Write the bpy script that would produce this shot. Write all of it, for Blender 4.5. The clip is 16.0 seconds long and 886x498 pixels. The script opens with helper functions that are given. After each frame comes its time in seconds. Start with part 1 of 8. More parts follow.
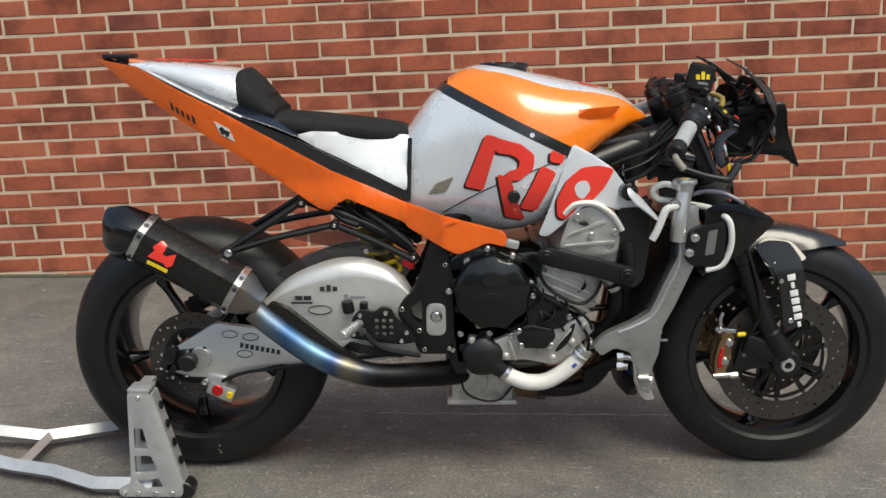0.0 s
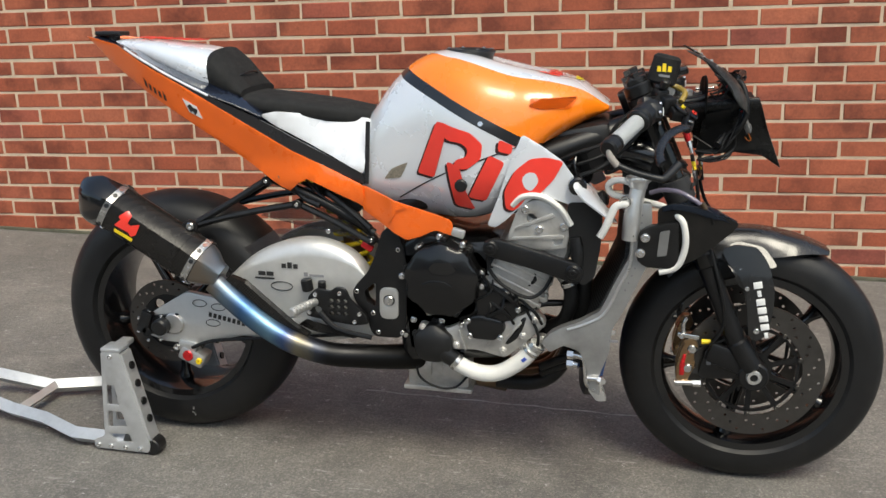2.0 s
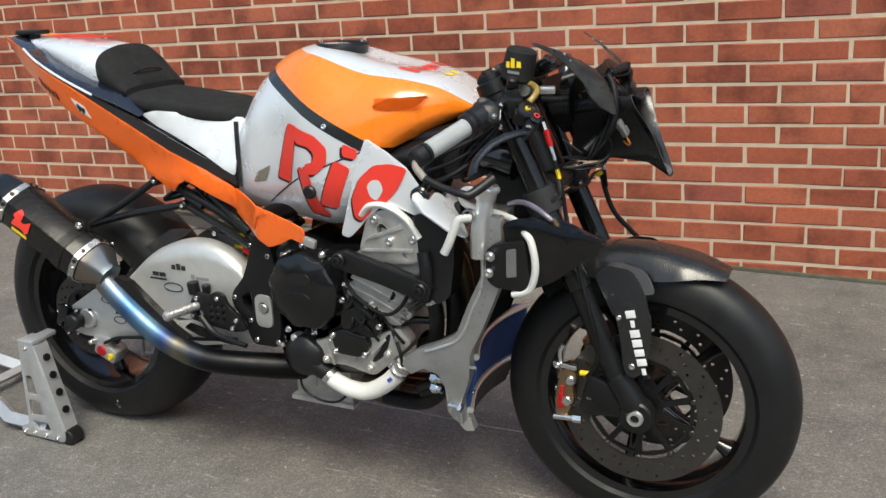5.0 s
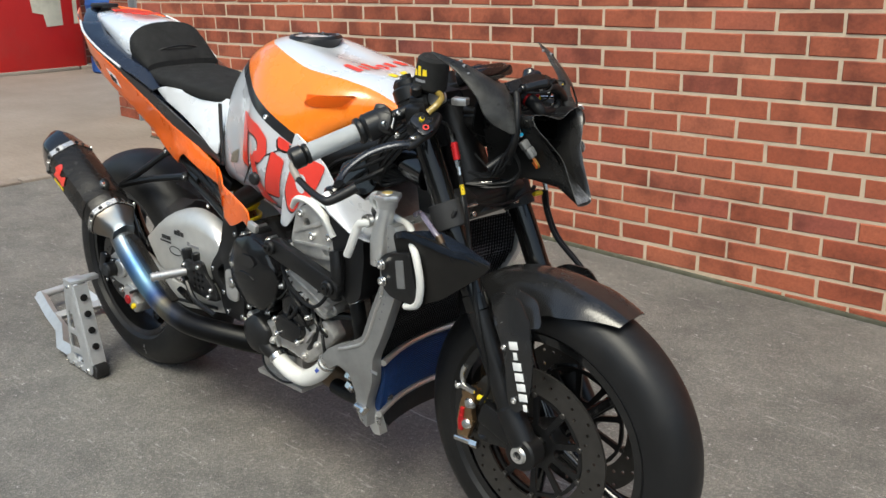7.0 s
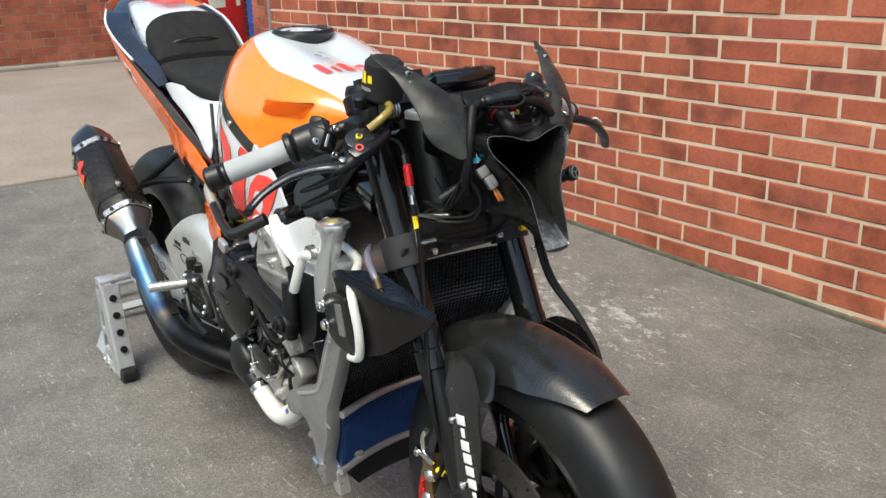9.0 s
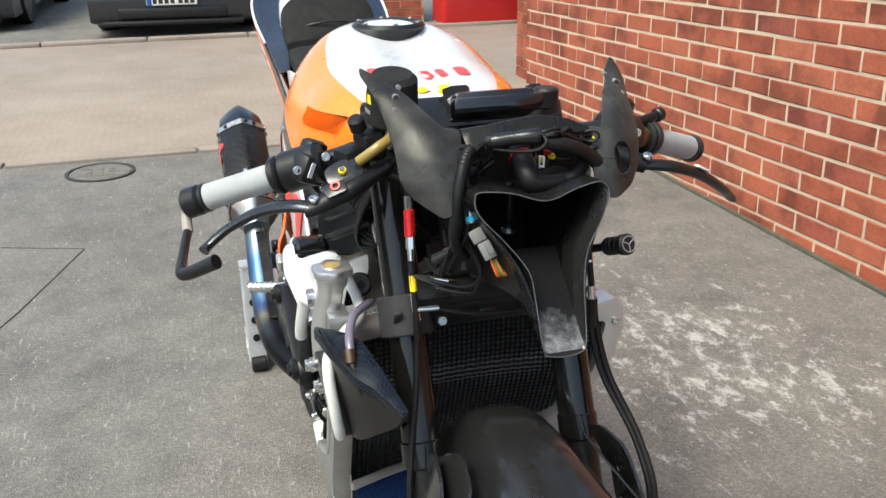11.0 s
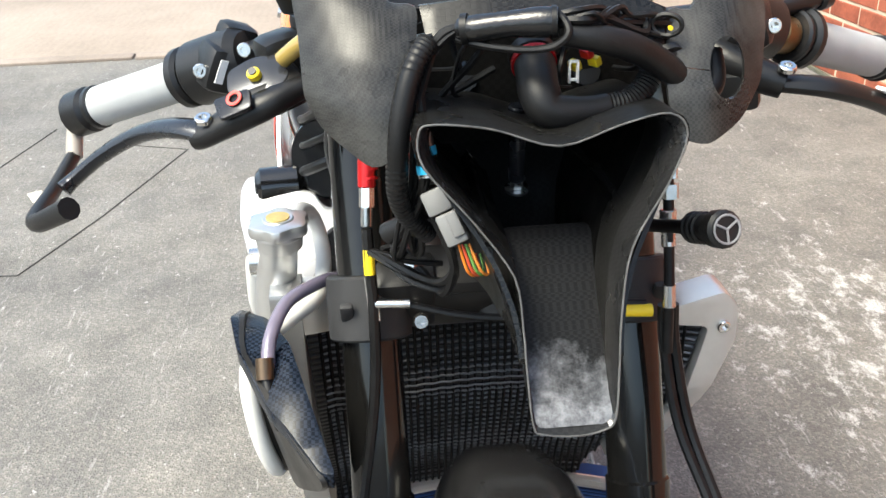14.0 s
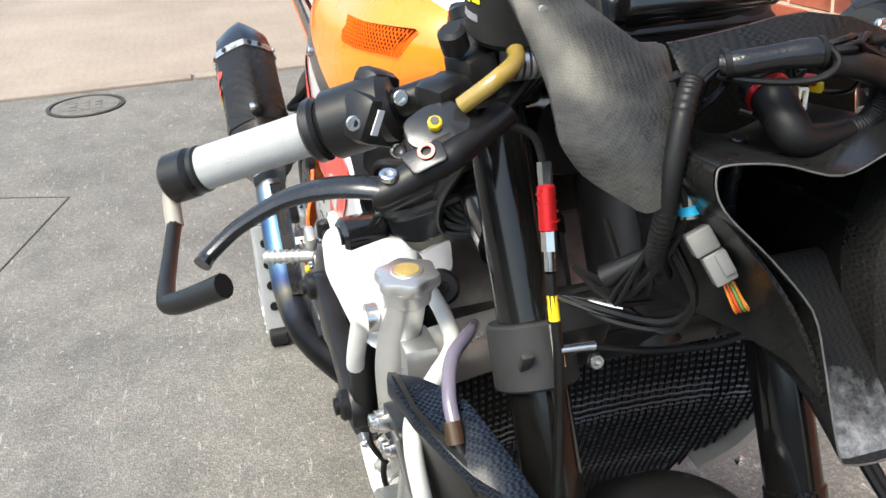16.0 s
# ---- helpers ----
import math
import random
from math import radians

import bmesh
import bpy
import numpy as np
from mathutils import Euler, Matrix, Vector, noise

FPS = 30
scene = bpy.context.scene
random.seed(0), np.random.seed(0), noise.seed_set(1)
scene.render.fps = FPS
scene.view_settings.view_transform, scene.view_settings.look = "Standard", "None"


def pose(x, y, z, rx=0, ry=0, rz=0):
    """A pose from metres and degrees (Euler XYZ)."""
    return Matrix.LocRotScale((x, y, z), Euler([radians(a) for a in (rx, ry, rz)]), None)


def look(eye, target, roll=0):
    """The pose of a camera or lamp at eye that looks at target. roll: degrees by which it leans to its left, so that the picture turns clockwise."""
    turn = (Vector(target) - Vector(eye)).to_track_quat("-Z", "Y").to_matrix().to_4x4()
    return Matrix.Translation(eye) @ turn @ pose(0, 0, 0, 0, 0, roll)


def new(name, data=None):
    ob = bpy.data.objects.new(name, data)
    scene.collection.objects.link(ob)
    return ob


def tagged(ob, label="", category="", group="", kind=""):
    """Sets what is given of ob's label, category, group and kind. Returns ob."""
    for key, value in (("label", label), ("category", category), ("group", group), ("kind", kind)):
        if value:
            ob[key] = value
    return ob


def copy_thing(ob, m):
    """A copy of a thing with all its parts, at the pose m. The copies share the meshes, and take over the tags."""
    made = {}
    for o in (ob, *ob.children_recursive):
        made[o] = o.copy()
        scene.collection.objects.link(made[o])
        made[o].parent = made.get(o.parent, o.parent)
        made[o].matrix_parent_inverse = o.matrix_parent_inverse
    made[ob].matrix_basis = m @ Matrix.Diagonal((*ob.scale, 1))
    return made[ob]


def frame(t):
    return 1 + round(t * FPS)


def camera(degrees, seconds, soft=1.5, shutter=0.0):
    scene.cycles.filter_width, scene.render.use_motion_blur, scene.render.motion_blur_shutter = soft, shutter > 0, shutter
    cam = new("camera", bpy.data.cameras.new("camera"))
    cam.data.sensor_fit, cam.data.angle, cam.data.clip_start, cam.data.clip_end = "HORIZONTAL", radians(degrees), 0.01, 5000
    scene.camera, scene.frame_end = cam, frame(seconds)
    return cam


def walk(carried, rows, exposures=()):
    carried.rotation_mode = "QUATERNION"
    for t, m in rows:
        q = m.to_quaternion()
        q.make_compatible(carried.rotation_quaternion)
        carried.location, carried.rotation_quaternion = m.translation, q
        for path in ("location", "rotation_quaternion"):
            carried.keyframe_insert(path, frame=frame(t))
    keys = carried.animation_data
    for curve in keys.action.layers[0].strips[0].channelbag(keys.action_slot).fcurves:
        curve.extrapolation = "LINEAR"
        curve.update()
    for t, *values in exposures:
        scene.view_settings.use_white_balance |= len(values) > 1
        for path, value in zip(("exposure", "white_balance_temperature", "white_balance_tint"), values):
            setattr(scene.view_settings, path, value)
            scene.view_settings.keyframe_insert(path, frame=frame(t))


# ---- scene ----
cam = camera(52.76, 16.0)
PATH = [
    (0, (0.645, -2.147, 1.086), (0.600, -0.205, 0.607), -0.56),
    (0.5, (0.796, -2.209, 1.091), (0.610, -0.294, 0.544), 0.17),
    (1, (0.898, -2.193, 1.105), (0.720, -0.277, 0.561), -0.16),
    (1.5, (0.959, -2.120, 1.102), (0.813, -0.196, 0.575), 0.09),
    (2, (1.093, -2.088, 1.111), (0.719, -0.197, 0.577), 0.31),
    (2.5, (1.278, -2.090, 1.132), (0.849, -0.218, 0.575), 1.25),
    (3, (1.369, -2.039, 1.124), (0.952, -0.167, 0.556), 0.18),
    (3.5, (1.458, -1.913, 1.127), (0.944, -0.063, 0.566), 0.18),
    (6, (2.020, -1.540, 1.164), (0.896, -0.016, 0.520), -1.57),
    (6.5, (2.188, -1.416, 1.173), (0.905, -0.022, 0.532), -0.01),
    (7, (2.279, -1.298, 1.184), (1.015, 0.116, 0.549), 0.43),
    (7.5, (2.280, -1.111, 1.171), (1.005, 0.291, 0.531), 0.34),
    (8, (2.315, -0.999, 1.185), (0.934, 0.291, 0.532), -0.24),
    (10.5, (2.230, -0.465, 1.178), (0.515, 0.283, 0.473), -0.34),
    (11, (2.185, -0.336, 1.188), (0.397, 0.189, 0.461), -0.65),
    (11.5, (2.105, -0.244, 1.173), (0.317, 0.232, 0.416), -1.12),
    (12, (2.004, -0.136, 1.161), (0.182, 0.171, 0.396), -1.88),
    (12.5, (1.920, -0.023, 1.121), (0.085, 0.003, 0.326), -2.17),
    (13, (1.871, -0.017, 1.085), (0.066, -0.021, 0.223), -2.84),
    (13.5, (1.846, -0.039, 1.070), (0.052, 0.005, 0.186), -2.38),
    (14, (1.832, -0.089, 1.073), (0.055, 0.044, 0.164), -1.90),
    (14.5, (1.839, -0.168, 1.077), (0.079, 0.036, 0.151), -3.86),
    (15, (1.828, -0.221, 1.095), (0.068, 0.086, 0.195), -3.41),
    (15.5, (1.802, -0.267, 1.095), (0.065, 0.176, 0.207), -2.85),
    (16, (1.753, -0.320, 1.090), (0.032, 0.169, 0.197), -2.56),
]
EXPOSURES = [(0, 0.22, 6800, 2), (1, 0.36, 6800, 2), (3.5, 0.42, 6800, 2), (6, 0.46, 6600, 0), (8, 0.58, 6600, 0), (10.5, 0.93, 6650, 0), (12.5, 1.11, 6700, 1), (13, 1.42, 6700, 1), (14, 1.62, 6700, 1), (16, 1.36, 6700, 2)]
walk(cam, [(t, look(eye, target, roll)) for t, eye, target, roll in PATH], EXPOSURES)


# ---- world and light ----
SUN_EL, SUN_AZ = 58.0, 150.0
world = bpy.data.worlds.new("world")
scene.world = world
world.use_nodes = True
wn = world.node_tree
sky = wn.nodes.new("ShaderNodeTexSky")
sky.sky_type, sky.sun_disc = "NISHITA", False
sky.sun_elevation, sky.sun_rotation = radians(SUN_EL), radians(SUN_AZ)
sky.air_density, sky.dust_density, sky.ozone_density = 1.0, 3.0, 1.0
wn.links.new(sky.outputs[0], wn.nodes["Background"].inputs[0])
wn.nodes["Background"].inputs[1].default_value = 0.155
sun = new("sun", bpy.data.lights.new("sun", "SUN"))
sun.data.energy, sun.data.angle, sun.data.color = 2.1, radians(28), (1.0, 0.935, 0.85)
az, el = radians(SUN_AZ), radians(SUN_EL)
sun.matrix_world = look((4 * math.sin(az) * math.cos(el), 4 * math.cos(az) * math.cos(el), 4 * math.sin(el)), (0, 0, 0))


# ---- mesh helpers ----
def finish(bm, angle=38):
    bmesh.ops.recalc_face_normals(bm, faces=bm.faces)
    me = bpy.data.meshes.new("mesh")
    bm.to_mesh(me)
    bm.free()
    me.shade_smooth()
    me.set_sharp_from_angle(angle=radians(angle))
    return me


def part(name, bm, material, parent, label="", angle=38):
    """One mesh object under a thing or a part."""
    me = bm if isinstance(bm, bpy.types.Mesh) else finish(bm, angle)
    if not me.materials:
        me.materials.append(material)
    ob = new(name, me)
    ob.parent = parent
    if label:
        ob["label"] = label
    return ob


def thing(name, label, category, group="", kind=""):
    return tagged(new(name), label, category, group, kind)


def joined(*bms):
    out = bmesh.new()
    for b in bms:
        me = bpy.data.meshes.new("tmp")
        b.to_mesh(me)
        b.free()
        out.from_mesh(me)
        bpy.data.meshes.remove(me)
    return out


def moved(bm, m):
    bmesh.ops.transform(bm, matrix=m, verts=bm.verts)
    return bm


def box(c, s, bevel=0.0, rot=(0, 0, 0), seg=2):
    bm = bmesh.new()
    bmesh.ops.create_cube(bm, size=1)
    bmesh.ops.scale(bm, vec=s, verts=bm.verts)
    if bevel:
        bmesh.ops.bevel(bm, geom=bm.edges[:], offset=bevel, segments=seg, affect="EDGES", profile=0.5)
    return moved(bm, pose(*c, *rot))


def frame_of(d):
    d = Vector(d).normalized()
    u = d.cross(Vector((0, 0, 1)))
    if u.length < 1e-3:
        u = d.cross(Vector((0, 1, 0)))
    u.normalize()
    return d, u, u.cross(d)


def rings(loops, caps=True, closed=False):
    bm = bmesh.new()
    vs = [[bm.verts.new(p) for p in lp] for lp in loops]
    n = len(vs[0])
    pairs = list(zip(vs, vs[1:])) + ([(vs[-1], vs[0])] if closed else [])
    for a, b in pairs:
        for i in range(n):
            bm.faces.new((a[i], a[(i + 1) % n], b[(i + 1) % n], b[i]))
    if caps and not closed:
        bm.faces.new(vs[0][::-1])
        bm.faces.new(vs[-1])
    return bm


def cyl(p0, p1, r, r2=None, seg=20, bevel=0.0):
    """A rod or cone from p0 to p1, its rims broken by bevel."""
    p0, p1 = Vector(p0), Vector(p1)
    r2 = r if r2 is None else r2
    d, u, w = frame_of(p1 - p0)
    length = (p1 - p0).length
    prof = [(0, r), (length, r2)]
    if bevel:
        prof = [(0, r - bevel), (bevel, r), (length - bevel, r2), (length, r2 - bevel)]
    return rings([[p0 + d * a + (u * math.cos(t) + w * math.sin(t)) * q for t in [2 * math.pi * i / seg for i in range(seg)]] for a, q in prof])


def spline(pts, n=6, closed=False):
    """Points along a smooth line through pts (each may carry a fourth number)."""
    p = [Vector(q) if len(q) < 4 else np.array(q, float) for q in pts]
    p = [np.array(q, float) for q in p]
    if len(p) == 2:
        return [p[0] + (p[1] - p[0]) * i / n for i in range(n + 1)]
    out = []
    m = len(p)
    for i in range(m if closed else m - 1):
        if closed:
            a, b, c, d = p[i - 1], p[i], p[(i + 1) % m], p[(i + 2) % m]
        else:
            a, b, c, d = p[max(i - 1, 0)], p[i], p[i + 1], p[min(i + 2, m - 1)]
        for k in range(n):
            t = k / n
            out.append(0.5 * (2 * b + (c - a) * t + (2 * a - 5 * b + 4 * c - d) * t * t + (3 * b - a - 3 * c + d) * t ** 3))
    if not closed:
        out.append(p[-1])
    return out


def tube(pts, r=0.005, n=6, seg=10, closed=False, flat=1.0):
    """A round bar or hose along a smooth line; a fourth number in a point is its own radius."""
    line = spline(pts, n, closed)
    pos = [Vector(q[:3]) for q in line]
    rad = [q[3] if len(q) > 3 else r for q in line]
    loops, u = [], None
    for i, p in enumerate(pos):
        a = pos[i - 1] if i or closed else p
        b = pos[(i + 1) % len(pos)] if i + 1 < len(pos) or closed else p
        d = (b - a).normalized()
        if u is None:
            u = frame_of(d)[1]
        u = (u - d * u.dot(d)).normalized()
        w = d.cross(u)
        loops.append([p + (u * math.cos(2 * math.pi * k / seg) + w * math.sin(2 * math.pi * k / seg) * flat) * rad[i] for k in range(seg)])
    return rings(loops, closed=closed)


def lathe(profile, c=(0, 0, 0), seg=64, axis="y"):
    """A closed profile of (radius, offset along the axis), turned about it."""
    loops = []
    for i in range(seg):
        t = 2 * math.pi * i / seg
        if axis == "y":
            loops.append([(c[0] + r * math.cos(t), c[1] + a, c[2] + r * math.sin(t)) for r, a in profile])
        else:
            loops.append([(c[0] + r * math.cos(t), c[1] + r * math.sin(t), c[2] + a) for r, a in profile])
    return rings(loops, closed=True)


def slab(outline, d0, d1, bevel=0.0, plane="xz", holes=(), seg=2):
    """An outline in a plane, given thickness from d0 to d1, with through holes."""
    def at(a, b, d):
        return (a, d, b) if plane == "xz" else (a, b, d) if plane == "xy" else (d, a, b)
    bm = bmesh.new()
    edges = []
    for ring in (outline, *holes):
        vs = [bm.verts.new(at(a, b, d0)) for a, b in ring]
        edges += [bm.edges.new((vs[i], vs[(i + 1) % len(vs)])) for i in range(len(vs))]
    if holes:
        bmesh.ops.triangle_fill(bm, edges=edges, use_beauty=True)
    else:
        bm.faces.new(vs)
    g = bmesh.ops.extrude_face_region(bm, geom=bm.faces[:])
    off = Vector(at(0, 0, d1 - d0))
    bmesh.ops.translate(bm, vec=off, verts=[v for v in g["geom"] if isinstance(v, bmesh.types.BMVert)])
    bmesh.ops.recalc_face_normals(bm, faces=bm.faces)
    if bevel:
        rim = [e for e in bm.edges if len(e.link_faces) == 2 and e.calc_face_angle(0) > 0.9]
        bmesh.ops.bevel(bm, geom=rim, offset=bevel, segments=seg, affect="EDGES", profile=0.5, clamp_overlap=True)
    return bm


def circle(cx, cz, r, n=20):
    return [(cx + r * math.cos(2 * math.pi * i / n), cz + r * math.sin(2 * math.pi * i / n)) for i in range(n)]


def rounded(outline, r=0.01, n=4):
    """The outline with its corners rounded."""
    out = []
    m = len(outline)
    for i in range(m):
        a, b, c = (Vector(outline[j % m]) for j in (i - 1, i, i + 1))
        ra = min(r, (a - b).length * 0.45, (c - b).length * 0.45)
        p, q = b + (a - b).normalized() * ra, b + (c - b).normalized() * ra
        for k in range(n + 1):
            t = k / n
            out.append(tuple(p * (1 - t) ** 2 + b * 2 * t * (1 - t) + q * t * t))
    return out


def superloop(x, zc, hw, hh, e=2.6, seg=40, yc=0.0, slant=0.0):
    """A rounded cross-section in the plane x = const, leaning forward by slant with height."""
    out = []
    for i in range(seg):
        t = 2 * math.pi * i / seg
        cs, sn = math.cos(t), math.sin(t)
        y = hw * math.copysign(abs(cs) ** (2 / e), cs)
        z = hh * math.copysign(abs(sn) ** (2 / e), sn)
        out.append((x + slant * z, yc + y, zc + z))
    return out


def bolt(p, d, r=0.006, h=0.006):
    """A cap-head screw with a hex socket."""
    p = Vector(p)
    d, u, w = frame_of(d)
    prof = [(0, r), (h * 0.8, r), (h, r * 0.85), (h, r * 0.5), (h * 0.4, r * 0.5)]
    n = 12
    return rings([[p + d * a + (u * math.cos(2 * math.pi * i / n) + w * math.sin(2 * math.pi * i / n)) * q for i in range(n)] for a, q in prof])


from mathutils.bvhtree import BVHTree


def wrapped(outline, target, side=-1, lift=0.0015, cell=0.02, axis="y", thick=0.0):
    """A sheet with the given outline, laid on the outside of the target mesh (side: which face of it)."""
    bm = bmesh.new()
    k = {"y": lambda a, b: (a, 0, b), "z": lambda a, b: (a, b, 0), "x": lambda a, b: (0, a, b)}[axis]
    bm.faces.new([bm.verts.new(k(a, b)) for a, b in outline])
    lo = [min(q[i] for q in outline) for i in (0, 1)]
    hi = [max(q[i] for q in outline) for i in (0, 1)]
    for i in (0, 1):
        no = Vector(k(1, 0)) if i == 0 else Vector(k(0, 1))
        s = math.ceil(lo[i] / cell) * cell
        while s < hi[i]:
            bmesh.ops.bisect_plane(bm, geom=bm.verts[:] + bm.edges[:] + bm.faces[:], plane_co=no * s, plane_no=no)
            s += cell
    tree = BVHTree.FromBMesh(target)
    d = Vector({"y": (0, 1, 0), "z": (0, 0, 1), "x": (1, 0, 0)}[axis])
    drop = []
    for v in bm.verts:
        hit, nor, _, _ = tree.ray_cast(v.co + d * side * 3, -d * side)
        if hit is None:
            hit, nor, _, _ = tree.find_nearest(v.co + d * side * 0.12)
        if nor.dot(d * side) < 0:
            nor = -nor
        v.co = hit + nor * lift
    bmesh.ops.remove_doubles(bm, verts=bm.verts, dist=1e-5)
    return bm


def gridded(outline, cell=0.03):
    """A flat sheet in the plane of the first two axes, cut into cells so that it can be bent."""
    bm = bmesh.new()
    bm.faces.new([bm.verts.new((a, b, 0)) for a, b in outline])
    for i in (0, 1):
        no = Vector((1, 0, 0)) if i == 0 else Vector((0, 1, 0))
        lo, hi = min(q[i] for q in outline), max(q[i] for q in outline)
        s = lo + cell
        while s < hi - cell * 0.3:
            bmesh.ops.bisect_plane(bm, geom=bm.verts[:] + bm.edges[:] + bm.faces[:], plane_co=no * s, plane_no=no)
            s += cell
    return bm


def bent(outline, depth, thick, kind="xz", cell=0.03, bevel=0.0):
    """A panel of even thickness whose outline lies in a plane and whose depth follows a rule."""
    bm = gridded(outline, cell)
    g = bmesh.ops.extrude_face_region(bm, geom=bm.faces[:])
    for v in g["geom"]:
        if isinstance(v, bmesh.types.BMVert):
            v.co.z = 1.0
    for v in bm.verts:
        a, b, k = v.co
        d = depth(a, b) + thick * k
        v.co = (a, d, b) if kind == "xz" else (d, a, b) if kind == "yz" else (a, b, d)
    bmesh.ops.recalc_face_normals(bm, faces=bm.faces)
    if bevel:
        rim = [e for e in bm.edges if len(e.link_faces) == 2 and e.calc_face_angle(0) > 1.0]
        bmesh.ops.bevel(bm, geom=rim, offset=bevel, segments=2, affect="EDGES", profile=0.5, clamp_overlap=True)
    return bm


# ---- materials ----
def nodes(name):
    m = bpy.data.materials.new(name)
    m.use_nodes = True
    nt = m.node_tree
    return m, nt, nt.nodes["Principled BSDF"]


def noise_node(nt, scale, detail=4, rough=0.55, vec=None):
    n = nt.nodes.new("ShaderNodeTexNoise")
    n.inputs["Scale"].default_value, n.inputs["Detail"].default_value, n.inputs["Roughness"].default_value = scale, detail, rough
    if vec is None:
        vec = nt.nodes.new("ShaderNodeTexCoord").outputs["Object"]
    nt.links.new(vec, n.inputs["Vector"])
    return n.outputs["Fac"]


def ramp(nt, fac, stops):
    r = nt.nodes.new("ShaderNodeValToRGB")
    while len(r.color_ramp.elements) < len(stops):
        r.color_ramp.elements.new(0.5)
    for e, (p, c) in zip(r.color_ramp.elements, stops):
        e.position, e.color = p, (*c, 1) if len(c) == 3 else c
    nt.links.new(fac, r.inputs[0])
    return r.outputs[0]


def bump(nt, fac, strength, dist, after=None):
    b = nt.nodes.new("ShaderNodeBump")
    b.inputs["Strength"].default_value, b.inputs["Distance"].default_value = strength, dist
    nt.links.new(fac, b.inputs["Height"])
    if after is not None:
        nt.links.new(after, b.inputs["Normal"])
    return b.outputs[0]


def mixed(nt, fac, a, b, mode="MIX"):
    m = nt.nodes.new("ShaderNodeMix")
    m.data_type, m.blend_type = "RGBA", mode
    for sock, v in ((m.inputs[0], fac), (m.inputs[6], a), (m.inputs[7], b)):
        if isinstance(v, (int, float)):
            sock.default_value = v
        elif isinstance(v, tuple):
            sock.default_value = (*v, 1)
        else:
            nt.links.new(v, sock)
    return m.outputs[2]


def surface(name, col, rough=0.5, metal=0.0, vary=0.12, scale=30, grain=0.0, grain_scale=400, coat=0.0, dirt=0.0, spec=0.5):
    """A plain painted, cast or moulded surface with two scales of wear."""
    m, nt, p = nodes(name)
    big, fine = noise_node(nt, scale * 0.2), noise_node(nt, scale)
    dark = tuple(c * (1 - vary * 1.6) for c in col)
    light = tuple(min(1, c * (1 + vary)) for c in col)
    c = ramp(nt, big, [(0.3, dark), (0.7, light)])
    c = mixed(nt, 0.5, c, ramp(nt, fine, [(0.3, dark), (0.7, light)]))
    if dirt:
        c = mixed(nt, ramp(nt, noise_node(nt, scale * 0.6, 8, 0.7), [(0.52, (0, 0, 0)), (0.75, (dirt, dirt, dirt))]), c, (0.16, 0.14, 0.12))
    nt.links.new(c, p.inputs["Base Color"])
    r = ramp(nt, noise_node(nt, scale * 0.7, 6), [(0.3, (rough * 0.8,) * 3), (0.7, (min(1, rough * 1.2),) * 3)])
    nt.links.new(r, p.inputs["Roughness"])
    p.inputs["Metallic"].default_value = metal
    p.inputs["Coat Weight"].default_value = coat
    p.inputs["Coat Roughness"].default_value = 0.06
    p.inputs["Specular IOR Level"].default_value = spec
    if grain:
        nt.links.new(bump(nt, noise_node(nt, grain_scale, 3), grain, 0.002), p.inputs["Normal"])
    return m


def weave(name, c1, c2, size, rough, coat=0.4, bumpy=0.15, worn_by=0.45, spec=0.5):
    """Woven carbon cloth under resin, with scuffs."""
    m, nt, p = nodes(name)
    co = nt.nodes.new("ShaderNodeTexCoord").outputs["Object"]
    ch = nt.nodes.new("ShaderNodeTexChecker")
    ch.inputs["Scale"].default_value = 1 / size
    ch.inputs["Color1"].default_value, ch.inputs["Color2"].default_value = (*c1, 1), (*c2, 1)
    nt.links.new(co, ch.inputs["Vector"])
    worn = ramp(nt, noise_node(nt, 14, 7, 0.65), [(0.42, (0, 0, 0)), (0.72, (worn_by,) * 3)])
    nt.links.new(mixed(nt, worn, ch.outputs[0], (0.12, 0.118, 0.11)), p.inputs["Base Color"])
    nt.links.new(ramp(nt, noise_node(nt, 22, 6), [(0.3, (rough * 0.6,) * 3), (0.7, (min(1, rough * 1.5),) * 3)]), p.inputs["Roughness"])
    nt.links.new(bump(nt, ch.outputs[1], bumpy, 0.0008), p.inputs["Normal"])
    p.inputs["Coat Weight"].default_value, p.inputs["Coat Roughness"].default_value = coat, 0.15
    p.inputs["Specular IOR Level"].default_value = spec
    return m


ORANGE = surface("orange_paint", (0.95, 0.225, 0.012), 0.28, 0, 0.05, 20, coat=0.9)
SILVER = surface("silver_paint", (0.78, 0.805, 0.845), 0.27, 0.32, 0.012, 12, 0, 900, coat=1.0)
WHITEP = surface("pearl_white_paint", (0.74, 0.75, 0.77), 0.3, 0.15, 0.04, 30, coat=0.7)
NAVY = surface("dark_blue_paint", (0.007, 0.010, 0.020), 0.25, 0.1, 0.1, 30, coat=0.9)
BLACKP = surface("black_stripe_paint", (0.012, 0.012, 0.014), 0.3, 0, 0.1, 30, coat=0.6)
ORANGE2 = surface("deep_orange_paint", (0.92, 0.145, 0.010), 0.3, 0, 0.04, 20, coat=0.7)
RED = surface("red_vinyl", (0.80, 0.045, 0.03), 0.35, 0, 0.05, 30, coat=0.4)
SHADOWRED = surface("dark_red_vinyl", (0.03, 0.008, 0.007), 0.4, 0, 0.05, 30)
WHITE = surface("white_vinyl", (0.8, 0.8, 0.79), 0.45, 0, 0.05, 40)
YELLOW = surface("yellow_vinyl", (0.85, 0.62, 0.02), 0.45, 0, 0.05, 40)
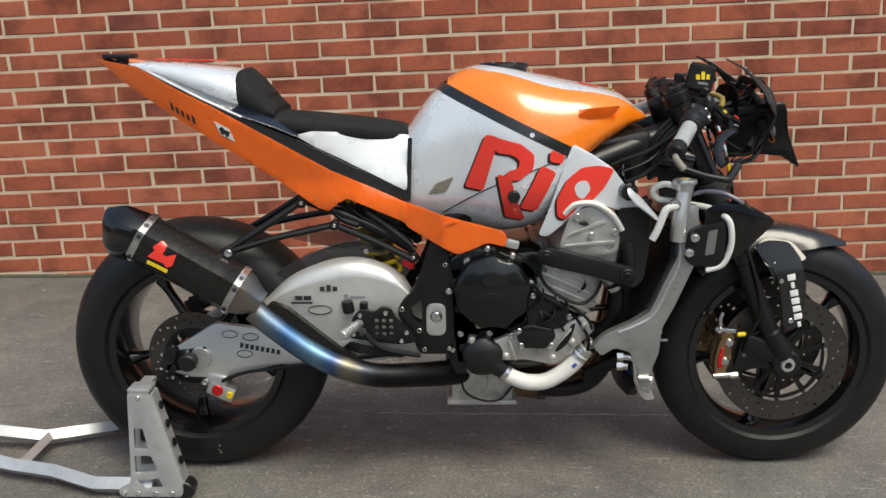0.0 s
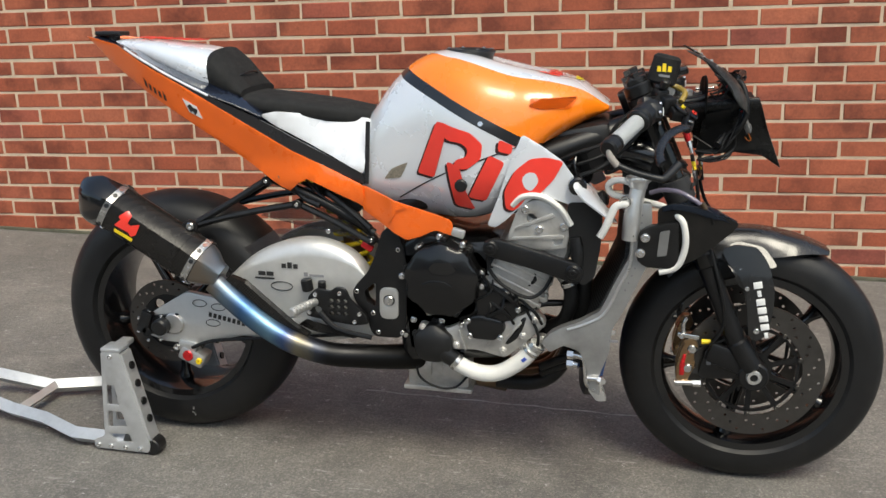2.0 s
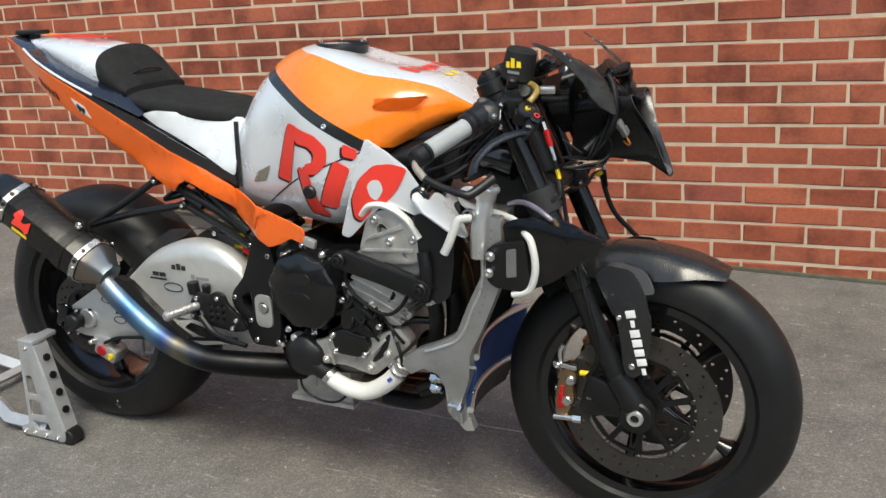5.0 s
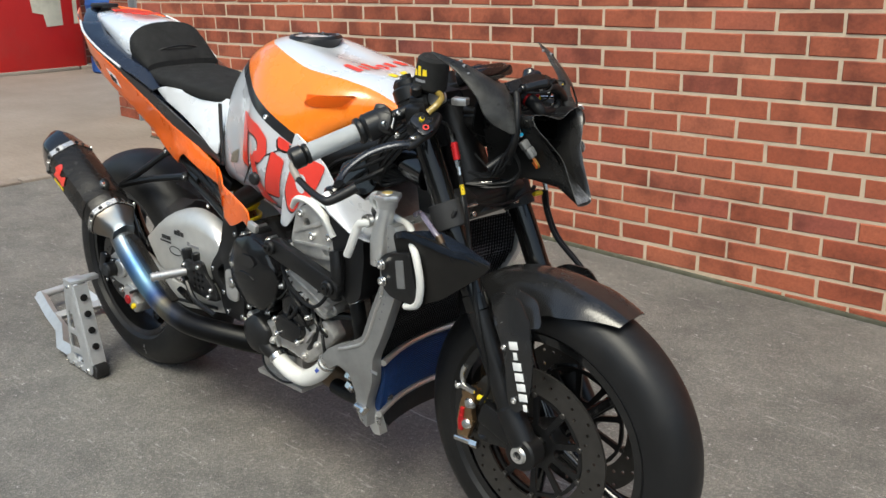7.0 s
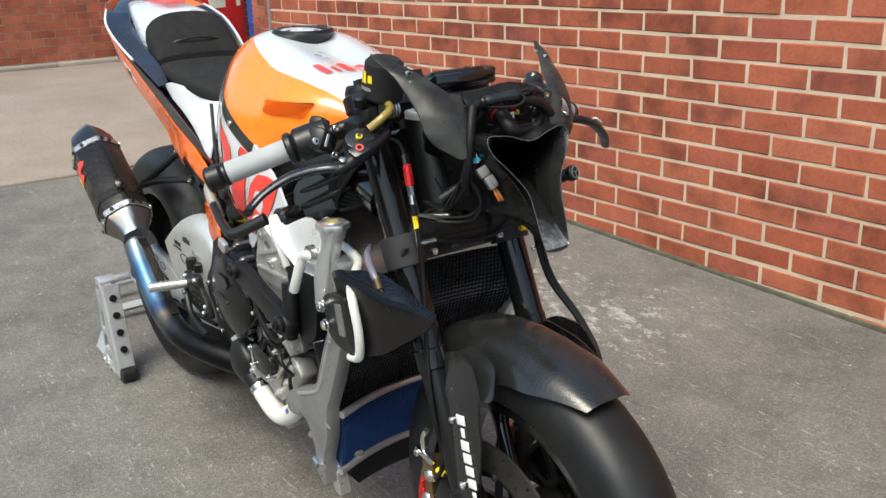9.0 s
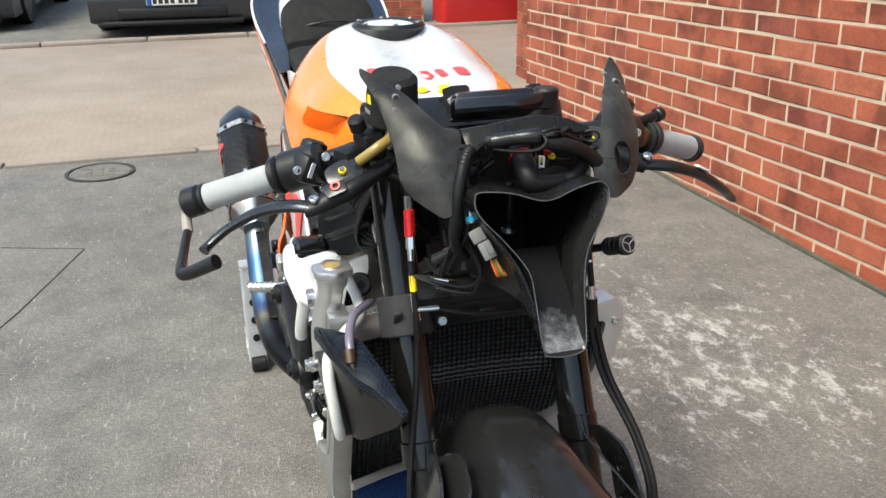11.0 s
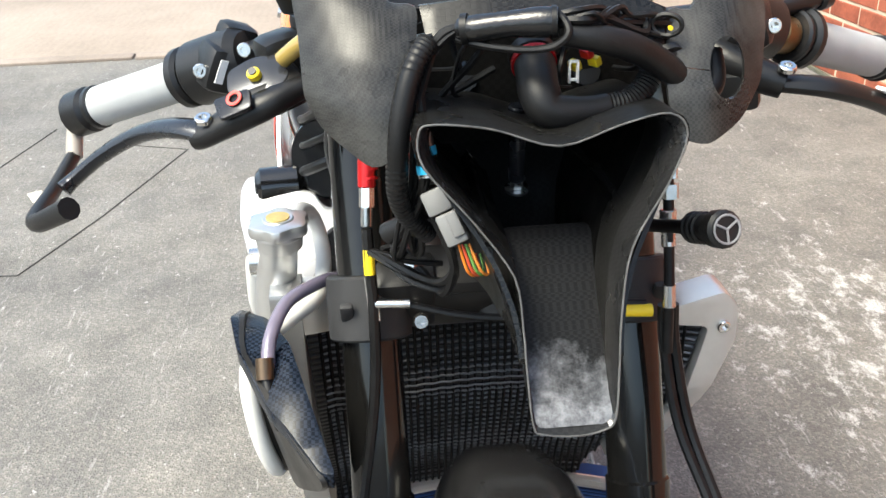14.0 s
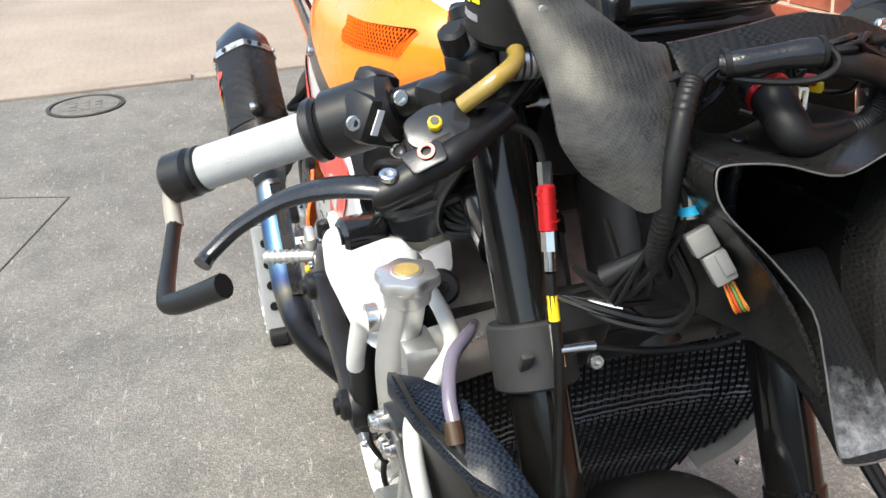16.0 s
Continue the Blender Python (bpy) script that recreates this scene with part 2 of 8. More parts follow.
INK = surface("black_vinyl", (0.02, 0.02, 0.02), 0.5, 0, 0.05, 40)
GREYINK = surface("grey_vinyl", (0.22, 0.22, 0.23), 0.5, 0, 0.05, 40)
RUBBER = surface("slick_rubber", (0.009, 0.009, 0.0095), 0.45, 0, 0.2, 18, 0.15, 700, dirt=0.06, spec=0.35)
BLACK = surface("black_anodised", (0.008, 0.008, 0.0085), 0.36, 0.1, 0.15, 40, 0.05, 600, dirt=0.04, spec=0.4)
GLOSSB = surface("gloss_black", (0.006, 0.006, 0.0065), 0.18, 0.1, 0.1, 40, coat=0.5)
PLASTIC = surface("black_plastic", (0.009, 0.009, 0.0095), 0.4, 0, 0.15, 40, 0.10, 700, dirt=0.03, spec=0.42)
HOSE = surface("black_rubber_hose", (0.007, 0.007, 0.0073), 0.42, 0, 0.2, 60, 0.1, 700, dirt=0.04, spec=0.28)
CASTBLK = surface("black_cast_cover", (0.006, 0.006, 0.0065), 0.20, 0.0, 0.2, 40, 0.10, 500, dirt=0.03, coat=0.25, spec=0.4)
ALLOY = surface("cast_alloy", (0.55, 0.535, 0.51), 0.38, 0.65, 0.22, 40, 0.3, 450, dirt=0.35)
BRUSHED = surface("brushed_aluminium", (0.66, 0.655, 0.64), 0.33, 0.8, 0.10, 30, 0.04, 800, dirt=0.03)
TANKAL = surface("satin_tank_alloy", (0.42, 0.42, 0.415), 0.38, 0.75, 0.16, 24, 0.10, 500, dirt=0.25)
STANDAL = surface("anodised_stand_alloy", (0.56, 0.57, 0.58), 0.4, 0.6, 0.08, 40, 0.1, 600, dirt=0.2)
STEEL = surface("polished_steel", (0.6, 0.59, 0.57), 0.25, 0.95, 0.1, 60)
CHROME = surface("bright_bolt_steel", (0.72, 0.71, 0.69), 0.2, 1.0, 0.08, 90)
GOLD = surface("gold_caliper", (0.20, 0.12, 0.055), 0.32, 0.85, 0.2, 60)
BROWNST = surface("burnt_steel", (0.16, 0.11, 0.07), 0.35, 0.8, 0.3, 30)
REDAN = surface("red_anodised", (0.6, 0.02, 0.025), 0.3, 0.5, 0.1, 60)
SILICONE = surface("white_silicone", (0.72, 0.71, 0.67), 0.5, 0, 0.06, 30, 0.08, 500, dirt=0.1)
GRIP = surface("grey_grip_rubber", (0.40, 0.415, 0.42), 0.6, 0, 0.06, 40, 0.7, 900)
LEVER = surface("grey_lever_alloy", (0.045, 0.048, 0.055), 0.26, 0.7, 0.1, 60)
FOAM = surface("black_seat_foam", (0.02, 0.02, 0.02), 0.92, 0, 0.2, 60, 0.5, 900, spec=0.2)
DISC = surface("brake_disc_steel", (0.085, 0.08, 0.075), 0.36, 0.8, 0.15, 50)
SMOKE = surface("purple_tinted_hose", (0.16, 0.14, 0.19), 0.2, 0, 0.1, 40, coat=0.5)
YHOSE = surface("clear_yellow_hose", (0.30, 0.21, 0.05), 0.22, 0, 0.1, 40, coat=0.5)
PLUG = surface("grey_connector_plastic", (0.17, 0.17, 0.168), 0.5, 0, 0.1, 60)
BLUEPAINT = surface("blue_barrel_paint", (0.012, 0.075, 0.30), 0.5, 0, 0.1, 6, dirt=0.3)
REDDOOR = surface("red_door_paint", (0.52, 0.012, 0.012), 0.5, 0, 0.08, 4, dirt=0.15)
GREYPIPE = surface("grey_downpipe_paint", (0.24, 0.26, 0.29), 0.5, 0, 0.1, 8, dirt=0.3)
CARBODY = surface("dark_car_paint", (0.018, 0.02, 0.024), 0.35, 0.2, 0.1, 6, coat=0.5)
CARBON = weave("carbon_weave", (0.008, 0.0075, 0.007), (0.016, 0.0145, 0.0135), 0.004, 0.24, 0.0, 0.12, 0.02, 0.3)
CARBONM = weave("matt_carbon_weave", (0.004, 0.004, 0.004), (0.010, 0.0099, 0.0097), 0.0030, 0.30, 0.0, 0.5, 0.05, 0.28)
DUCT = weave("glossy_blue_grey_carbon", (0.004, 0.006, 0.010), (0.014, 0.019, 0.030), 0.0026, 0.2, 0.0, 0.15, 0.0, 0.2)
SATIN = surface("satin_dark_shell", (0.013, 0.0122, 0.0115), 0.36, 0, 0.2, 30, 0.05, 500, dirt=0.05, spec=0.25)
CARBONG = weave("grey_worn_carbon", (0.008, 0.008, 0.008), (0.022, 0.0218, 0.0212), 0.0016, 0.32, 0.0, 0.6, 0.48, 0.28)
POLISH = surface("polished_aluminium", (0.66, 0.655, 0.635), 0.36, 0.6, 0.07, 40, 0.03, 800, dirt=0.05)
CARBONS = weave("gloss_grey_carbon", (0.008, 0.008, 0.0085), (0.019, 0.019, 0.0195), 0.0024, 0.22, 0.4, 0.10, 0.02, 0.4)
FORKB = surface("black_fork_tube", (0.008, 0.0078, 0.0074), 0.13, 0.0, 0.3, 60, coat=0.1, dirt=0.03, spec=0.35)
CALIPER = surface("bronze_caliper", (0.34, 0.22, 0.12), 0.3, 0.9, 0.2, 60, dirt=0.1)


def clear_smoke(name):
    """Thin smoked sheet that lets most of what is behind it through."""
    m, nt, p = nodes(name)
    nt.links.new(ramp(nt, noise_node(nt, 25, 4), [(0.3, (0.03, 0.028, 0.032)), (0.7, (0.06, 0.055, 0.06))]), p.inputs["Base Color"])
    p.inputs["Roughness"].default_value = 0.18
    p.inputs["Alpha"].default_value = 0.42
    return m


SMOKED = clear_smoke("smoked_clear_sheet")


def scuffed_lip():
    """Dark weave that is worn pale towards the lower lip, in ragged patches."""
    m, nt, p = nodes("carbon_worn_pale_at_the_lip")
    co = nt.nodes.new("ShaderNodeTexCoord").outputs["Object"]
    ch = nt.nodes.new("ShaderNodeTexChecker")
    ch.inputs["Scale"].default_value = 1 / 0.0024
    ch.inputs["Color1"].default_value, ch.inputs["Color2"].default_value = (0.004, 0.004, 0.0045, 1), (0.009, 0.009, 0.0095, 1)
    nt.links.new(co, ch.inputs["Vector"])
    sep = nt.nodes.new("ShaderNodeSeparateXYZ")
    nt.links.new(co, sep.inputs[0])
    mr = nt.nodes.new("ShaderNodeMapRange")
    mr.inputs["From Min"].default_value, mr.inputs["From Max"].default_value = 0.765, 0.806
    mr.inputs["To Min"].default_value, mr.inputs["To Max"].default_value = 0.34, -0.30
    nt.links.new(sep.outputs[2], mr.inputs["Value"])
    add = nt.nodes.new("ShaderNodeMath")
    add.operation = "ADD"
    nt.links.new(mr.outputs[0], add.inputs[0])
    nt.links.new(noise_node(nt, 45, 8, 0.7), add.inputs[1])
    worn = ramp(nt, add.outputs[0], [(0.50, (0, 0, 0)), (0.85, (1, 1, 1))])
    pale = mixed(nt, ramp(nt, noise_node(nt, 160, 5, 0.7), [(0.35, (0, 0, 0)), (0.65, (1, 1, 1))]), (0.07, 0.073, 0.08), (0.21, 0.215, 0.23))
    nt.links.new(mixed(nt, worn, ch.outputs[0], pale), p.inputs["Base Color"])
    p.inputs["Roughness"].default_value = 0.45
    p.inputs["Specular IOR Level"].default_value = 0.12
    nt.links.new(bump(nt, ch.outputs[1], 0.4, 0.0008), p.inputs["Normal"])
    return m


SCUFF = scuffed_lip()
LIP = surface("worn_lip", (0.09, 0.09, 0.088), 0.5, 0, 0.4, 120)
# the carbon again, with the shade of deep recesses put into its colour
CARBOND = weave("shade_dark_inner_carbon", (0.0025, 0.0025, 0.0025), (0.005, 0.005, 0.005), 0.0034, 0.6, 0.0, 0.3, 0.0, 0.08)
MATT = surface("matt_black_wire", (0.006, 0.006, 0.006), 0.7, 0, 0.2, 60, spec=0.15)
SLEEVE = surface("matt_grey_rubber", (0.026, 0.026, 0.027), 0.6, 0, 0.12, 60, 0.1, 700, dirt=0.05, spec=0.3)
MESHW = surface("dark_mesh_wire", (0.12, 0.12, 0.122), 0.42, 0.5, 0.15, 60)


def metal_mesh(name, c1, c2, size):
    """A radiator core or grille seen as fine rows of fins."""
    m, nt, p = nodes(name)
    co = nt.nodes.new("ShaderNodeTexCoord").outputs["Object"]
    w = nt.nodes.new("ShaderNodeTexWave")
    w.bands_direction = "Z"
    w.inputs["Scale"].default_value = 0.314 / size
    w.inputs["Distortion"].default_value = 0.4
    nt.links.new(co, w.inputs["Vector"])
    nt.links.new(ramp(nt, w.outputs[1], [(0.35, c1), (0.75, c2)]), p.inputs["Base Color"])
    p.inputs["Roughness"].default_value, p.inputs["Metallic"].default_value = 0.5, 0.3
    nt.links.new(bump(nt, w.outputs[1], 0.6, 0.002), p.inputs["Normal"])
    return m


RADCORE = metal_mesh("black_radiator_core", (0.006, 0.006, 0.007), (0.03, 0.03, 0.032), 0.006)
BLUECORE = metal_mesh("blue_oil_cooler_core", (0.004, 0.012, 0.05), (0.03, 0.09, 0.28), 0.005)


def heated(name):
    """Titanium that heat has tinted, straw to blue along the pipe."""
    m, nt, p = nodes(name)
    co = nt.nodes.new("ShaderNodeTexCoord").outputs["Object"]
    sep = nt.nodes.new("ShaderNodeSeparateXYZ")
    nt.links.new(co, sep.inputs[0])
    mr = nt.nodes.new("ShaderNodeMapRange")
    mr.inputs["From Min"].default_value, mr.inputs["From Max"].default_value = 0.14, 0.62
    add = nt.nodes.new("ShaderNodeMath")
    add.operation, add.inputs[1].default_value = "MULTIPLY_ADD", 0.08
    nt.links.new(noise_node(nt, 12, 4), add.inputs[0])
    nt.links.new(sep.outputs[0], add.inputs[2])
    nt.links.new(add.outputs[0], mr.inputs["Value"])
    c = ramp(nt, mr.outputs[0], [(0.0, (0.24, 0.21, 0.185)), (0.12, (0.24, 0.205, 0.17)), (0.20, (0.17, 0.23, 0.29)), (0.30, (0.07, 0.15, 0.30)), (0.42, (0.14, 0.25, 0.34)), (0.50, (0.06, 0.10, 0.22)), (0.58, (0.20, 0.18, 0.13)), (0.66, (0.045, 0.05, 0.065)), (0.74, (0.018, 0.018, 0.019)), (1.0, (0.014, 0.014, 0.014))])
    nt.links.new(c, p.inputs["Base Color"])
    p.inputs["Metallic"].default_value = 0.9
    nt.links.new(ramp(nt, noise_node(nt, 40, 5), [(0.3, (0.30,) * 3), (0.7, (0.46,) * 3)]), p.inputs["Roughness"])
    return m


TITAN = heated("heat_blued_titanium")


def brick_material():
    m, nt, p = nodes("red_brick")
    oi = nt.nodes.new("ShaderNodeObjectInfo").outputs["Random"]
    geo = nt.nodes.new("ShaderNodeNewGeometry")
    ad = nt.nodes.new("ShaderNodeMath")
    ad.operation = "ADD"
    nt.links.new(oi, ad.inputs[0])
    nt.links.new(geo.outputs["Random Per Island"], ad.inputs[1])
    fr = nt.nodes.new("ShaderNodeMath")
    fr.operation = "FRACT"
    nt.links.new(ad.outputs[0], fr.inputs[0])
    base = ramp(nt, fr.outputs[0], [(0.0, (0.273, 0.066, 0.033)), (0.25, (0.324, 0.083, 0.040)), (0.5, (0.355, 0.099, 0.050)), (0.72, (0.299, 0.076, 0.038)), (0.88, (0.371, 0.111, 0.058)), (0.97, (0.299, 0.075, 0.046)), (1.0, (0.247, 0.066, 0.046))])
    pos = geo.outputs["Position"]
    blot = ramp(nt, noise_node(nt, 5.5, 5, 0.6, pos), [(0.36, (0.55, 0.5, 0.5)), (0.52, (1, 1, 1)), (0.75, (1.2, 1.15, 1.1))])
    c = mixed(nt, 1.0, base, blot, "MULTIPLY")
    fine = ramp(nt, noise_node(nt, 90, 6, 0.7, pos), [(0.3, (0.72, 0.7, 0.7)), (0.7, (1.18, 1.18, 1.18))])
    c = mixed(nt, 0.8, c, fine, "MULTIPLY")
    smear = ramp(nt, noise_node(nt, 38, 8, 0.75, pos), [(0.66, (0, 0, 0)), (0.8, (0.3, 0.3, 0.3))])
    nt.links.new(mixed(nt, smear, c, (0.5, 0.42, 0.34)), p.inputs["Base Color"])
    p.inputs["Roughness"].default_value = 0.82
    b = bump(nt, noise_node(nt, 60, 6, 0.65, pos), 0.5, 0.004)
    nt.links.new(bump(nt, noise_node(nt, 420, 3, 0.6, pos), 0.4, 0.0015, b), p.inputs["Normal"])
    return m


BRICK = brick_material()
MORTAR = surface("pale_mortar", (0.55, 0.435, 0.32), 0.9, 0, 0.12, 30, 0.8, 250)
MOSS = surface("mossy_mortar", (0.09, 0.088, 0.06), 0.95, 0, 0.3, 30, 0.8, 150)


def ground_material():
    m, nt, p = nodes("worn_yard_concrete")
    pos = nt.nodes.new("ShaderNodeNewGeometry").outputs["Position"]
    big = ramp(nt, noise_node(nt, 0.9, 5, 0.6, pos), [(0.3, (0.125, 0.119, 0.110)), (0.7, (0.165, 0.158, 0.147))])
    mid = ramp(nt, noise_node(nt, 7, 7, 0.65, pos), [(0.3, (0.80, 0.80, 0.80)), (0.7, (1.20, 1.19, 1.17))])
    c = mixed(nt, 1.0, big, mid, "MULTIPLY")
    # damp stains and scuffed lighter streaks
    stain = ramp(nt, noise_node(nt, 2.3, 6, 0.7, pos), [(0.36, (0.80, 0.80, 0.81)), (0.50, (1, 1, 1)), (0.66, (1.12, 1.115, 1.10))])
    c = mixed(nt, 1.0, c, stain, "MULTIPLY")
    v = nt.nodes.new("ShaderNodeTexVoronoi")
    v.inputs["Scale"].default_value = 240
    nt.links.new(pos, v.inputs["Vector"])
    agg = ramp(nt, v.outputs["Color"], [(0.15, (0.6, 0.6, 0.6)), (0.6, (1, 1, 1)), (0.90, (1.7, 1.67, 1.6))])
    c = mixed(nt, 0.65, c, agg, "MULTIPLY")
    # worn pale flakes, thickest between the stand and the wall's far end
    drift = nt.nodes.new("ShaderNodeMapping")
    drift.inputs["Rotation"].default_value, drift.inputs["Scale"].default_value = (0, 0, radians(28)), (1.0, 1.4, 1.0)
    nt.links.new(pos, drift.inputs["Vector"])
    flake = noise_node(nt, 13, 12, 0.82, drift.outputs[0])
    off = nt.nodes.new("ShaderNodeVectorMath")
    off.operation, off.inputs[1].default_value = "SUBTRACT", (0.25, 0.98, 0)
    nt.links.new(pos, off.inputs[0])
    fit = nt.nodes.new("ShaderNodeVectorMath")
    fit.operation, fit.inputs[1].default_value = "MULTIPLY", (1 / 0.75, 1 / 0.7, 0)
    nt.links.new(off.outputs[0], fit.inputs[0])
    far = nt.nodes.new("ShaderNodeVectorMath")
    far.operation = "LENGTH"
    nt.links.new(fit.outputs[0], far.inputs[0])
    zone = nt.nodes.new("ShaderNodeMapRange")
    zone.inputs["From Min"].default_value, zone.inputs["From Max"].default_value = 0.2, 1.4
    zone.inputs["To Min"].default_value, zone.inputs["To Max"].default_value = 0.085, -0.06
    nt.links.new(far.outputs["Value"], zone.inputs["Value"])
    patch = nt.nodes.new("ShaderNodeMapRange")
    patch.inputs["To Min"].default_value, patch.inputs["To Max"].default_value = -0.10, 0.08
    nt.links.new(noise_node(nt, 2.6, 3, 0.5, pos), patch.inputs["Value"])
    total = flake
    for z in (zone, patch):
        s = nt.nodes.new("ShaderNodeMath")
        s.operation = "ADD"
        nt.links.new(total, s.inputs[0])
        nt.links.new(z.outputs[0], s.inputs[1])
        total = s.outputs[0]
    f = ramp(nt, total, [(0.57, (0, 0, 0)), (0.62, (0.5, 0.5, 0.5)), (0.70, (0.95, 0.95, 0.95))])
    c = mixed(nt, f, c, (0.48, 0.475, 0.46))
    # thin pale scratches that run two ways, and scattered chips
    for turn, size, low in ((12, (1.0, 6.0, 1.0), 0.585), (-48, (1.0, 8.0, 1.0), 0.595), (75, (1.0, 5.0, 1.0), 0.60)):
        way = nt.nodes.new("ShaderNodeMapping")
        way.inputs["Rotation"].default_value, way.inputs["Scale"].default_value = (0, 0, radians(turn)), size
        nt.links.new(pos, way.inputs["Vector"])
        line = noise_node(nt, 11, 8, 0.72, way.outputs[0])
        here = ramp(nt, noise_node(nt, 1.5, 3, 0.5, way.outputs[0]), [(0.50, (0, 0, 0)), (0.58, (1, 1, 1))])
        mark = mixed(nt, 1.0, ramp(nt, line, [(low, (0, 0, 0)), (low + 0.05, (0.5, 0.5, 0.5))]), here, "MULTIPLY")
        c = mixed(nt, mark, c, (0.42, 0.41, 0.39))
    chips = noise_node(nt, 38, 7, 0.74, pos)
    c = mixed(nt, ramp(nt, chips, [(0.615, (0, 0, 0)), (0.66, (0.6, 0.6, 0.6))]), c, (0.55, 0.54, 0.52))
    nt.links.new(c, p.inputs["Base Color"])
    nt.links.new(ramp(nt, noise_node(nt, 3, 5, 0.6, pos), [(0.3, (0.62,) * 3), (0.7, (0.85,) * 3)]), p.inputs["Roughness"])
    b = bump(nt, v.outputs["Distance"], 0.5, 0.004)
    nt.links.new(bump(nt, noise_node(nt, 40, 6, 0.7, pos), 0.42, 0.006, b), p.inputs["Normal"])
    return m


def slab_material():
    m, nt, p = nodes("brushed_yard_concrete")
    pos = nt.nodes.new("ShaderNodeNewGeometry").outputs["Position"]
    w = nt.nodes.new("ShaderNodeTexWave")
    w.bands_direction = "Y"
    w.inputs["Scale"].default_value, w.inputs["Distortion"].default_value, w.inputs["Detail"].default_value = 7.0, 9.0, 4
    nt.links.new(pos, w.inputs["Vector"])
    c = ramp(nt, noise_node(nt, 1.2, 7, 0.65, pos), [(0.3, (0.20, 0.165, 0.135)), (0.7, (0.30, 0.25, 0.21))])
    c = mixed(nt, 0.10, c, ramp(nt, w.outputs[1], [(0.2, (0.8, 0.8, 0.8)), (0.8, (1.2, 1.2, 1.2))]), "MULTIPLY")
    c = mixed(nt, 0.7, c, ramp(nt, noise_node(nt, 120, 5, 0.7, pos), [(0.3, (0.8, 0.8, 0.8)), (0.7, (1.2, 1.2, 1.2))]), "MULTIPLY")
    nt.links.new(c, p.inputs["Base Color"])
    p.inputs["Roughness"].default_value = 0.8
    nt.links.new(bump(nt, w.outputs[1], 0.12, 0.004), p.inputs["Normal"])
    return m


YARD, SLAB = ground_material(), slab_material()


# ---- setting ----
WALL = pose(-1.394, 1.748, 0.017, 0, -1.95, 0)
WALL_X0, WALL_X1, ROWS_UP = -1.63, 5.6, 33


def build_ground():
    bm = bmesh.new()
    bmesh.ops.create_grid(bm, x_segments=2, y_segments=2, size=600)
    tagged(part("ground", bm, YARD, None), "worn grey concrete yard with pale flaking patches", "ground", kind="structure")
    apron = part("concrete_apron", box((-4.55, -1.2, 0.001), (4.1, 9.0, 0.006), 0.001), SLAB, None)
    tagged(apron, "buff brushed concrete apron beyond the yard", "pavement", kind="structure")
    ed = tagged(thing("kerb_edging", "row of flush concrete edging stones", "kerb"), kind="structure")
    for k in range(10):
        part("edging_stone", box((-2.47 + 0.004 * (k % 3), -4.4 + 0.915 * k, 0.004), (0.085, 0.9, 0.02), 0.005), SLAB, ed)
    far = tagged(thing("far_kerb", "low worn kerb along the parking bays", "kerb"), kind="structure")
    for k in range(12):
        part("kerb_stone", box((-6.66, -5.6 + 0.915 * k, 0.014), (0.11, 0.9, 0.05), 0.012), SLAB, far)


build_ground()
SEAM_M = surface("dark_ground_seam", (0.03, 0.03, 0.028), 0.9, 0, 0.3, 40, 0.5, 200)


def seam_line(pts, w=0.004):
    """A tarred joint in the yard, a little proud."""
    ob = part("yard_joint", tube([(x, y, -w * 0.35) for x, y in pts], w, 1, 6), SEAM_M, None)
    return tagged(ob, "dark joint line in the concrete yard", "joint", kind="structure")


seam_line([(-1.45, -1.27), (-0.78, -1.41), (-0.30, -1.45), (-0.275, -1.03), (-0.62, -0.90), (-1.15, -0.74), (-1.26, -1.04)])
PALE_M = surface("pale_crack_fill", (0.34, 0.33, 0.31), 0.9, 0, 0.4, 40, 0.5, 200)
crack = part("yard_crack", tube([(0.40 + 0.055 * k, 0.262 - 0.001 * k + 0.004 * math.sin(k * 2.3), -0.0012) for k in range(19)], 0.0032, 2, 6), PALE_M, None)
tagged(crack, "pale straight crack in the concrete yard", "crack", kind="structure")
cover_ = thing("manhole_cover", "round worn iron manhole cover in the yard", "manhole cover")
part("frame_ring", lathe([(0.16, -0.005), (0.16, 0.006), (0.145, 0.007), (0.14, -0.005)], (-2.20, -0.74, 0), 40, "z"), SEAM_M, cover_)
part("lid", joined(cyl((-2.20, -0.74, -0.01), (-2.20, -0.74, 0.005), 0.138, seg=40, bevel=0.002), *[box((-2.20 + 0.05 * i, -0.74 + 0.05 * j, 0.006), (0.03, 0.03, 0.004), 0.001) for i in (-1, 0, 1) for j in (-1, 0, 1)]), surface("worn_iron", (0.15, 0.14, 0.125), 0.7, 0.1, 0.3, 30, 0.4, 300), cover_)
hatch = thing("inspection_cover", "small square pale concrete patch in the yard", "cover")
part("patch", box((-0.80, -1.14, 0.0), (0.085, 0.045, 0.008), 0.002, (0, 0, 30)), surface("pale_patch", (0.42, 0.40, 0.35), 0.9, 0, 0.15, 30), hatch)


# ---- brick wall beside the motorcycle ----
def brick_bm(seed, w=0.215, h=0.065, d=0.07):
    rng = random.Random(seed)
    bm = bmesh.new()
    bmesh.ops.create_cube(bm, size=1)
    for v in bm.verts:
        v.co = Vector((v.co.x * w + rng.uniform(-0.0015, 0.0015), v.co.y * d + d / 2 + rng.uniform(-0.001, 0.0015), v.co.z * h + rng.uniform(-0.0015, 0.0015)))
    front = [e for e in bm.edges if all(v.co.y < d / 2 for v in e.verts)]
    bmesh.ops.bevel(bm, geom=front, offset=0.004, segments=1, affect="EDGES")
    return bm


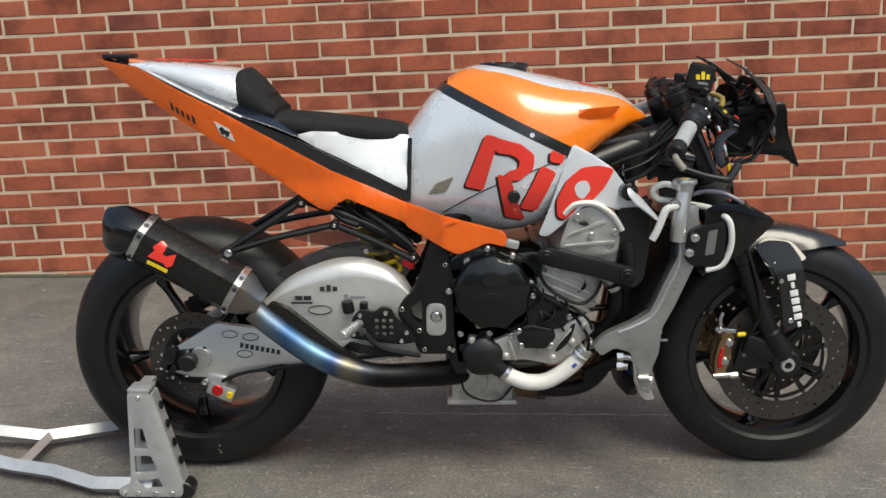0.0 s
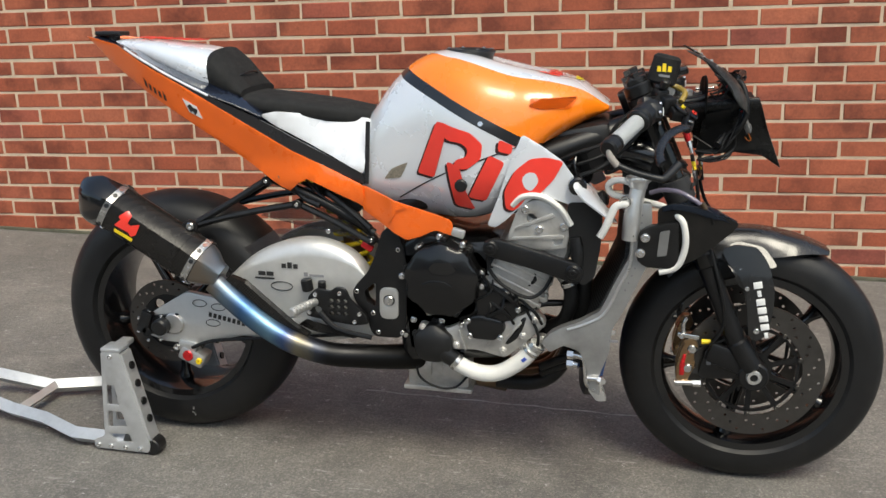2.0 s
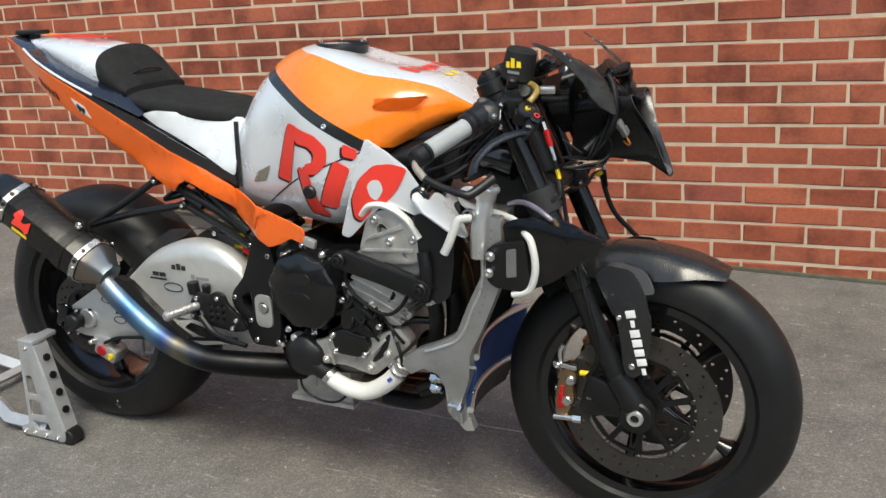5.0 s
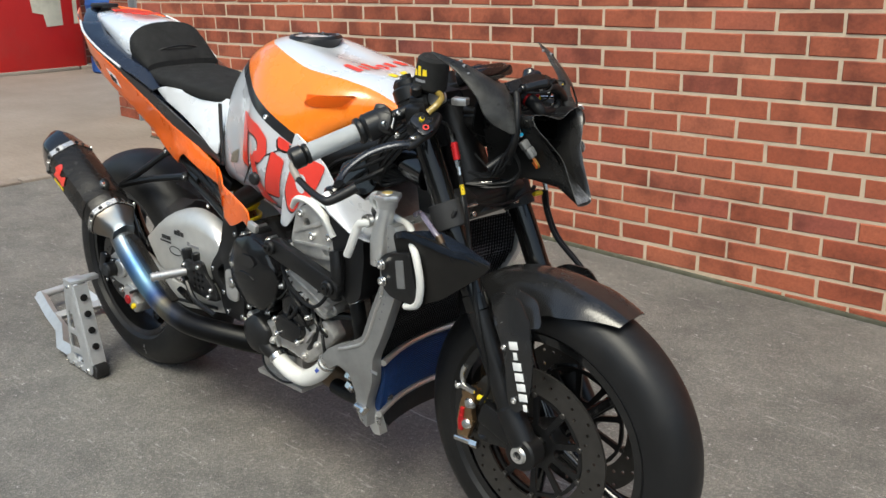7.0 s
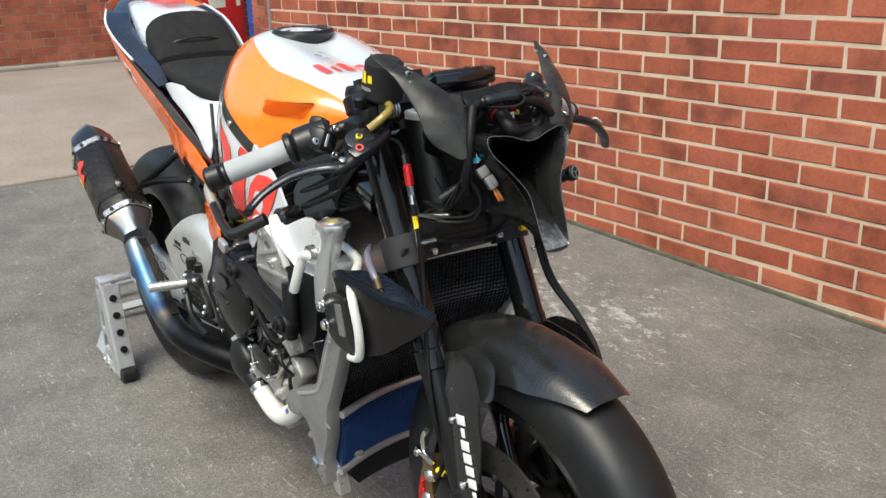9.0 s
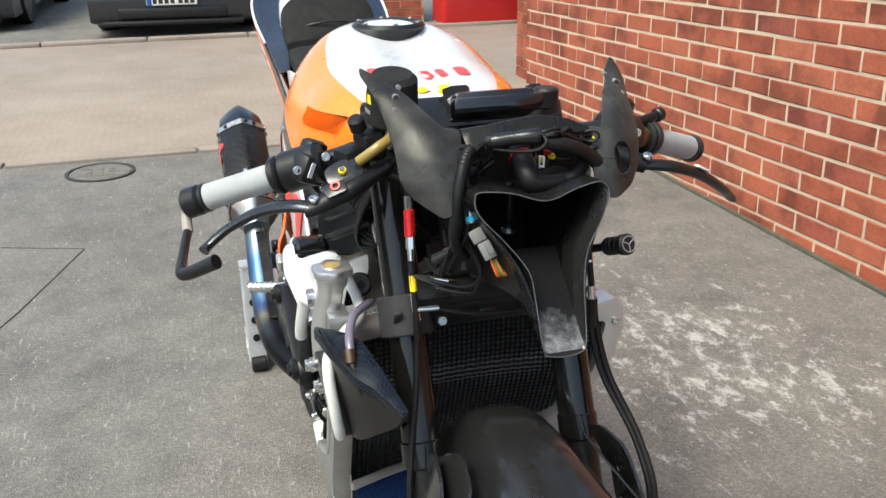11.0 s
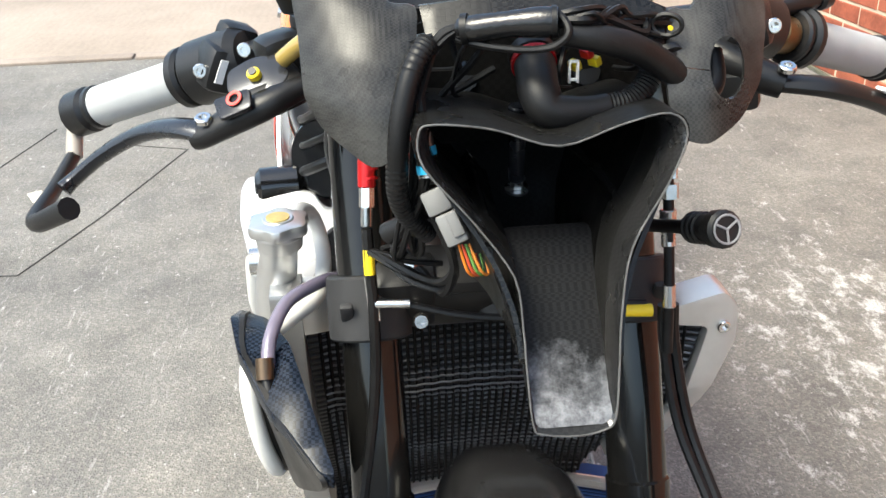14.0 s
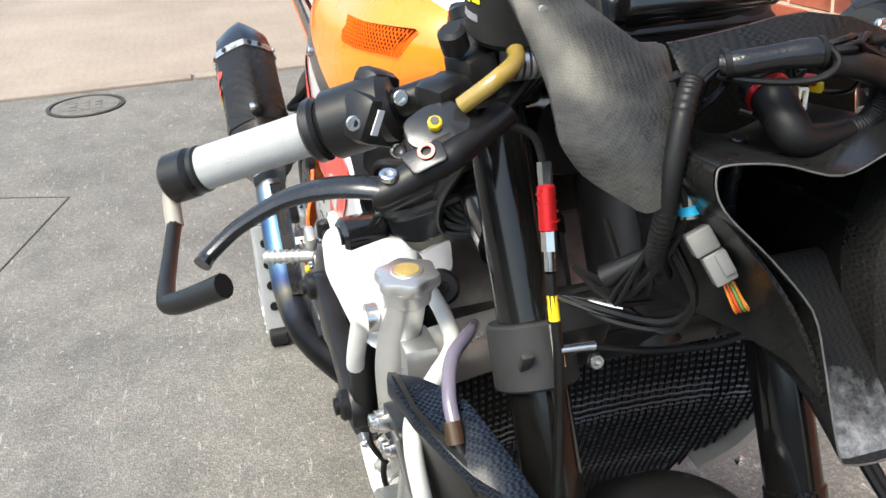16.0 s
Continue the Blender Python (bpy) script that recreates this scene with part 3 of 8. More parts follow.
def brick_places():
    for j in range(-3, ROWS_UP):
        off = 0.0 if (13 - j) % 2 == 0 else 0.1125
        n0 = math.floor((WALL_X0 - off) / 0.225)
        for n in range(n0, int(WALL_X1 / 0.225) + 1):
            a, b = n * 0.225 + off + 0.005, (n + 1) * 0.225 + off - 0.005
            a, b = max(a, WALL_X0), min(b, WALL_X1)
            if b - a > 0.03:
                yield j, a, b, (j + 0.5) * 0.075


wall = part("wall_north", moved(box(((WALL_X0 + WALL_X1) / 2, 0.1135, 1.1), (WALL_X1 - WALL_X0 - 0.012, 0.22, 2.75)), WALL), MORTAR, None)
tagged(wall, "red brick wall with pale mortar joints", "wall", kind="structure")
moss = part("wall_foot_moss", box(((WALL_X0 + WALL_X1) / 2 - 1.394, 1.744, 0.004), (WALL_X1 - WALL_X0, 0.016, 0.022), 0.006), MOSS, None)
tagged(moss, "mossy dirt along the foot of the wall", "moss", kind="structure")


def small_wall(name, label, c, size, axis):
    """A plain run of the same brickwork elsewhere in the yard; axis: the way its face looks."""
    w = part(name, box(c, size), MORTAR, None)
    tagged(w, label, "wall", kind="structure")
    bms = []
    L, H = (size[1] if axis == "x" else size[0]), size[2]
    for j in range(int(H / 0.075)):
        n = 0
        off = 0.1125 * (j % 2)
        u = -off
        while u < L:
            a, b = max(u, 0) + 0.005, min(u + 0.225, L) - 0.005
            if b - a > 0.02:
                z = c[2] - H / 2 + (j + 0.5) * 0.075
                if axis == "x":
                    bms.append(box((c[0] + size[0] / 2, c[1] - L / 2 + (a + b) / 2, z), (0.016, b - a, 0.065)))
                else:
                    bms.append(box((c[0] - L / 2 + (a + b) / 2, c[1] - size[1] / 2, z), (b - a, 0.016, 0.065)))
            u += 0.225
    tagged(part("bricks", joined(*bms), BRICK, w), kind="stuff")
    return w


small_wall("wall_west", "red brick pier beside the red door", (-7.19, 1.40, 1.5), (0.24, 1.6, 3.0), "x")
small_wall("wall_recess", "red brick pier set back beside the grey post", (-3.76, 2.13, 1.5), (0.26, 0.22, 3.0), "y")
small_wall("wall_far", "red brick wall beyond the red container", (-7.19, 4.0, 1.5), (0.24, 2.6, 3.0), "x")
post = part("door_post", joined(box((-3.49, 2.09, 1.5), (0.24, 0.10, 3.0), 0.006), box((-3.60, 2.05, 1.5), (0.02, 0.10, 3.0), 0.004)), GREYPIPE, None)
tagged(post, "wide grey painted steel post beside the brick pier", "post", kind="structure")
lint = part("recess_closure", box((-3.2, 2.4, 1.5), (0.9, 0.3, 3.0)), MORTAR, None)
tagged(lint, "masonry closing the recess", "wall", kind="structure")
bin_ = thing("red_container", "large red painted metal container with a paper notice", "container")
shell = rounded([(-6.62, 2.27), (-6.62, 3.16), (-6.66, 3.20), (-7.02, 3.20), (-7.02, 2.27)], 0.07, 6)
part("shell", slab(shell, 0.03, 1.75, 0.012, "xy"), REDDOOR, bin_, "red painted sheet body")
part("foot_rail", slab(rounded([(-6.64, 2.31), (-6.64, 3.14), (-7.0, 3.14), (-7.0, 2.31)], 0.05, 4), 0.0, 0.035, 0, "xy"), PLASTIC, bin_)
part("lid", slab(rounded([(-6.60, 2.25), (-6.60, 3.19), (-7.03, 3.22), (-7.03, 2.25)], 0.07, 6), 1.752, 1.80, 0.012, "xy"), REDDOOR, bin_)
part("paper_notice", bent([(2.80, 0.44), (3.13, 0.46), (3.13, 0.80), (2.66, 0.83), (2.68, 0.58), (2.78, 0.56)], lambda y, z: -6.618 + 0.006 * math.sin(y * 14), 0.002, "yz", 0.04), surface("faded_paper", (0.55, 0.52, 0.42), 0.8, 0, 0.15, 8, dirt=0.4), bin_, "faded torn paper notice")
drum = thing("blue_drum", "blue plastic drum standing by the red container", "drum")
DRUM_AT = (-6.22, 3.27, 0)
part("drum_body", lathe([(0.001, 0.0), (0.20, 0.0), (0.225, 0.02), (0.225, 0.30), (0.232, 0.32), (0.225, 0.34), (0.225, 0.64), (0.232, 0.66), (0.225, 0.68), (0.222, 0.94), (0.20, 0.98), (0.001, 0.98)], DRUM_AT, 40, "z"), BLUEPAINT, drum)
part("drum_lid", lathe([(0.001, 0.98), (0.205, 0.975), (0.21, 1.0), (0.001, 1.005)], DRUM_AT, 40, "z"), BLACK, drum)


# ---- parked cars beyond the kerb ----
def build_car():
    car = thing("parked_car", "dark parked hatchback seen by its front bumper", "car")
    prof = [(0.0, 0.30), (0.04, 0.55), (0.10, 0.70), (0.55, 0.86), (1.05, 0.98), (1.75, 1.42), (2.6, 1.48), (3.4, 1.36), (3.9, 0.95), (4.0, 0.5), (3.95, 0.24), (0.1, 0.12), (0.02, 0.14)]
    loops = []
    for y, k in ((-0.76, 0.86), (-0.73, 0.96), (-0.60, 1.0), (0.0, 1.02), (0.60, 1.0), (0.73, 0.96), (0.76, 0.86)):
        loops.append([(-x - 0.05 * (abs(y) / 0.84) ** 3 * (x < 0.3), y, 0.22 + (z - 0.22) * k) for x, z in rounded(prof, 0.12, 3)])
    part("body", rings(loops), CARBODY, car)
    part("lower_grille", box((0.0, 0, 0.23), (0.04, 1.0, 0.10), 0.02), PLASTIC, car)
    part("bumper_strip", box((0.005, 0, 0.14), (0.05, 1.3, 0.05), 0.02), PLASTIC, car)
    pl = part("number_plate", box((0.02, 0.0, 0.35), (0.012, 0.46, 0.10), 0.004), WHITE, car, "white number plate")
    part("blue_strip", box((0.0275, -0.205, 0.35), (0.002, 0.045, 0.10), 0), BLUEPAINT, pl)
    for k in range(7):
        part("plate_bar", box((0.0275, -0.155 + 0.054 * k + (0.018 if k > 3 else 0), 0.35), (0.002, 0.037, 0.07), 0), INK, pl)
    for s in (-1, 1):
        part("headlight", box((-0.10, s * 0.62, 0.66), (0.12, 0.28, 0.12), 0.03, (0, -20, s * 12)), STEEL, car)
        for x in (-0.78, -3.2):
            w = part("wheel", lathe([(0.21, -0.09), (0.30, -0.10), (0.315, -0.08), (0.315, 0.08), (0.30, 0.10), (0.21, 0.09)], (x, s * 0.68, 0.315), 36), RUBBER, car, "black tyre")
            part("rim", lathe([(0.205, -0.06), (0.21, -0.085), (0.21, 0.085), (0.205, 0.06), (0.02, 0.05), (0.02, -0.05)], (x, s * 0.68, 0.315), 30), GREYPIPE, w)
    return car


car = build_car()
tagged(car, group="cars in the parking bays")
car.matrix_basis = pose(-6.87, -0.31, 0, 0, 0, -4)
second = copy_thing(car, pose(-7.85, -2.60, 0, 0, 0, -4))
tagged(second, "second dark parked car farther along the kerb")

# plain unseen walls added behind the camera to block low skylight and darken reflections
CLOSE = surface("unseen_wall_grey", (0.34, 0.31, 0.28), 0.85, 0, 0.15, 2, 0.3, 60)
tagged(part("unseen_wall_south", box((0, -9.6, 1.2), (30, 0.3, 2.4)), CLOSE, None), "plain grey unseen wall added to cut low skylight and darken reflections", "wall", kind="structure")
tagged(part("unseen_wall_east", box((11.5, -2.5, 1.2), (0.3, 14, 2.4)), CLOSE, None), "plain grey unseen wall added at the east to darken reflections", "wall", kind="structure")


# ---- motorcycle: x from the rear axle forward, y to its left, z up ----
bike = thing("motorcycle", "orange and silver racing motorcycle, fairing off, on a stand", "motorcycle")
VENTDARK = surface("dark_vent_well", (0.06, 0.008, 0.002), 0.9, 0, 0.2, 60, spec=0.05)
VENTMESH = surface("orange_vent_mesh", (0.75, 0.12, 0.008), 0.8, 0, 0.1, 60, spec=0.1)
RW, FW = Vector((-0.012, 0, 0.318)), Vector((1.42, 0, 0.297))


def lerp(table, x):
    """A value read off a short table of (x, value)."""
    return float(np.interp(x, [a for a, _ in table], [b for _, b in table]))


def smooth(table, x):
    """As lerp, with eased bends."""
    xs = np.linspace(x - 0.03, x + 0.03, 7)
    return float(np.mean(np.interp(xs, [a for a, _ in table], [b for _, b in table])))


# ---- wheels ----
def tyre_profile(rim, out, half, n=16):
    pts = []
    for i in range(n + 1):
        t = math.pi * (i / n - 0.5)
        pts.append((rim + 0.012 + (out - rim - 0.012) * math.cos(t) ** 0.72, half * math.copysign(abs(math.sin(t)) ** 0.85, t)))
    pts[0], pts[-1] = (rim + 0.012, -half * 0.97), (rim + 0.012, half * 0.97)
    return pts + [(rim - 0.004, half * 0.74), (rim - 0.004, -half * 0.74)]


def wheel(name, c, rim, out, half, spokes, lead):
    w = part(name, lathe([(rim + 0.004, -half * 0.86), (rim + 0.006, -half * 0.8), (rim - 0.006, -half * 0.76), (rim - 0.012, -half * 0.5), (rim - 0.015, 0), (rim - 0.012, half * 0.5), (rim - 0.006, half * 0.76), (rim + 0.006, half * 0.8), (rim + 0.004, half * 0.86), (rim - 0.012, half * 0.84), (rim - 0.019, half * 0.5), (rim - 0.021, 0), (rim - 0.019, -half * 0.5), (rim - 0.012, -half * 0.84)], c, 72), GLOSSB, bike, "forged black wheel rim")
    part("tyre", lathe(tyre_profile(rim, out, half), c, 88), RUBBER, w, "smooth black slick tyre")
    part("hub", lathe([(0.034, -half * 0.9), (0.042, -half * 0.6), (0.036, 0), (0.042, half * 0.6), (0.034, half * 0.9), (0.012, half * 0.9), (0.012, -half * 0.9)], c, 28), BLACK, w)
    for k in range(spokes):
        t = radians(lead) + 2 * math.pi * k / spokes
        p = [(c[0] + r * math.cos(t + tw), c[1] + y, c[2] + r * math.sin(t + tw), q) for r, tw, y, q in ((0.030, 0, -0.012, 0.024), (0.075, 0.03, -0.016, 0.0165), (0.13, 0.05, -0.014, 0.0135), (rim - 0.045, 0.06, -0.010, 0.0145), (rim - 0.020, 0.06, -0.006, 0.024))]
        part("spoke", tube(p, n=5, seg=12, flat=0.85), GLOSSB, w)
    return w


def disc(name, parent, c, y, r0, r1, holes, th=0.005, label=""):
    rings_ = [circle(c[0], c[2], r0, 40)]
    for k in range(holes):
        t = 2 * math.pi * k / holes
        r = r0 + (r1 - r0) * (0.28, 0.52, 0.78)[k % 3]
        rings_.append(circle(c[0] + r * math.cos(t), c[2] + r * math.sin(t), 0.0036, 8))
    return part(name, slab(circle(c[0], c[2], r1, 64), y, y + th, 0, holes=rings_), DISC, parent, label, 30)


fw = wheel("front_wheel", FW, 0.213, 0.299, 0.061, 5, 39)
rw = wheel("rear_wheel", RW, 0.213, 0.322, 0.098, 5, 45)
for s in (-1, 1):
    d = disc("brake_disc", fw, FW, s * 0.078 - 0.0025, 0.112, 0.160, 48, label="drilled steel brake disc")
    part("disc_carrier", slab(circle(FW.x, FW.z, 0.106, 40), s * 0.071 - 0.003, s * 0.071 + 0.003, 0, holes=[circle(FW.x, FW.z, 0.03, 20)] + [rounded([(FW.x + r * math.cos(2 * math.pi * k / 10 + o), FW.z + r * math.sin(2 * math.pi * k / 10 + o)) for r, o in ((0.046, -0.2), (0.101, -0.25), (0.101, 0.25), (0.046, 0.2))], 0.006, 2) for k in range(10)]), BLACK, d)
    for k in range(10):
        t = 2 * math.pi * (k + 0.5) / 10
        part("disc_bobbin", cyl((FW.x + 0.109 * math.cos(t), s * 0.070, FW.z + 0.109 * math.sin(t)), (FW.x + 0.109 * math.cos(t), s * 0.083, FW.z + 0.109 * math.sin(t)), 0.0058, seg=12, bevel=0.001), DISC, d)
part("axle", cyl((FW.x, -0.115, FW.z), (FW.x, 0.115, FW.z), 0.0125, bevel=0.002), STEEL, fw)
part("axle_cap", joined(cyl((FW.x, -0.122, FW.z), (FW.x, -0.105, FW.z), 0.018, seg=24, bevel=0.002), lathe([(0.015, -0.128), (0.018, -0.122), (0.009, -0.122), (0.009, -0.128)], FW, 20)), BRUSHED, fw, "bright hollow axle end")
d = disc("brake_disc", rw, RW, -0.108, 0.072, 0.110, 36, label="small drilled rear brake disc")
part("disc_carrier", slab(circle(RW.x, RW.z, 0.074, 32), -0.106, -0.098, 0, holes=[circle(RW.x + 0.05 * math.cos(k * 1.0472), RW.z + 0.05 * math.sin(k * 1.0472), 0.014, 14) for k in range(6)]), BLACK, d)
part("sprocket", slab([(RW.x + (0.105 + 0.005 * (k % 2)) * math.cos(2 * math.pi * k / 80), RW.z + (0.105 + 0.005 * (k % 2)) * math.sin(2 * math.pi * k / 80)) for k in range(80)], 0.108, 0.114, 0, holes=[circle(RW.x, RW.z, 0.06, 24)]), BLACK, rw)
part("tyre_chalk_mark", wrapped([(0.024, 0.052), (0.034, 0.05), (0.036, 0.066), (0.03, 0.078), (0.026, 0.064)], lathe(tyre_profile(0.213, 0.322, 0.098), RW, 88), -1, 0.001, 0.01), WHITE, rw)

# ---- front fork ----
RAKE = Vector((0.4494, 0, -1.0)).normalized()
fork_front = Vector((1.2243, 0, 0.716))


def on_fork(d, y, fwd=0.0):
    """A point d metres down the fork from the lower clamp, fwd metres ahead of its axis."""
    return fork_front + RAKE * d + Vector((0, y, 0)) + Vector((-RAKE.z, 0, RAKE.x)) * fwd


fork = part("front_fork", box((1.212, 0, 0.722), (0.05, 0.22, 0.044), 0.008, (0, 24.2, 0)), BLACK, bike, "black front fork with its lower clamp")
for s in (-1, 1):
    y = s * 0.103
    part("outer_tube", joined(cyl(on_fork(-0.255, y), on_fork(0.17, y), 0.0235, seg=28, bevel=0.003), cyl(on_fork(0.15, y), on_fork(0.185, y), 0.0255, seg=28, bevel=0.003)), FORKB, fork, "glossy black outer fork tube")
    part("inner_tube", cyl(on_fork(0.18, y), on_fork(0.40, y), 0.0215, seg=24), BLACK, fork)
    part("fork_foot", joined(cyl(on_fork(0.37, y), on_fork(0.45, y, 0.01), 0.026, seg=20, bevel=0.005), cyl((FW.x, y - 0.02, FW.z), (FW.x, y + 0.02, FW.z), 0.034, seg=24, bevel=0.004), box((1.37, y, 0.33), (0.11, 0.028, 0.05), 0.008, (0, 20, 0))), BLACK, fork)
    part("fork_cap", joined(cyl(on_fork(-0.262, y), on_fork(-0.25, y), 0.024, seg=20, bevel=0.002), cyl(on_fork(-0.272, y), on_fork(-0.26, y), 0.011, seg=6)), BLACK, fork)
    # caliper behind the disc
    y0 = s * 0.098
    cb = part("brake_caliper", joined(*[slab(rounded([(1.254, 0.268), (1.250, 0.300), (1.257, 0.340), (1.268, 0.368), (1.290, 0.372), (1.298, 0.352), (1.288, 0.335), (1.293, 0.306), (1.283, 0.282), (1.276, 0.262)], 0.008), y, y + s * 0.016, 0.004) for y in (s * 0.088, s * 0.056)], box((1.276, s * 0.08, 0.365), (0.026, 0.05, 0.016), 0.004, (0, -16, 0)), box((1.263, s * 0.08, 0.275), (0.022, 0.05, 0.016), 0.004, (0, -16, 0))), CALIPER, fork, "bronze racing brake caliper with a red flash")
    for x, z in ((1.283, 0.347), (1.276, 0.300)):
        part("piston_cover", joined(cyl((x, s * 0.098, z), (x, s * 0.108, z), 0.0135, 0.0105, seg=20, bevel=0.002), cyl((x, s * 0.106, z), (x, s * 0.110, z), 0.005, seg=6)), STEEL, cb)
    part("red_flash", slab(rounded([(1.2585, 0.283), (1.2575, 0.306), (1.264, 0.335), (1.2715, 0.333), (1.2680, 0.306), (1.2690, 0.283)], 0.002), s * 0.102, s * 0.1085, 0.0015), REDAN, cb)
    part("top_link", joined(box((1.272, s * 0.102, 0.379), (0.050, 0.012, 0.011), 0.003, (0, 6, 0)), bolt((1.257, s * 0.106, 0.379), (0, s, 0), 0.0065, 0.006)), CHROME, cb)
    part("bridge_pin", joined(cyl((1.249, s * 0.104, 0.262), (1.306, s * 0.104, 0.266), 0.0068, seg=12, bevel=0.001), cyl((1.290, s * 0.104, 0.265), (1.308, s * 0.104, 0.266), 0.0092, seg=6)), CHROME, cb)
    part("banjo_bolt", cyl((1.302, s * 0.1, 0.366), (1.322, s * 0.1, 0.367), 0.0058, seg=10, bevel=0.001), YELLOW, cb)
    part("bleed_stem", tube([(1.262, s * 0.098, 0.385), (1.260, s * 0.098, 0.405), (1.266, s * 0.096, 0.420)], 0.0055, 4, 10), STEEL, cb)
    part("brake_pipe", tube([(1.318, s * 0.1, 0.367), (1.345, s * 0.105, 0.372), (1.365, s * 0.108, 0.40), (1.372, s * 0.11, 0.46)], 0.0032, 6, 8), HOSE, cb)
    part("caliper_mount", slab(rounded([(1.300, 0.285), (1.31, 0.275), (1.40, 0.282), (1.41, 0.33), (1.36, 0.365), (1.315, 0.352)], 0.012), s * 0.094 - 0.006, s * 0.094 + 0.006, 0.002), CASTBLK, fork, "black caliper duct plate")
    for k in range(4):
        part("caliper_plate_mark", box((1.322 + k * 0.015, s * 0.1015, 0.318 + k * 0.003), (0.010, 0.001, 0.014), 0), GREYINK, fork)
# clamps, guards and brake lines
for y in (0.103, -0.103):
    clamp = part("fork_clamp", joined(cyl(on_fork(-0.026, y), on_fork(0.024, y), 0.0325, seg=32, bevel=0.002), box(tuple(on_fork(0.0, y * 1.16, 0.031)), (0.006, 0.010, 0.018), 0.002, (0, 24.2, 0))), SLEEVE, fork, "matt dark grey fork clamp")
part("clamp_bridge", joined(box((1.214, -0.002, 0.728), (0.044, 0.165, 0.050), 0.008, (0, 24.2, 0)), box((1.226, -0.074, 0.729), (0.034, 0.046, 0.056), 0.005, (0, 24.2, 0)), box((1.226, 0.074, 0.729), (0.034, 0.046, 0.056), 0.005, (0, 24.2, 0))), PLASTIC, fork, "matt black lower fork bridge")
for y in (-0.064, 0.066):
    for x, z in ((1.239, 0.7415), (1.251, 0.715)):
        part("clamp_bolt", bolt((x - 0.002, y, z), (1, 0, 0.35), 0.006, 0.006), STEEL, clamp)
top = part("top_clamp", joined(box((1.132, 0, 0.936), (0.065, 0.25, 0.022), 0.006, (0, 24.2, 0)), *[cyl(on_fork(-0.25, y), on_fork(-0.222, y), 0.032, seg=24, bevel=0.003) for y in (-0.103, 0.103)]), BLACK, fork)
part("steering_stem", cyl((1.112, 0, 0.955), (1.218, 0, 0.70), 0.026, seg=20), BLACK, fork)
part("stem_nut", cyl((1.106, 0, 0.966), (1.114, 0, 0.948), 0.018, seg=6), BLACK, fork)
# fork guards with a column of white marks
for s in (-1, 1):
    g_out = rounded([(1.326, 0.585), (1.355, 0.60), (1.402, 0.598), (1.43, 0.56), (1.446, 0.50), (1.444, 0.44), (1.436, 0.402), (1.416, 0.385), (1.398, 0.398), (1.388, 0.47), (1.372, 0.53), (1.345, 0.556)], 0.012)
    gd = part("fork_guard", bent(g_out, lambda x, z: s * (0.132 - 0.6 * abs(x - 1.405) ** 1.5 - 0.02 * max(0, z - 0.52) / 0.08), -s * 0.004, cell=0.015), CARBONS, fork, "dark carbon fork guard with white marks")
    for k, (w, h) in enumerate(((0.022, 0.015), (0.009, 0.014), (0.022, 0.015), (0.021, 0.015), (0.019, 0.014), (0.018, 0.014), (0.011, 0.013))):
        z, x = 0.518 - k * 0.0192, 1.407 + k * 0.0048
        dy = s * (0.132 - 0.6 * abs(x - 1.405) ** 1.5)
        part("white_mark", box((x, dy + s * 0.0012, z), (0.0185 if w > 0.012 else 0.008, 0.002, h), 0.0006, (0, -13, 0)), WHITE, gd)
    part("guard_bolt", bolt((1.385, s * 0.13, 0.508), (0, s, 0), 0.0055, 0.005), CHROME, gd)
    part("guard_bolt", bolt((1.413, s * 0.132, 0.412), (0, s, 0), 0.0065, 0.005), CHROME, gd)


# ---- front mudguard ----
def mudguard():
    loops = []
    for i in range(25):
        t = radians(134 - 72 * i / 24)
        f = i / 24
        f = max(0, (f - 0.28) / 0.72)
        half = 0.072 - 0.03 * max(0, f - 0.72) / 0.28 - 0.01 * max(0, 0.15 - f) / 0.15
        drop = 0.048 + 0.035 * math.exp(-((f - 0.28) / 0.2) ** 2) - 0.036 * max(0, f - 0.62) / 0.38
        r = 0.338 - 0.016 * min(1, f * 1.6)
        row = []
        for j in range(17):
            u = -1 + 2 * j / 16
            y = half * math.copysign(abs(u) ** 0.8, u)
            rr = r - drop * abs(u) ** 2.6 - 0.004 * (1 - abs(u))
            row.append((FW.x + rr * math.cos(t), y, FW.z + rr * math.sin(t)))
        loops.append(row)
    bm = bmesh.new()
    vs = [[bm.verts.new(p) for p in lp] for lp in loops]
    for a, b in zip(vs, vs[1:]):
        for j in range(16):
            bm.faces.new((a[j], a[j + 1], b[j + 1], b[j]))
    bmesh.ops.recalc_face_normals(bm, faces=bm.faces)
    bmesh.ops.solidify(bm, geom=bm.faces[:], thickness=0.003)
    return bm


mg = part("front_mudguard", mudguard(), CARBONS, bike, "dark grey glossy carbon front mudguard")
for s in (-1, 1):
    part("mudguard_stay", bent(rounded([(1.325, 0.575), (1.36, 0.602), (1.42, 0.592), (1.45, 0.555), (1.405, 0.548), (1.375, 0.50), (1.352, 0.545)], 0.012), lambda x, z: s * (0.074 + 0.045 * max(0, min(1, (0.60 - z) / 0.06))), s * 0.003, cell=0.012), CARBONS, mg)
    part("stay_bolt", bolt((1.372, s * 0.117, 0.545), (0, s, 0), 0.006, 0.004), CHROME, mg)

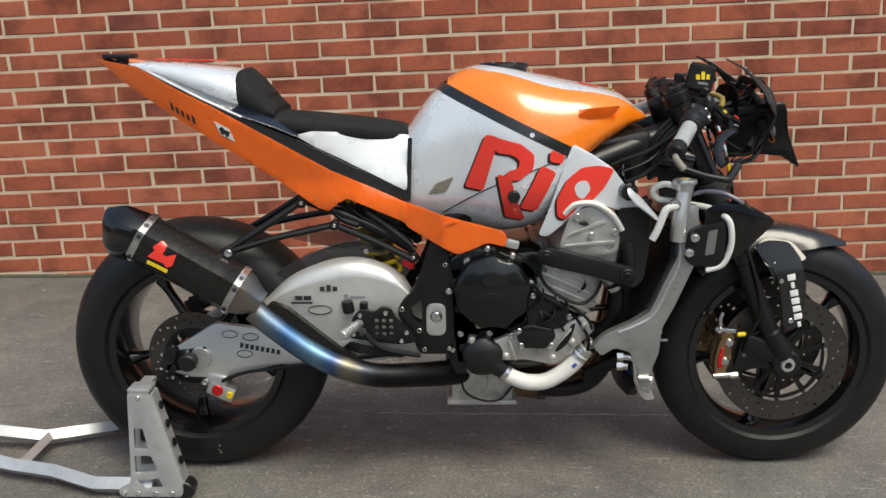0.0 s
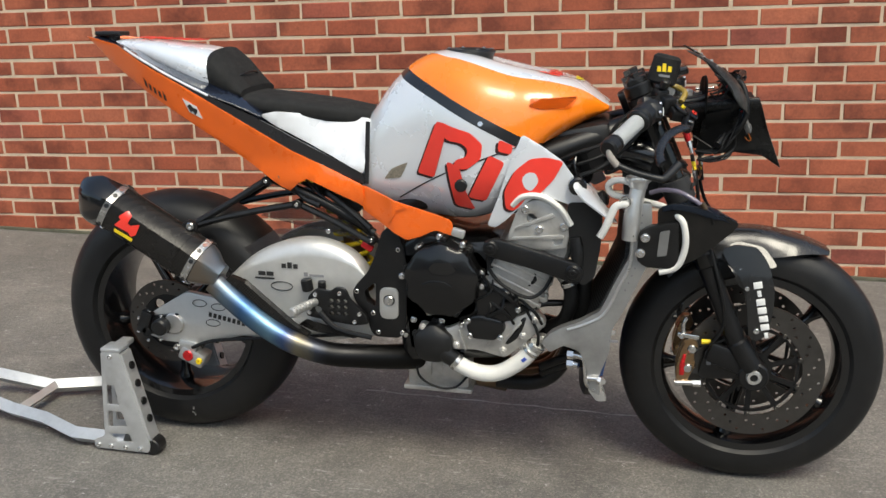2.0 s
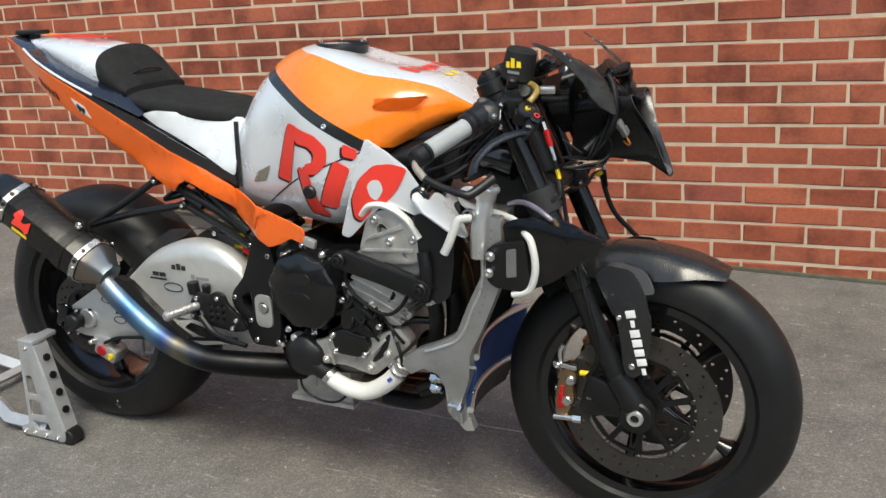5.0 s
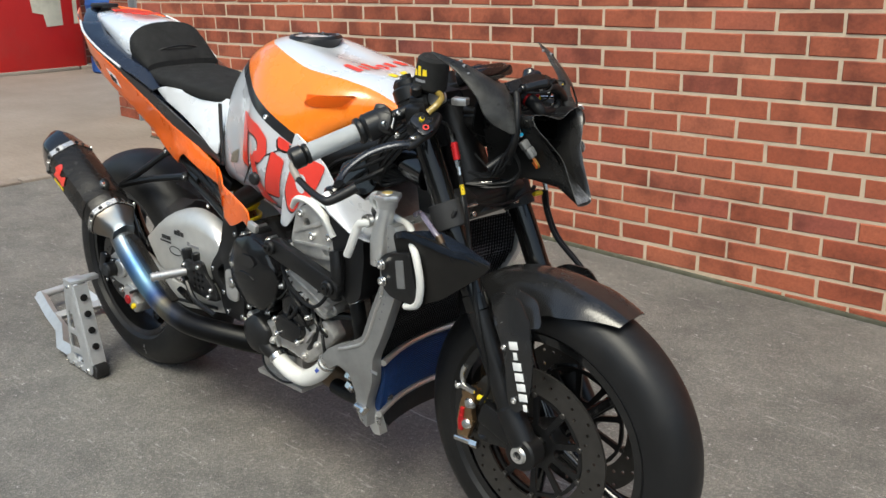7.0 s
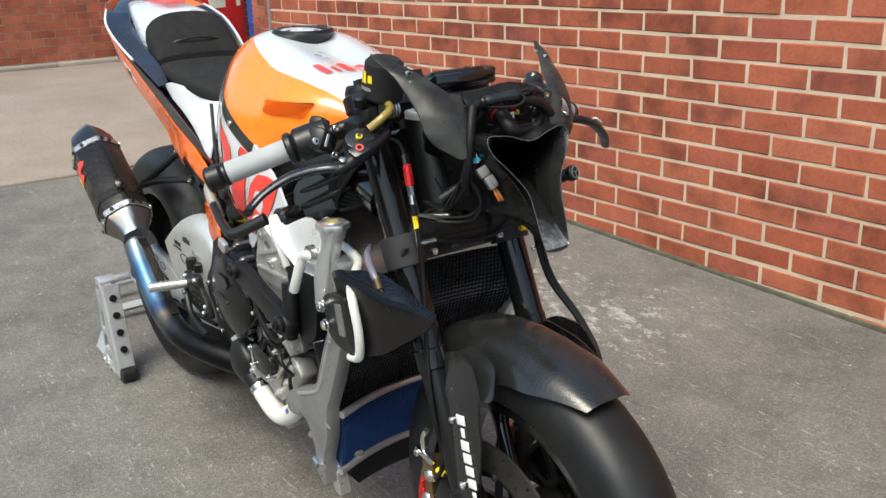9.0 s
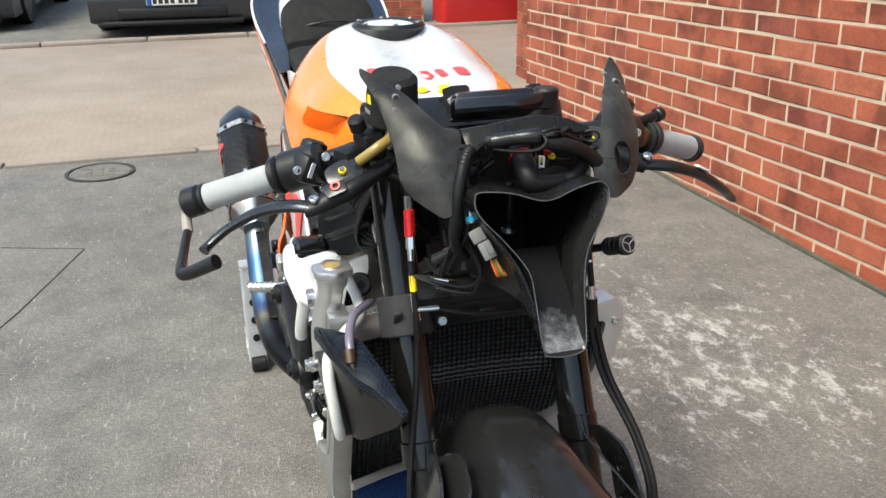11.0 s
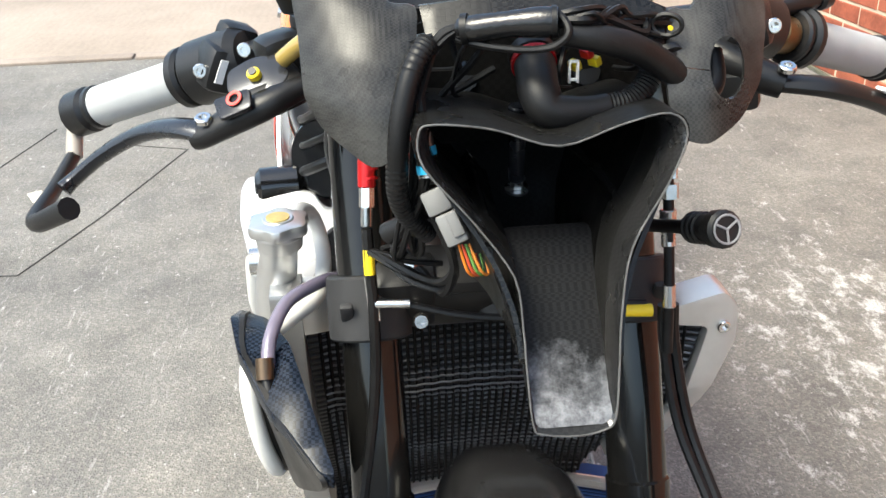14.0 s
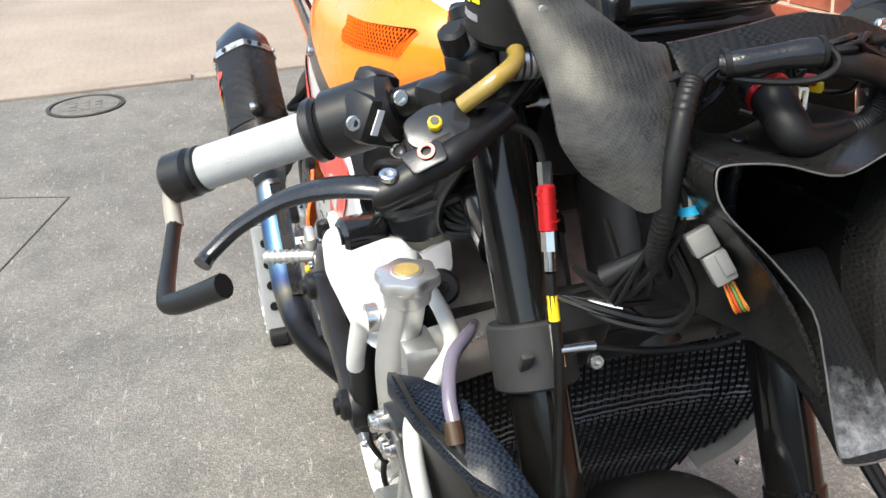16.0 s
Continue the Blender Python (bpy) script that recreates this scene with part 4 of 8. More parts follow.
# ---- tank ----
T_TOP = [(0.50, 0.83), (0.52, 0.868), (0.55, 0.915), (0.59, 0.96), (0.64, 0.995), (0.70, 1.008), (0.75, 1.004), (0.82, 0.986), (0.90, 0.969), (0.98, 0.951), (1.02, 0.935), (1.05, 0.908), (1.066, 0.885)]
T_BOT = [(0.50, 0.64), (0.60, 0.625), (0.76, 0.615), (0.84, 0.64), (0.90, 0.72), (0.912, 0.775), (0.974, 0.825), (1.04, 0.868), (1.066, 0.876)]
T_HALF = [(0.50, 0.090), (0.53, 0.108), (0.556, 0.119), (0.62, 0.133), (0.66, 0.147), (0.70, 0.165), (0.73, 0.180), (0.76, 0.191), (0.82, 0.192), (0.90, 0.178), (0.97, 0.146), (1.03, 0.10), (1.066, 0.05)]
SEAM = [(0.50, 1.02), (0.614, 0.962), (0.912, 0.818), (0.93, 0.815), (1.066, 0.88)]
INSET = [(0.60, 0.0), (0.64, 0.0), (0.68, 0.075), (0.76, 0.108), (0.86, 0.122), (0.95, 0.112), (1.01, 0.092), (1.066, 0.05)]


def tank_point(x, t, grow=0.0):
    top, bot, hw = smooth(T_TOP, x), smooth(T_BOT, x), smooth(T_HALF, x)
    zc = bot + (top - bot) * 0.42
    e = 2.7
    cs, sn = math.cos(t), math.sin(t)
    hh = (top - zc) if sn > 0 else (zc - bot)
    y = (hw + grow) * math.copysign(abs(cs) ** (2 / e), cs)
    if sn > 0 and 0.70 < x < 1.0:
        dip = 0.012 * math.exp(-((y / 0.05) ** 2)) * math.sin(math.pi * (x - 0.70) / 0.30)
    else:
        dip = 0
    return (x, y, zc + (hh + grow) * math.copysign(abs(sn) ** (2 / e), sn) - dip)


def angle_at_z(x, z):
    top, bot = smooth(T_TOP, x), smooth(T_BOT, x)
    zc = bot + (top - bot) * 0.42
    hh = (top - zc) if z > zc else (zc - bot)
    q = max(-1, min(1, (z - zc) / max(hh, 1e-4)))
    return math.asin(math.copysign(abs(q) ** 1.35, q))


def angle_at_y(x, y):
    return math.acos(min(1, abs(y) / smooth(T_HALF, x)) ** 1.35)


def tank_patch(xs, lo, hi, n, side, grow=0.0):
    bm = bmesh.new()
    rows = []
    for x in xs:
        a, b = lo(x), hi(x)
        b = max(a, b)
        rows.append([bm.verts.new((q[0], q[1] * side, q[2])) for q in (tank_point(x, a + (b - a) * j / n, grow) for j in range(n + 1))])
    for a, b in zip(rows, rows[1:]):
        for j in range(n):
            bm.faces.new((a[j], a[j + 1], b[j + 1], b[j]))
    bmesh.ops.remove_doubles(bm, verts=bm.verts, dist=1e-6)
    bmesh.ops.dissolve_degenerate(bm, edges=bm.edges[:], dist=1e-6)
    return bm


XS = [0.50 + 0.566 * i / 46 for i in range(47)]
core = rings([[tank_point(x, 2 * math.pi * k / 96, -0.008) for k in range(96)] for x in XS])
tank = part("fuel_tank", core, BLACKP, bike, "orange and silver painted fuel tank cover with red lettering shapes")
seam = lambda x: angle_at_z(x, lerp(SEAM, x))
stripe = lambda x: angle_at_z(x, lerp(SEAM, x) - (0.026 if x < 0.9 else 0.0))
inset = lambda x: angle_at_y(x, smooth(INSET, x))
for s in (-1, 1):
    xs = [x for x in XS if x >= 0.60]
    part("orange_panel", tank_patch(xs, seam, inset, 22, s), ORANGE, tank, "glossy orange tank flank")
    part("black_stripe", tank_patch([x for x in XS if x < 0.93], stripe, seam, 3, s), BLACKP, tank)
    part("silver_flank", tank_patch([x for x in XS if x < 0.915], lambda x: -1.35, stripe, 24, s), SILVER, tank, "silver painted tank flank")
    part("silver_top", tank_patch(xs, lambda x: max(inset(x), seam(x)), lambda x: math.pi / 2, 28, s), SILVER, tank, "silver painted tank top")
    # honeycomb vents in the orange
    vent = rounded([(0.896, 0.896), (0.925, 0.912), (0.998, 0.914), (0.975, 0.893), (0.925, 0.888)], 0.006)
    target = tank_patch(xs, seam, inset, 22, s)
    rec = part("air_vent", wrapped(vent, target, s, 0.0015, 0.005), VENTDARK, tank, "orange mesh over a dark vent")
    for k in range(26):
        a = 0.894 + 0.004 * k
        for lean in (-1, 1):
            z0, z1 = 0.889, 0.914
            zlo = max(z0, 0.888 + max(0, (0.915 - a)) * 0.5)
            seg = [(a + lean * (zz - 0.901) * 0.62, zz) for zz in (zlo, 0.897, 0.906, 0.912)]
            seg = [(x, z) for x, z in seg if 0.899 + 0.1 * max(0, 0.9 - z) < x < 0.99 + (z - 0.9) * 0.6]
            if len(seg) > 1:
                tree_pts = []
                tr = BVHTree.FromBMesh(target)
                for x, z in seg:
                    h = tr.ray_cast(Vector((x, s * 3, z)), Vector((0, -s, 0)))
                    if h[0]:
                        tree_pts.append(tuple(h[0] + h[1].normalized() * (0.002 if h[1].y * s > 0 else -0.002)))
                if len(tree_pts) > 1:
                    part("vent_strand", tube(tree_pts, 0.0007, 2, 5), VENTMESH, rec)
    lowvent = rounded([(0.564, 0.715), (0.584, 0.742), (0.626, 0.760), (0.606, 0.722)], 0.006)
    flank = tank_patch([x for x in XS if x < 0.915], lambda x: -1.35, stripe, 24, s)
    part("side_vent", wrapped(lowvent, flank, s, 0.0015, 0.01), surface("grey_brass_mesh", (0.30, 0.27, 0.21), 0.5, 0.3, 0.4, 900), tank, "brass mesh vent")
    part("tank_bolt", bolt((0.797, s * 0.186, 0.857), (0, s, 0.3), 0.006, 0.004), CHROME, tank)
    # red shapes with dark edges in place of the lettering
    shapes = [
        [(0.697, 0.858), (0.726, 0.852), (0.692, 0.732), (0.650, 0.738)],
        [(0.697, 0.858), (0.735, 0.848), (0.775, 0.838), (0.803, 0.815), (0.800, 0.782), (0.770, 0.758), (0.738, 0.758), (0.744, 0.778), (0.768, 0.785), (0.772, 0.803), (0.756, 0.815), (0.722, 0.818)],
        [(0.722, 0.772), (0.752, 0.764), (0.766, 0.712), (0.786, 0.664), (0.742, 0.672), (0.730, 0.73)],
        [(0.838, 0.826), (0.868, 0.815), (0.866, 0.794), (0.836, 0.80)],
        [(0.818, 0.792), (0.852, 0.776), (0.810, 0.687), (0.772, 0.695)],
    ]
    for q in shapes:
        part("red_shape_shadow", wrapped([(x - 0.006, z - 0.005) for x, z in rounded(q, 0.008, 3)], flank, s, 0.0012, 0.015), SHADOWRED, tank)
        part("red_shape", wrapped(rounded(q, 0.008, 3), flank, s, 0.0024, 0.015), RED, tank, "bright red vinyl lettering shape")
    part("rubber_plug", cyl((0.758, s * 0.19, 0.723), (0.758, s * 0.202, 0.723), 0.014, seg=20, bevel=0.003), PLASTIC, tank)
    part("panel_line", tube([(x, s * (tank_point(x, angle_at_z(x, z))[1] + 0.0004), z) for x, z in ((0.60, 0.672), (0.65, 0.705), (0.70, 0.735), (0.75, 0.76), (0.80, 0.78), (0.85, 0.80), (0.895, 0.815))], 0.0016, 5, 6), INK, tank)
filler = part("filler_ring", lathe([(0.056, 0.0), (0.060, 0.006), (0.054, 0.012), (0.044, 0.010), (0.042, -0.03), (0.048, -0.03)], (0.742, 0, 0.995), 40, "z"), BLACK, tank, "black filler ring without a cap")
part("filler_well", cyl((0.742, 0, 0.955), (0.742, 0, 0.999), 0.043, seg=32), PLASTIC, tank)
for k in range(6):
    part("filler_bolt", bolt((0.742 + 0.05 * math.cos(k * 1.047), 0.05 * math.sin(k * 1.047), 1.006), (0, 0, 1), 0.004, 0.003), CHROME, tank)
topskin = joined(tank_patch(XS, lambda x: 0.4, lambda x: math.pi / 2, 14, 1), tank_patch(XS, lambda x: 0.4, lambda x: math.pi / 2, 14, -1))
for y0, w, h in ((-0.075, 0.018, 0.045), (-0.05, 0.012, 0.030), (-0.03, 0.020, 0.046), (-0.003, 0.020, 0.030), (0.022, 0.016, 0.030), (0.05, 0.022, 0.030)):
    part("red_top_shape", wrapped(rounded([(0.955 - h, y0), (0.955, y0 + 0.003), (0.955, y0 + w), (0.955 - h, y0 + w - 0.004)], 0.004, 2), topskin, 1, 0.002, 0.01, "z"), RED, tank)
part("yellow_top_shape", wrapped(rounded([(1.005, -0.018), (0.99, -0.03), (0.985, 0.03), (1.005, 0.018), (0.998, 0.0)], 0.005, 2), topskin, 1, 0.002, 0.01, "z"), YELLOW, tank)

# ---- tail and seat ----
W_TAIL = [(-0.21, 0.05), (-0.10, 0.118), (0.0, 0.155), (0.07, 0.158), (0.15, 0.146), (0.25, 0.136), (0.34, 0.128), (0.52, 0.112), (0.62, 0.17), (0.70, 0.19)]

TAIL_EDGE = [(-0.2, 1.025), (-0.085, 1.01), (0.085, 0.924), (0.174, 0.871), (0.343, 0.774), (0.508, 0.701)]


def flank(x, z):
    return smooth(W_TAIL, x) - 0.28 * max(0, lerp(TAIL_EDGE, x) - z) * max(0, min(1, (0.45 - x) / 0.15))


UP = [(-0.198, 1.025), (-0.085, 1.010), (0.085, 0.924), (0.174, 0.871), (0.343, 0.774), (0.508, 0.701)]
tail = part("tail_unit", rings([superloop(x, z, w - 0.008, h, 3.2) for x, z, w, h in [(-0.195, 1.016, 0.048, 0.008), (-0.10, 0.990, 0.112, 0.016), (0.0, 0.944, 0.146, 0.020), (0.07, 0.908, 0.148, 0.020), (0.15, 0.866, 0.134, 0.024), (0.20, 0.842, 0.126, 0.030), (0.30, 0.795, 0.112, 0.042), (0.40, 0.755, 0.108, 0.050), (0.52, 0.715, 0.105, 0.055)]]), NAVY, bike, "orange, white and black tail fairing")
for s in (-1, 1):
    low = [(0.515, 0.644), (0.501, 0.654), (0.443, 0.681), (0.402, 0.699), (0.378, 0.708), (0.357, 0.697), (0.332, 0.676), (0.308, 0.684), (0.286, 0.699), (0.258, 0.721), (0.168, 0.784), (0.056, 0.861), (-0.132, 0.977)]
    part("orange_side", bent(UP + [(0.515, 0.697)] + low, lambda x, z: s * (flank(x, z) - 0.004 + 0.01 * math.sin(max(0, min(1, (z - 0.64) / 0.1)) * 3.14) * (x > 0.1)), s * 0.004, cell=0.02, bevel=0.0012), ORANGE2, tail, "orange tail side panel")
    band = UP[1:] + [(0.515, 0.70), (0.515, 0.722), (0.396, 0.780), (0.268, 0.846), (0.133, 0.903), (0.02, 0.962), (-0.06, 0.999), (-0.11, 1.014)]
    part("black_band", bent(band, lambda x, z: s * (flank(x, z) - 0.005), s * 0.004, cell=0.02), BLACKP, tail)
    part("white_side", bent(rounded([(0.262, 0.853), (0.30, 0.862), (0.522, 0.848), (0.516, 0.724), (0.40, 0.780), (0.30, 0.83)], 0.01), lambda x, z: s * (0.116 - 0.42 * max(0, z - 0.74) * max(0.15, min(1, (x - 0.28) / 0.2))), s * 0.004, cell=0.02, bevel=0.0012), WHITEP, tail, "pearl white seat side panel")
    part("seat_edge_gap", bent([(0.520, 0.845), (0.530, 0.845), (0.524, 0.70), (0.514, 0.70)], lambda x, z: s * 0.108, s * 0.004), BLACKP, tail)
    part("side_sticker", bent([(0.088, 0.890), (0.120, 0.872), (0.130, 0.842), (0.099, 0.859)], lambda x, z: s * (flank(x, z) + 0.001), s * 0.0008, cell=0.01), WHITE, tail, "white square sticker with a dark shape")
    part("sticker_shape", bent([(x + 0.009, z + 0.005) for x, z in [(0.088, 0.868), (0.096, 0.872), (0.102, 0.864), (0.112, 0.860), (0.110, 0.852), (0.104, 0.846), (0.100, 0.856), (0.094, 0.852)]], lambda x, z: s * (flank(x, z) + 0.0022), s * 0.0006, cell=0.01), INK, tail)
    for k in range(5):
        x = -0.010 + k * 0.012
        part("side_mark", bent([(x, 0.930 - k * 0.0075 + 0.006 * (k % 4 == 0)), (x + 0.006, 0.9265 - k * 0.0075), (x + 0.007, 0.912 - k * 0.0075), (x + 0.001, 0.9155 - k * 0.0075)], lambda a, b: s * (flank(a, b) + 0.001), s * 0.0008, cell=0.01), INK, tail)
    for x, z in ((0.309, 0.709), (0.490, 0.678)):
        part("tail_bolt", bolt((x, s * (flank(x, z) + 0.003), z), (0, s, 0), 0.007, 0.004), CHROME, tail)
    inner_z, outer_z = [(-0.06, 0.995), (0.0, 0.966), (0.1, 0.930), (0.2, 0.898), (0.27, 0.856)], [(-0.06, 0.999), (0.02, 0.960), (0.133, 0.902), (0.268, 0.846)]
    deck = [(-0.055, s * 0.07), (0.0, s * 0.09), (0.12, s * 0.098), (0.2, s * 0.10), (0.27, s * 0.106), (0.272, s * 0.130), (0.15, s * 0.142), (0.07, s * 0.153), (0.0, s * 0.150), (-0.055, s * 0.130)]
    part("navy_shoulder", bent(deck, lambda x, y: lerp(inner_z, x) + (lerp(outer_z, x) - lerp(inner_z, x)) * max(0, min(1, (abs(y) - 0.10) / 0.045)), 0.004, "xy", 0.02, 0.001), NAVY, tail, "dark blue shoulder beside the seat")
    part("white_edge", tube([(-0.06, s * 0.128, 1.0), (0.0, s * 0.1515, 0.974), (0.07, s * 0.154, 0.938), (0.15, s * 0.143, 0.898)], 0.003, 5, 6), WHITEP, tail, "white pin line")
hump = part("tail_top", rings([superloop(x, z, w, h, 2.6) for x, z, w, h in [(-0.135, 1.008, 0.040, 0.008), (-0.10, 1.002, 0.060, 0.018), (-0.02, 0.985, 0.082, 0.032), (0.06, 0.962, 0.098, 0.047), (0.12, 0.942, 0.104, 0.058), (0.135, 0.940, 0.100, 0.050)]]), SILVER, tail, "silver tail hump with red marks")
hump_bm = rings([superloop(x, z, w, h, 2.6) for x, z, w, h in [(-0.135, 1.008, 0.040, 0.008), (-0.10, 1.002, 0.060, 0.018), (-0.02, 0.985, 0.082, 0.032), (0.06, 0.962, 0.098, 0.047), (0.12, 0.942, 0.104, 0.058), (0.135, 0.940, 0.100, 0.050)]])
for s in (-1, 1):
    part("white_flash", wrapped([(-0.075, 1.006), (0.0, 0.985), (0.055, 0.978), (0.088, 0.985), (0.118, 0.990), (0.134, 0.980), (0.134, 0.930), (0.118, 0.945), (0.06, 0.962), (0.0, 0.974), (-0.06, 0.995)], hump_bm, s, 0.0016, 0.012), WHITEP, tail, "white flash on the tail hump")
    part("dark_hump_foot", wrapped([(-0.09, 0.998), (-0.06, 0.994), (0.0, 0.973), (0.06, 0.961), (0.118, 0.944), (0.134, 0.929), (0.134, 0.898), (0.06, 0.920), (0.0, 0.948), (-0.07, 0.985)], hump_bm, s, 0.0012, 0.012), NAVY, tail)
hump_bm.free()
for k in range(7):
    part("red_hump_mark", box((-0.07 + k * 0.024, 0, 1.0225 - k * 0.0007), (0.015, 0.05 + 0.02 * (k % 2), 0.002), 0, (0, 1.5, 0)), RED, tail)
part("rain_light", joined(box((-0.165, 0, 1.030), (0.070, 0.05, 0.011), 0.004), cyl((-0.16, 0, 1.03), (-0.16, 0, 1.015), 0.014)), PLASTIC, tail, "black box on the tail tip")
pad = rings([superloop(x, z, w, h, 2.5) for x, z, w, h in [(0.122, 0.944, 0.098, 0.052), (0.14, 0.944, 0.104, 0.058), (0.165, 0.928, 0.106, 0.052), (0.195, 0.908, 0.106, 0.030), (0.215, 0.898, 0.104, 0.014)]])
part("back_pad", pad, FOAM, tail, "black foam back pad")
seat = rings([superloop(x, z, w, h, 3.4) for x, z, w, h in [(0.17, 0.885, 0.095, 0.016), (0.21, 0.878, 0.104, 0.021), (0.30, 0.868, 0.104, 0.024), (0.42, 0.856, 0.098, 0.024), (0.50, 0.846, 0.074, 0.022), (0.522, 0.842, 0.066, 0.016)]])
part("seat_pad", seat, FOAM, tail, "thin black foam seat pad")
part("pad_seam", tube([(0.15, -0.098, 0.905), (0.19, -0.06, 0.935), (0.20, 0, 0.945), (0.19, 0.06, 0.935), (0.15, 0.098, 0.905)], 0.002, 5, 6), PLASTIC, tail)
belly = rounded([(0.512, 0.70), (0.60, 0.676), (0.74, 0.645), (0.746, 0.610), (0.70, 0.618), (0.665, 0.60), (0.632, 0.587), (0.568, 0.615), (0.512, 0.642)], 0.01)
for s in (-1, 1):
    part("orange_lower_side", bent(belly, lambda x, z: s * lerp([(0.5, 0.112), (0.56, 0.142), (0.60, 0.168), (0.70, 0.188), (0.75, 0.205)], x), s * 0.004, cell=0.015, bevel=0.0012), ORANGE2, tank, "orange panel below the tank")
    part("lower_side_crease", bent([(0.585, 0.628), (0.60, 0.66), (0.628, 0.668), (0.632, 0.662), (0.606, 0.654), (0.592, 0.625)], lambda x, z: s * (lerp([(0.5, 0.112), (0.56, 0.142), (0.60, 0.168), (0.70, 0.188), (0.75, 0.205)], x) + 0.004), s * 0.003, cell=0.012), ORANGE2, tank)
    part("catch", box((0.755, s * 0.205, 0.618), (0.03, 0.012, 0.02), 0.004, (0, 15, 0)), BRUSHED, tank)
    # the tank cover runs on in a point beside the airbox
    ext_y = [(0.81, 0.176), (0.85, 0.180), (0.875, 0.1825), (0.90, 0.183), (0.95, 0.181), (1.0, 0.178), (1.07, 0.163)]
    ext = bent(rounded([(0.888, 0.838), (0.935, 0.812), (0.976, 0.784), (1.002, 0.75), (1.037, 0.724), (1.068, 0.682), (1.037, 0.664), (0.992, 0.69), (0.955, 0.703), (0.923, 0.706), (0.886, 0.678), (0.86, 0.65), (0.835, 0.628), (0.815, 0.632), (0.84, 0.70), (0.865, 0.78)], 0.008), lambda x, z: s * (lerp(ext_y, x) + 0.005 * math.sin((z - 0.66) * 20)), s * 0.004, cell=0.014, bevel=0.001)
    part("side_wing", ext, SILVER, tank, "silver tank cover point beside the airbox")
    on_wing = lambda x, z: s * (lerp(ext_y, x) + 0.005 * math.sin((z - 0.66) * 20) + 0.0055)
    d_out = [(0.980, 0.783), (0.945, 0.791), (0.907, 0.787), (0.875, 0.760), (0.853, 0.715), (0.856, 0.676), (0.872, 0.669), (0.890, 0.684), (0.905, 0.706), (0.930, 0.711), (0.958, 0.742)]
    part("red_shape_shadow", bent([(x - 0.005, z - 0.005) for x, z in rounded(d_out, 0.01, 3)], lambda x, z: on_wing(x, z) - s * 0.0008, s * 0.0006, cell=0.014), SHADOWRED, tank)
    part("red_shape", bent(rounded(d_out, 0.01, 3), on_wing, s * 0.0008, cell=0.014), RED, tank, "bright red vinyl lettering shape")
    part("shape_eye", bent(rounded([(0.890, 0.744), (0.902, 0.758), (0.920, 0.758), (0.928, 0.738), (0.912, 0.716), (0.898, 0.722)], 0.009, 4), lambda x, z: on_wing(x, z) + s * 0.0011, s * 0.0005, cell=0.014), SILVER, tank)
white_edge = [(-0.217, 0.742), (-0.203, 0.746), (-0.190, 0.742), (-0.178, 0.736), (-0.152, 0.731), (-0.146, 0.722), (-0.139, 0.718), (-0.125, 0.722), (-0.108, 0.726), (-0.112, 0.705), (-0.130, 0.697), (-0.145, 0.692), (-0.155, 0.672), (-0.170, 0.655), (-0.190, 0.655), (-0.212, 0.670), (-0.226, 0.708), (-0.224, 0.732)]
part("white_front_panel", bent(rounded(white_edge, 0.004, 2), lambda y, z: 1.687 - 0.9 * z - 22 * max(0, -0.195 - y) ** 2, -0.006, "yz", 0.012, 0.002), WHITEP, tank, "white painted panel behind the radiator cap")
part("airbox_horn", joined(cyl((0.985, -0.118, 0.756), (1.018, -0.136, 0.764), 0.034, 0.037, seg=32, bevel=0.003), cyl((1.016, -0.135, 0.7635), (1.022, -0.138, 0.765), 0.040, seg=32, bevel=0.002)), GLOSSB, tank, "black airbox intake horn")
part("panel_boss", joined(cyl((1.055, -0.126, 0.690), (1.072, -0.129, 0.698), 0.017, seg=20, bevel=0.003), bolt((1.073, -0.129, 0.6985), (1, 0, 0.5), 0.006, 0.004)), PLASTIC, tank)
part("tank_plug", joined(cyl((1.006, -0.165, 0.734), (1.012, -0.208, 0.734), 0.0195, seg=28, bevel=0.004), cyl((1.012, -0.207, 0.734), (1.0122, -0.2095, 0.734), 0.012, seg=20, bevel=0.001)), GLOSSB, tank, "black rubber plug")


# ---- frame, engine and exhaust ----
frame_ = part("main_frame", joined(*[tube([(0.56, s * 0.090, 0.62, 0.024), (0.70, s * 0.100, 0.69, 0.026), (0.86, s * 0.128, 0.755, 0.032), (1.02, s * 0.10, 0.815, 0.03), (1.16, s * 0.05, 0.86, 0.03)], n=6, seg=14) for s in (-1, 1)]), BLACK, bike, "black aluminium main frame")
part("steering_head", cyl((1.118, 0, 0.93), (1.198, 0, 0.75), 0.042, seg=24, bevel=0.004), BLACK, frame_)
part("airbox", box((0.985, 0, 0.79), (0.20, 0.24, 0.11), 0.02, (0, -12, 0)), PLASTIC, frame_)
part("intake_tube", tube([(1.02, -0.06, 0.80, 0.035), (1.10, -0.085, 0.80, 0.034), (1.17, -0.09, 0.785, 0.036)], n=5, seg=16), GLOSSB, frame_)
